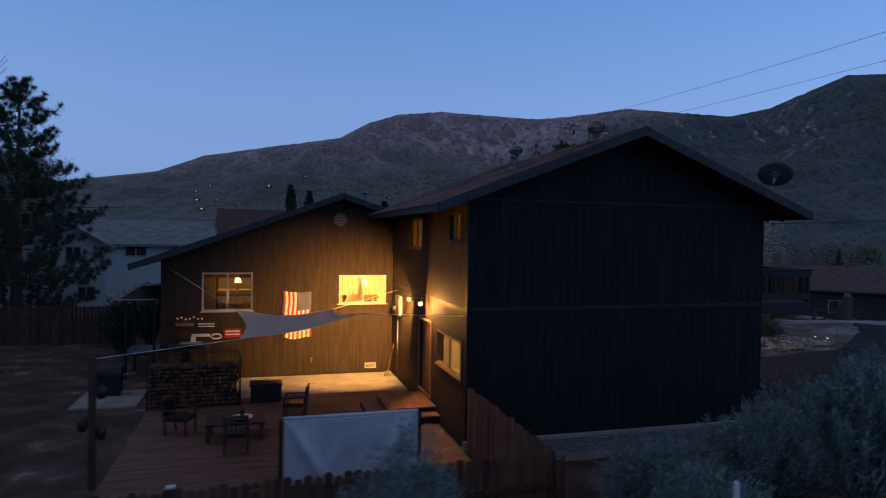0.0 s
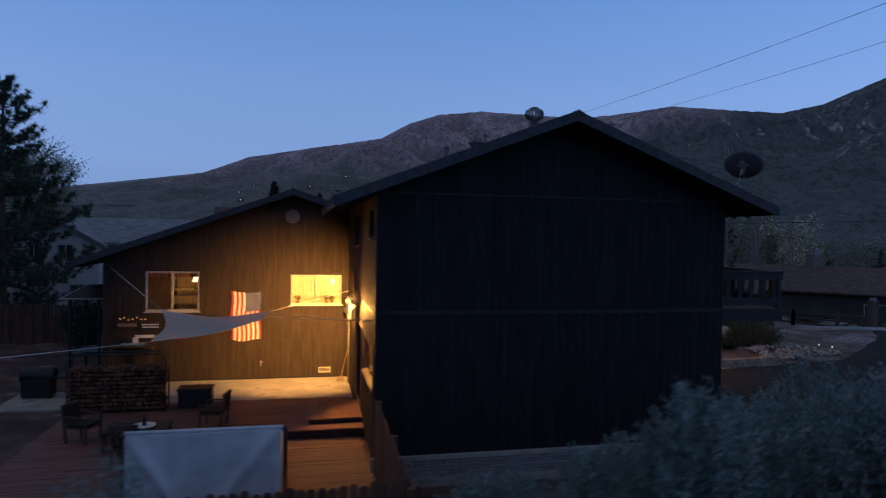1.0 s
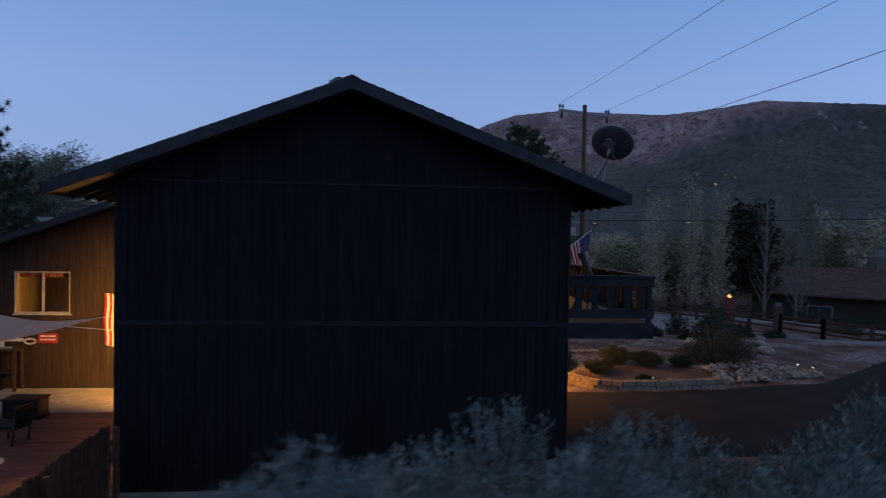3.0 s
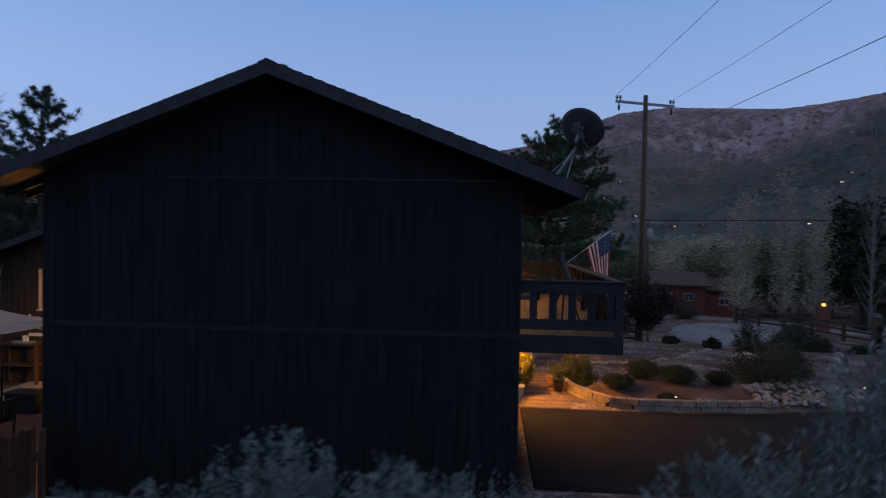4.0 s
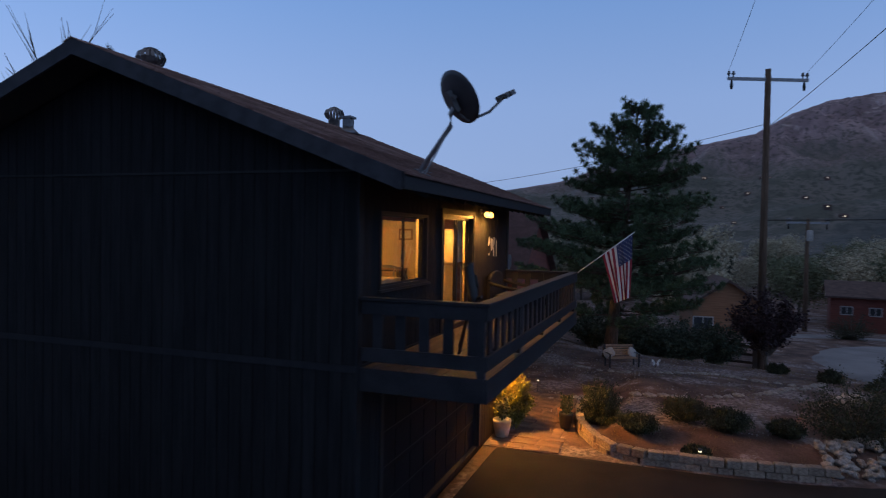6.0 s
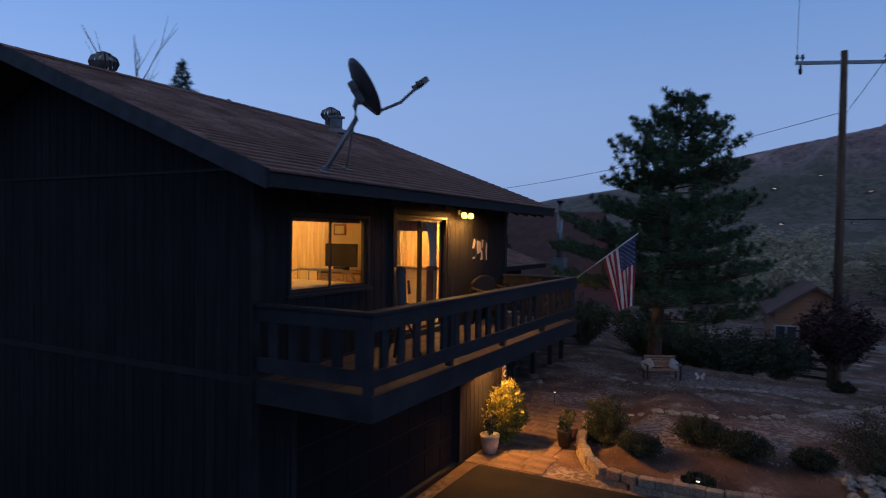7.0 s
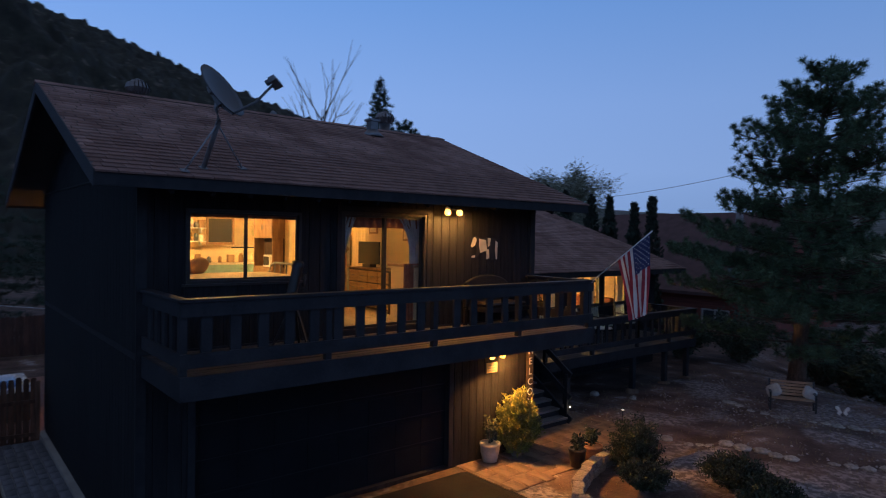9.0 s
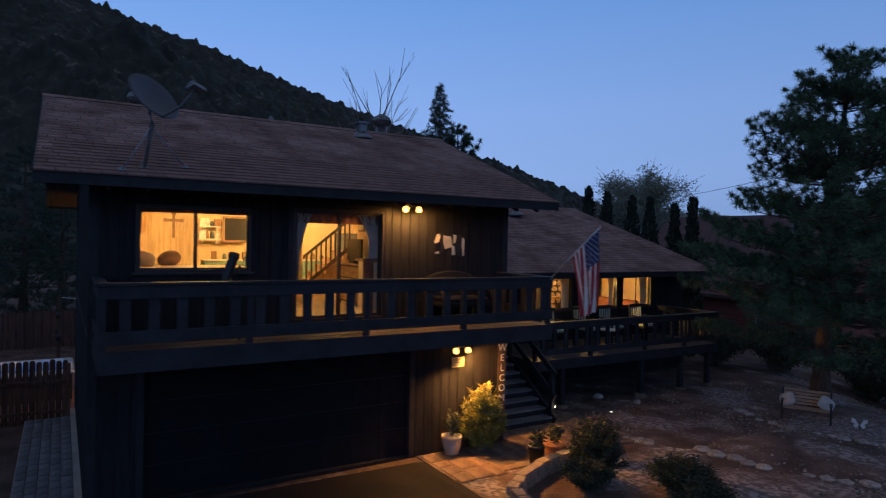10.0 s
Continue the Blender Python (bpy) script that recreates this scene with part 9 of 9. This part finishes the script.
# ---- neighbouring houses ----
def cottage(at, w, d, h, rise, rz, wallm, roofm, label, panes, over=0.45, name="neighbour_house", ridge="x", lit=()):
    """A gabled house: walls with thickness, roof slabs, windows. panes: side, offset along it, sill, width, height."""
    t = thing(name, at, label, "house")
    t.rotation_euler = (0, 0, radians(rz))
    for box in ((-w / 2, w / 2, -d / 2, -d / 2 + 0.2), (-w / 2, w / 2, d / 2 - 0.2, d / 2), (-w / 2, -w / 2 + 0.2, -d / 2 + 0.2, d / 2 - 0.2), (w / 2 - 0.2, w / 2, -d / 2 + 0.2, d / 2 - 0.2)):
        boxpart("wall", t, wallm, *box, -0.6, h, local=True)
    hl, hs = (w, d) if ridge == "x" else (d, w)
    def P(a, b, z): return (a, b, z) if ridge == "x" else (b, a, z)
    sl = rise / (hs / 2)
    for s in (-1, 1):
        bm = bmesh.new()
        e = s * (hs / 2 + over)
        ze = h - over * sl
        lo = [P(-hl / 2 - over, 0, h + rise - 0.02), P(hl / 2 + over, 0, h + rise - 0.02), P(hl / 2 + over, e, ze - 0.02), P(-hl / 2 - over, e, ze - 0.02)]
        hexa(bm, lo, [(x, y, z + 0.16) for x, y, z in lo])
        part("roof", bm, roofm, t, local=True)
        bm = bmesh.new()
        x = s * (hl / 2)
        a, b = [bm.verts.new(P(x + k * s * -0.15, v, z)) for k in (0,) for v, z in ((-hs / 2, h), (hs / 2, h), (0, h + rise))], [bm.verts.new(P(x - s * 0.15, v, z)) for v, z in ((-hs / 2, h), (hs / 2, h), (0, h + rise))]
        bm.faces.new(a)
        bm.faces.new(b[::-1])
        for k in range(3):
            bm.faces.new((a[k], b[k], b[(k + 1) % 3], a[(k + 1) % 3]))
        part("gable", bm, wallm, t, local=True)
    for i, (side_n, off, sill, pw, ph) in enumerate(panes):
        def Q(u, z, dd, side_n=side_n):
            return {"s": (u, -d / 2 - dd, z), "n": (u, d / 2 + dd, z), "e": (w / 2 + dd, u, z), "w": (-w / 2 - dd, u, z)}[side_n]
        bm = bmesh.new()
        bars(bm, Q, off - pw / 2, off + pw / 2, sill, sill + ph, 0.08, 0.0, 0.06)
        slab_on(bm, Q, off - 0.03, off + 0.03, sill + 0.08, sill + ph - 0.08, 0.0, 0.05)
        wn_ = part("window", bm, M["white_frame"], t, local=True)
        part("pane", one(Q, off - pw / 2 + 0.08, off + pw / 2 - 0.08, sill + 0.08, sill + ph - 0.08, 0.005, 0.02), M["lit_pane"] if i in lit else M["dark_pane"], wn_, local=True)
    return t


M["dark_pane"] = plain("dark_window_glass", (0.05, 0.06, 0.07), 0.08)
M["lit_pane"] = glow("lit_window_pane", (1.0, 0.72, 0.4), 1.2)
M["grey_wall"] = surface("pale_grey_boarding", (0.60, 0.59, 0.58), (0.72, 0.71, 0.69), 2, 0.85, 0.1, 20, stretch=(0.5, 0.5, 8))
M["red_wall"] = surface("barn_red_boarding", (0.16, 0.045, 0.035), (0.24, 0.075, 0.055), 2, 0.85, 0.1, 20, stretch=(0.5, 0.5, 8))
M["tan_wall"] = surface("tan_log_wall", (0.26, 0.13, 0.07), (0.36, 0.19, 0.11), 2, 0.8, 0.2, 20, stretch=(0.5, 0.5, 8))
M["dark_wall"] = surface("dark_brown_boarding", (0.045, 0.032, 0.026), (0.075, 0.055, 0.045), 2, 0.85, 0.1, 20, stretch=(0.5, 0.5, 8))
M["slate_roof"] = surface("grey_shingle_roof", (0.18, 0.19, 0.20), (0.27, 0.28, 0.30), 2, 0.9, 0.3, 20)
M["brown_roof"] = surface("brown_shingle_roof", (0.085, 0.055, 0.05), (0.14, 0.095, 0.085), 2, 0.9, 0.3, 20)
M["maroon_roof"] = surface("maroon_shingle_roof", (0.085, 0.045, 0.043), (0.13, 0.072, 0.068), 2, 0.9, 0.3, 20)
cottage((-8.3, 46.5, -0.6), 8.5, 8.5, 4.35, 1.4, 0, M["grey_wall"], M["slate_roof"], "pale grey two-storey neighbouring house", (("s", 0.1, 3.55, 1.3, 0.72), ("s", 2.9, 3.55, 1.1, 0.72), ("s", 1.0, 0.8, 1.2, 1.1)))
cottage((-12.0, 44.6, -0.6), 4.6, 6.0, 4.3, 1.35, 0, M["grey_wall"], M["slate_roof"], "pale grey gabled front of the neighbouring house", (("s", -1.2, 3.3, 0.7, 0.9), ("s", 0.5, 3.3, 0.9, 0.9), ("s", 1.2, 0.9, 1.0, 0.9)), ridge="y")
cottage((2.4, 47.0, -0.7), 11.4, 11, 2.9, 3.9, 0, M["red_wall"], M["maroon_roof"], "neighbouring house with a large maroon shingle roof", (("s", 4.0, 0.8, 1.4, 1.1),))
flue = thing("steel_flue", (7.3, 40.5, 2.5), "tall shiny steel flue on the neighbouring roof", "flue")
bm = bmesh.new()
tube(bm, ((7.3, 41.9, 2.6), (7.3, 41.9, 6.6)), 0.16, 14)
tube(bm, ((7.3, 41.9, 6.6), (7.3, 41.9, 6.75)), 0.22, 14)
part("pipe", bm, M["steel"], flue)
boxpart("base", flue, M["grey_plastic"], 6.95, 7.65, 41.55, 42.25, 2.4, 3.5)
cottage((33.7, 76.7, -4.0), 5.2, 8, 3.6, 1.1, -10, M["red_wall"], M["brown_roof"], "dark red two-storey house across the road", (("s", -1.3, 1.9, 1.0, 0.8), ("s", 0.9, 1.9, 1.0, 0.8)), lit=())
cottage((38.3, 76.2, -4.0), 4.2, 7, 3.1, 1.0, -10, M["red_wall"], M["brown_roof"], "dark red wing of the house across the road", (("s", 0, 1.5, 1.1, 0.8),))
cottage((19.7, 55.5, -2.4), 4.3, 8, 2.75, 1.5, 5, M["tan_wall"], M["brown_roof"], "tan cabin with a dark gabled roof behind the pine", (("s", -1.5, 0.7, 1.3, 1.2),), ridge="y")
cottage((55.2, 54.0, -3.3), 23, 10, 3.3, 1.9, -42, M["dark_wall"], M["brown_roof"], "low dark-walled ranch house beyond the gate", (("s", -6, 0.8, 2.0, 1.3), ("s", 3, 0.8, 2.0, 1.3)), over=0.9)
ch = thing("chimney", (53.9, 55.4, -0.8), "stone chimney of the ranch house", "chimney")
boxpart("shaft", ch, M["twig"], 53.2, 54.6, 54.9, 56.0, -0.8, 3.2)
boxpart("cap", ch, M["steel"], 53.6, 54.2, 55.2, 55.7, 3.2, 3.8)
cottage((74, 46, -3.4), 5, 6, 2.6, 1.4, -30, M["grey_wall"], M["slate_roof"], "small pale shed beyond the gate", (), ridge="y")


def rail_fence(line, label, h=1.2, step=2.4, rails=(0.35, 0.7, 1.05)):
    x0, y0 = line[0]
    t = thing("rail_fence", (x0, y0, ground_z(x0, y0)), label, "fence")
    for (xa, ya), (xb, yb) in zip(line, line[1:]):
        n = max(1, round(math.hypot(xb - xa, yb - ya) / step))
        pts = [(xa + (xb - xa) * i / n, ya + (yb - ya) * i / n) for i in range(n + 1)]
        for x, y in pts:
            z = ground_z(x, y)
            boxpart("post", t, M["wood_dark"], x - 0.09, x + 0.09, y - 0.09, y + 0.09, z - 0.3, z + h)
        for (xc, yc), (xd, yd) in zip(pts, pts[1:]):
            for r in rails:
                bm = bmesh.new()
                beam(bm, (xc, yc, ground_z(xc, yc) + r), (xd, yd, ground_z(xd, yd) + r), 0.06, 0.12)
                part("rail", bm, M["wood_dark"], t)
    return t


rail_fence([(33.5, 38.7), (34.4, 36.0), (35.25, 33.3)], "dark three-rail fence beside the gate")
rail_fence([(30.2, 50), (33.5, 38.7)], "dark rail fence along the lane")
rail_fence([(14.5, 37.8), (20, 36.8)], "dark low rail fence behind the hedge", 1.0)
for x, y, h in ((35.8, 31.3, 2.0), (33.45, 38.85, 1.7)):
    z = ground_z(x, y)
    gp = thing("gate_post", (x, y, z), "thick dark timber gate post", "gate post", "gate posts")
    boxpart("shaft", gp, M["wood_dark"], x - 0.2, x + 0.2, y - 0.2, y + 0.2, z - 0.3, z + h)
    boxpart("cap", gp, M["grey_plastic"], x - 0.13, x + 0.13, y - 0.13, y + 0.13, z + h, z + h + 0.18)
z = ground_z(35.4, 32.4)
gt = thing("timber_gate", (35.4, 32.4, z), "dark timber gate with a diagonal brace", "gate")
for r in (0.3, 0.7, 1.1):
    bm = bmesh.new()
    beam(bm, (35.25, 33.1, z + r), (35.68, 31.55, z + r), 0.05, 0.14)
    part("bar", bm, M["wood_dark"], gt)
bm = bmesh.new()
beam(bm, (35.25, 33.1, z + 0.3), (35.68, 31.55, z + 1.1), 0.05, 0.14)
part("brace", bm, M["wood_dark"], gt)
lp = thing("lamp_post", (34.16, 45.8, ground_z(34.2, 45.8)), "reddish gate pillar with a lit lamp", "lamp post")
z = ground_z(34.2, 45.8)
boxpart("pillar", lp, M["red_wall"], 33.86, 34.46, 45.5, 46.1, z - 0.2, 0.28)
bm = bmesh.new()
bmesh.ops.create_uvsphere(bm, u_segments=12, v_segments=8, radius=0.11, matrix=Matrix.Translation((34.16, 45.8, 0.38)))
part("globe", bm, glow("amber_globe", (1.0, 0.38, 0.08), 2.5), lp, "glowing amber globe")

# lit houses on the mountain's foot
rh = random.Random(12)
M["far_white"] = glow("lit_far_facade", (1.0, 0.86, 0.68), 1.1)
for k in range(34):
    az = radians(rh.uniform(-7, 30))
    r = rh.uniform(520, 900)
    p0, p1 = Vector((8 + r * math.sin(az), 8 + r * math.cos(az), 500)), Vector((0, 0, -1))
    hit, loc, nor, idx, ob, _ = scene.ray_cast(bpy.context.evaluated_depsgraph_get(), p0, p1)
    zz = loc.z if hit else 20
    t = thing("hillside_house", (p0.x, p0.y, zz), "small far house with a lit pale front on the mountain's foot", "house", "far hillside houses")
    s = rh.uniform(0.4, 0.65)
    boxpart("wall", t, M["brown_roof"], -5 * s, 5 * s, -3, 4, -3, 3.4 * s, local=True)
    boxpart("front", t, M["far_white"], -1.5 * s, 1.5 * s, -3.15, -3.02, 0.6, 1.9 * s, local=True)
    bm = bmesh.new()
    hexa(bm, ((-5.6 * s, -3.8, 3.4 * s), (5.6 * s, -3.8, 3.4 * s), (5.6 * s, 4.6, 3.4 * s), (-5.6 * s, 4.6, 3.4 * s)), ((-4 * s, 0, 5.4 * s), (4 * s, 0, 5.4 * s), (4 * s, 0.4, 5.4 * s), (-4 * s, 0.4, 5.4 * s)))
    part("roof", bm, M["brown_roof"], t, local=True)
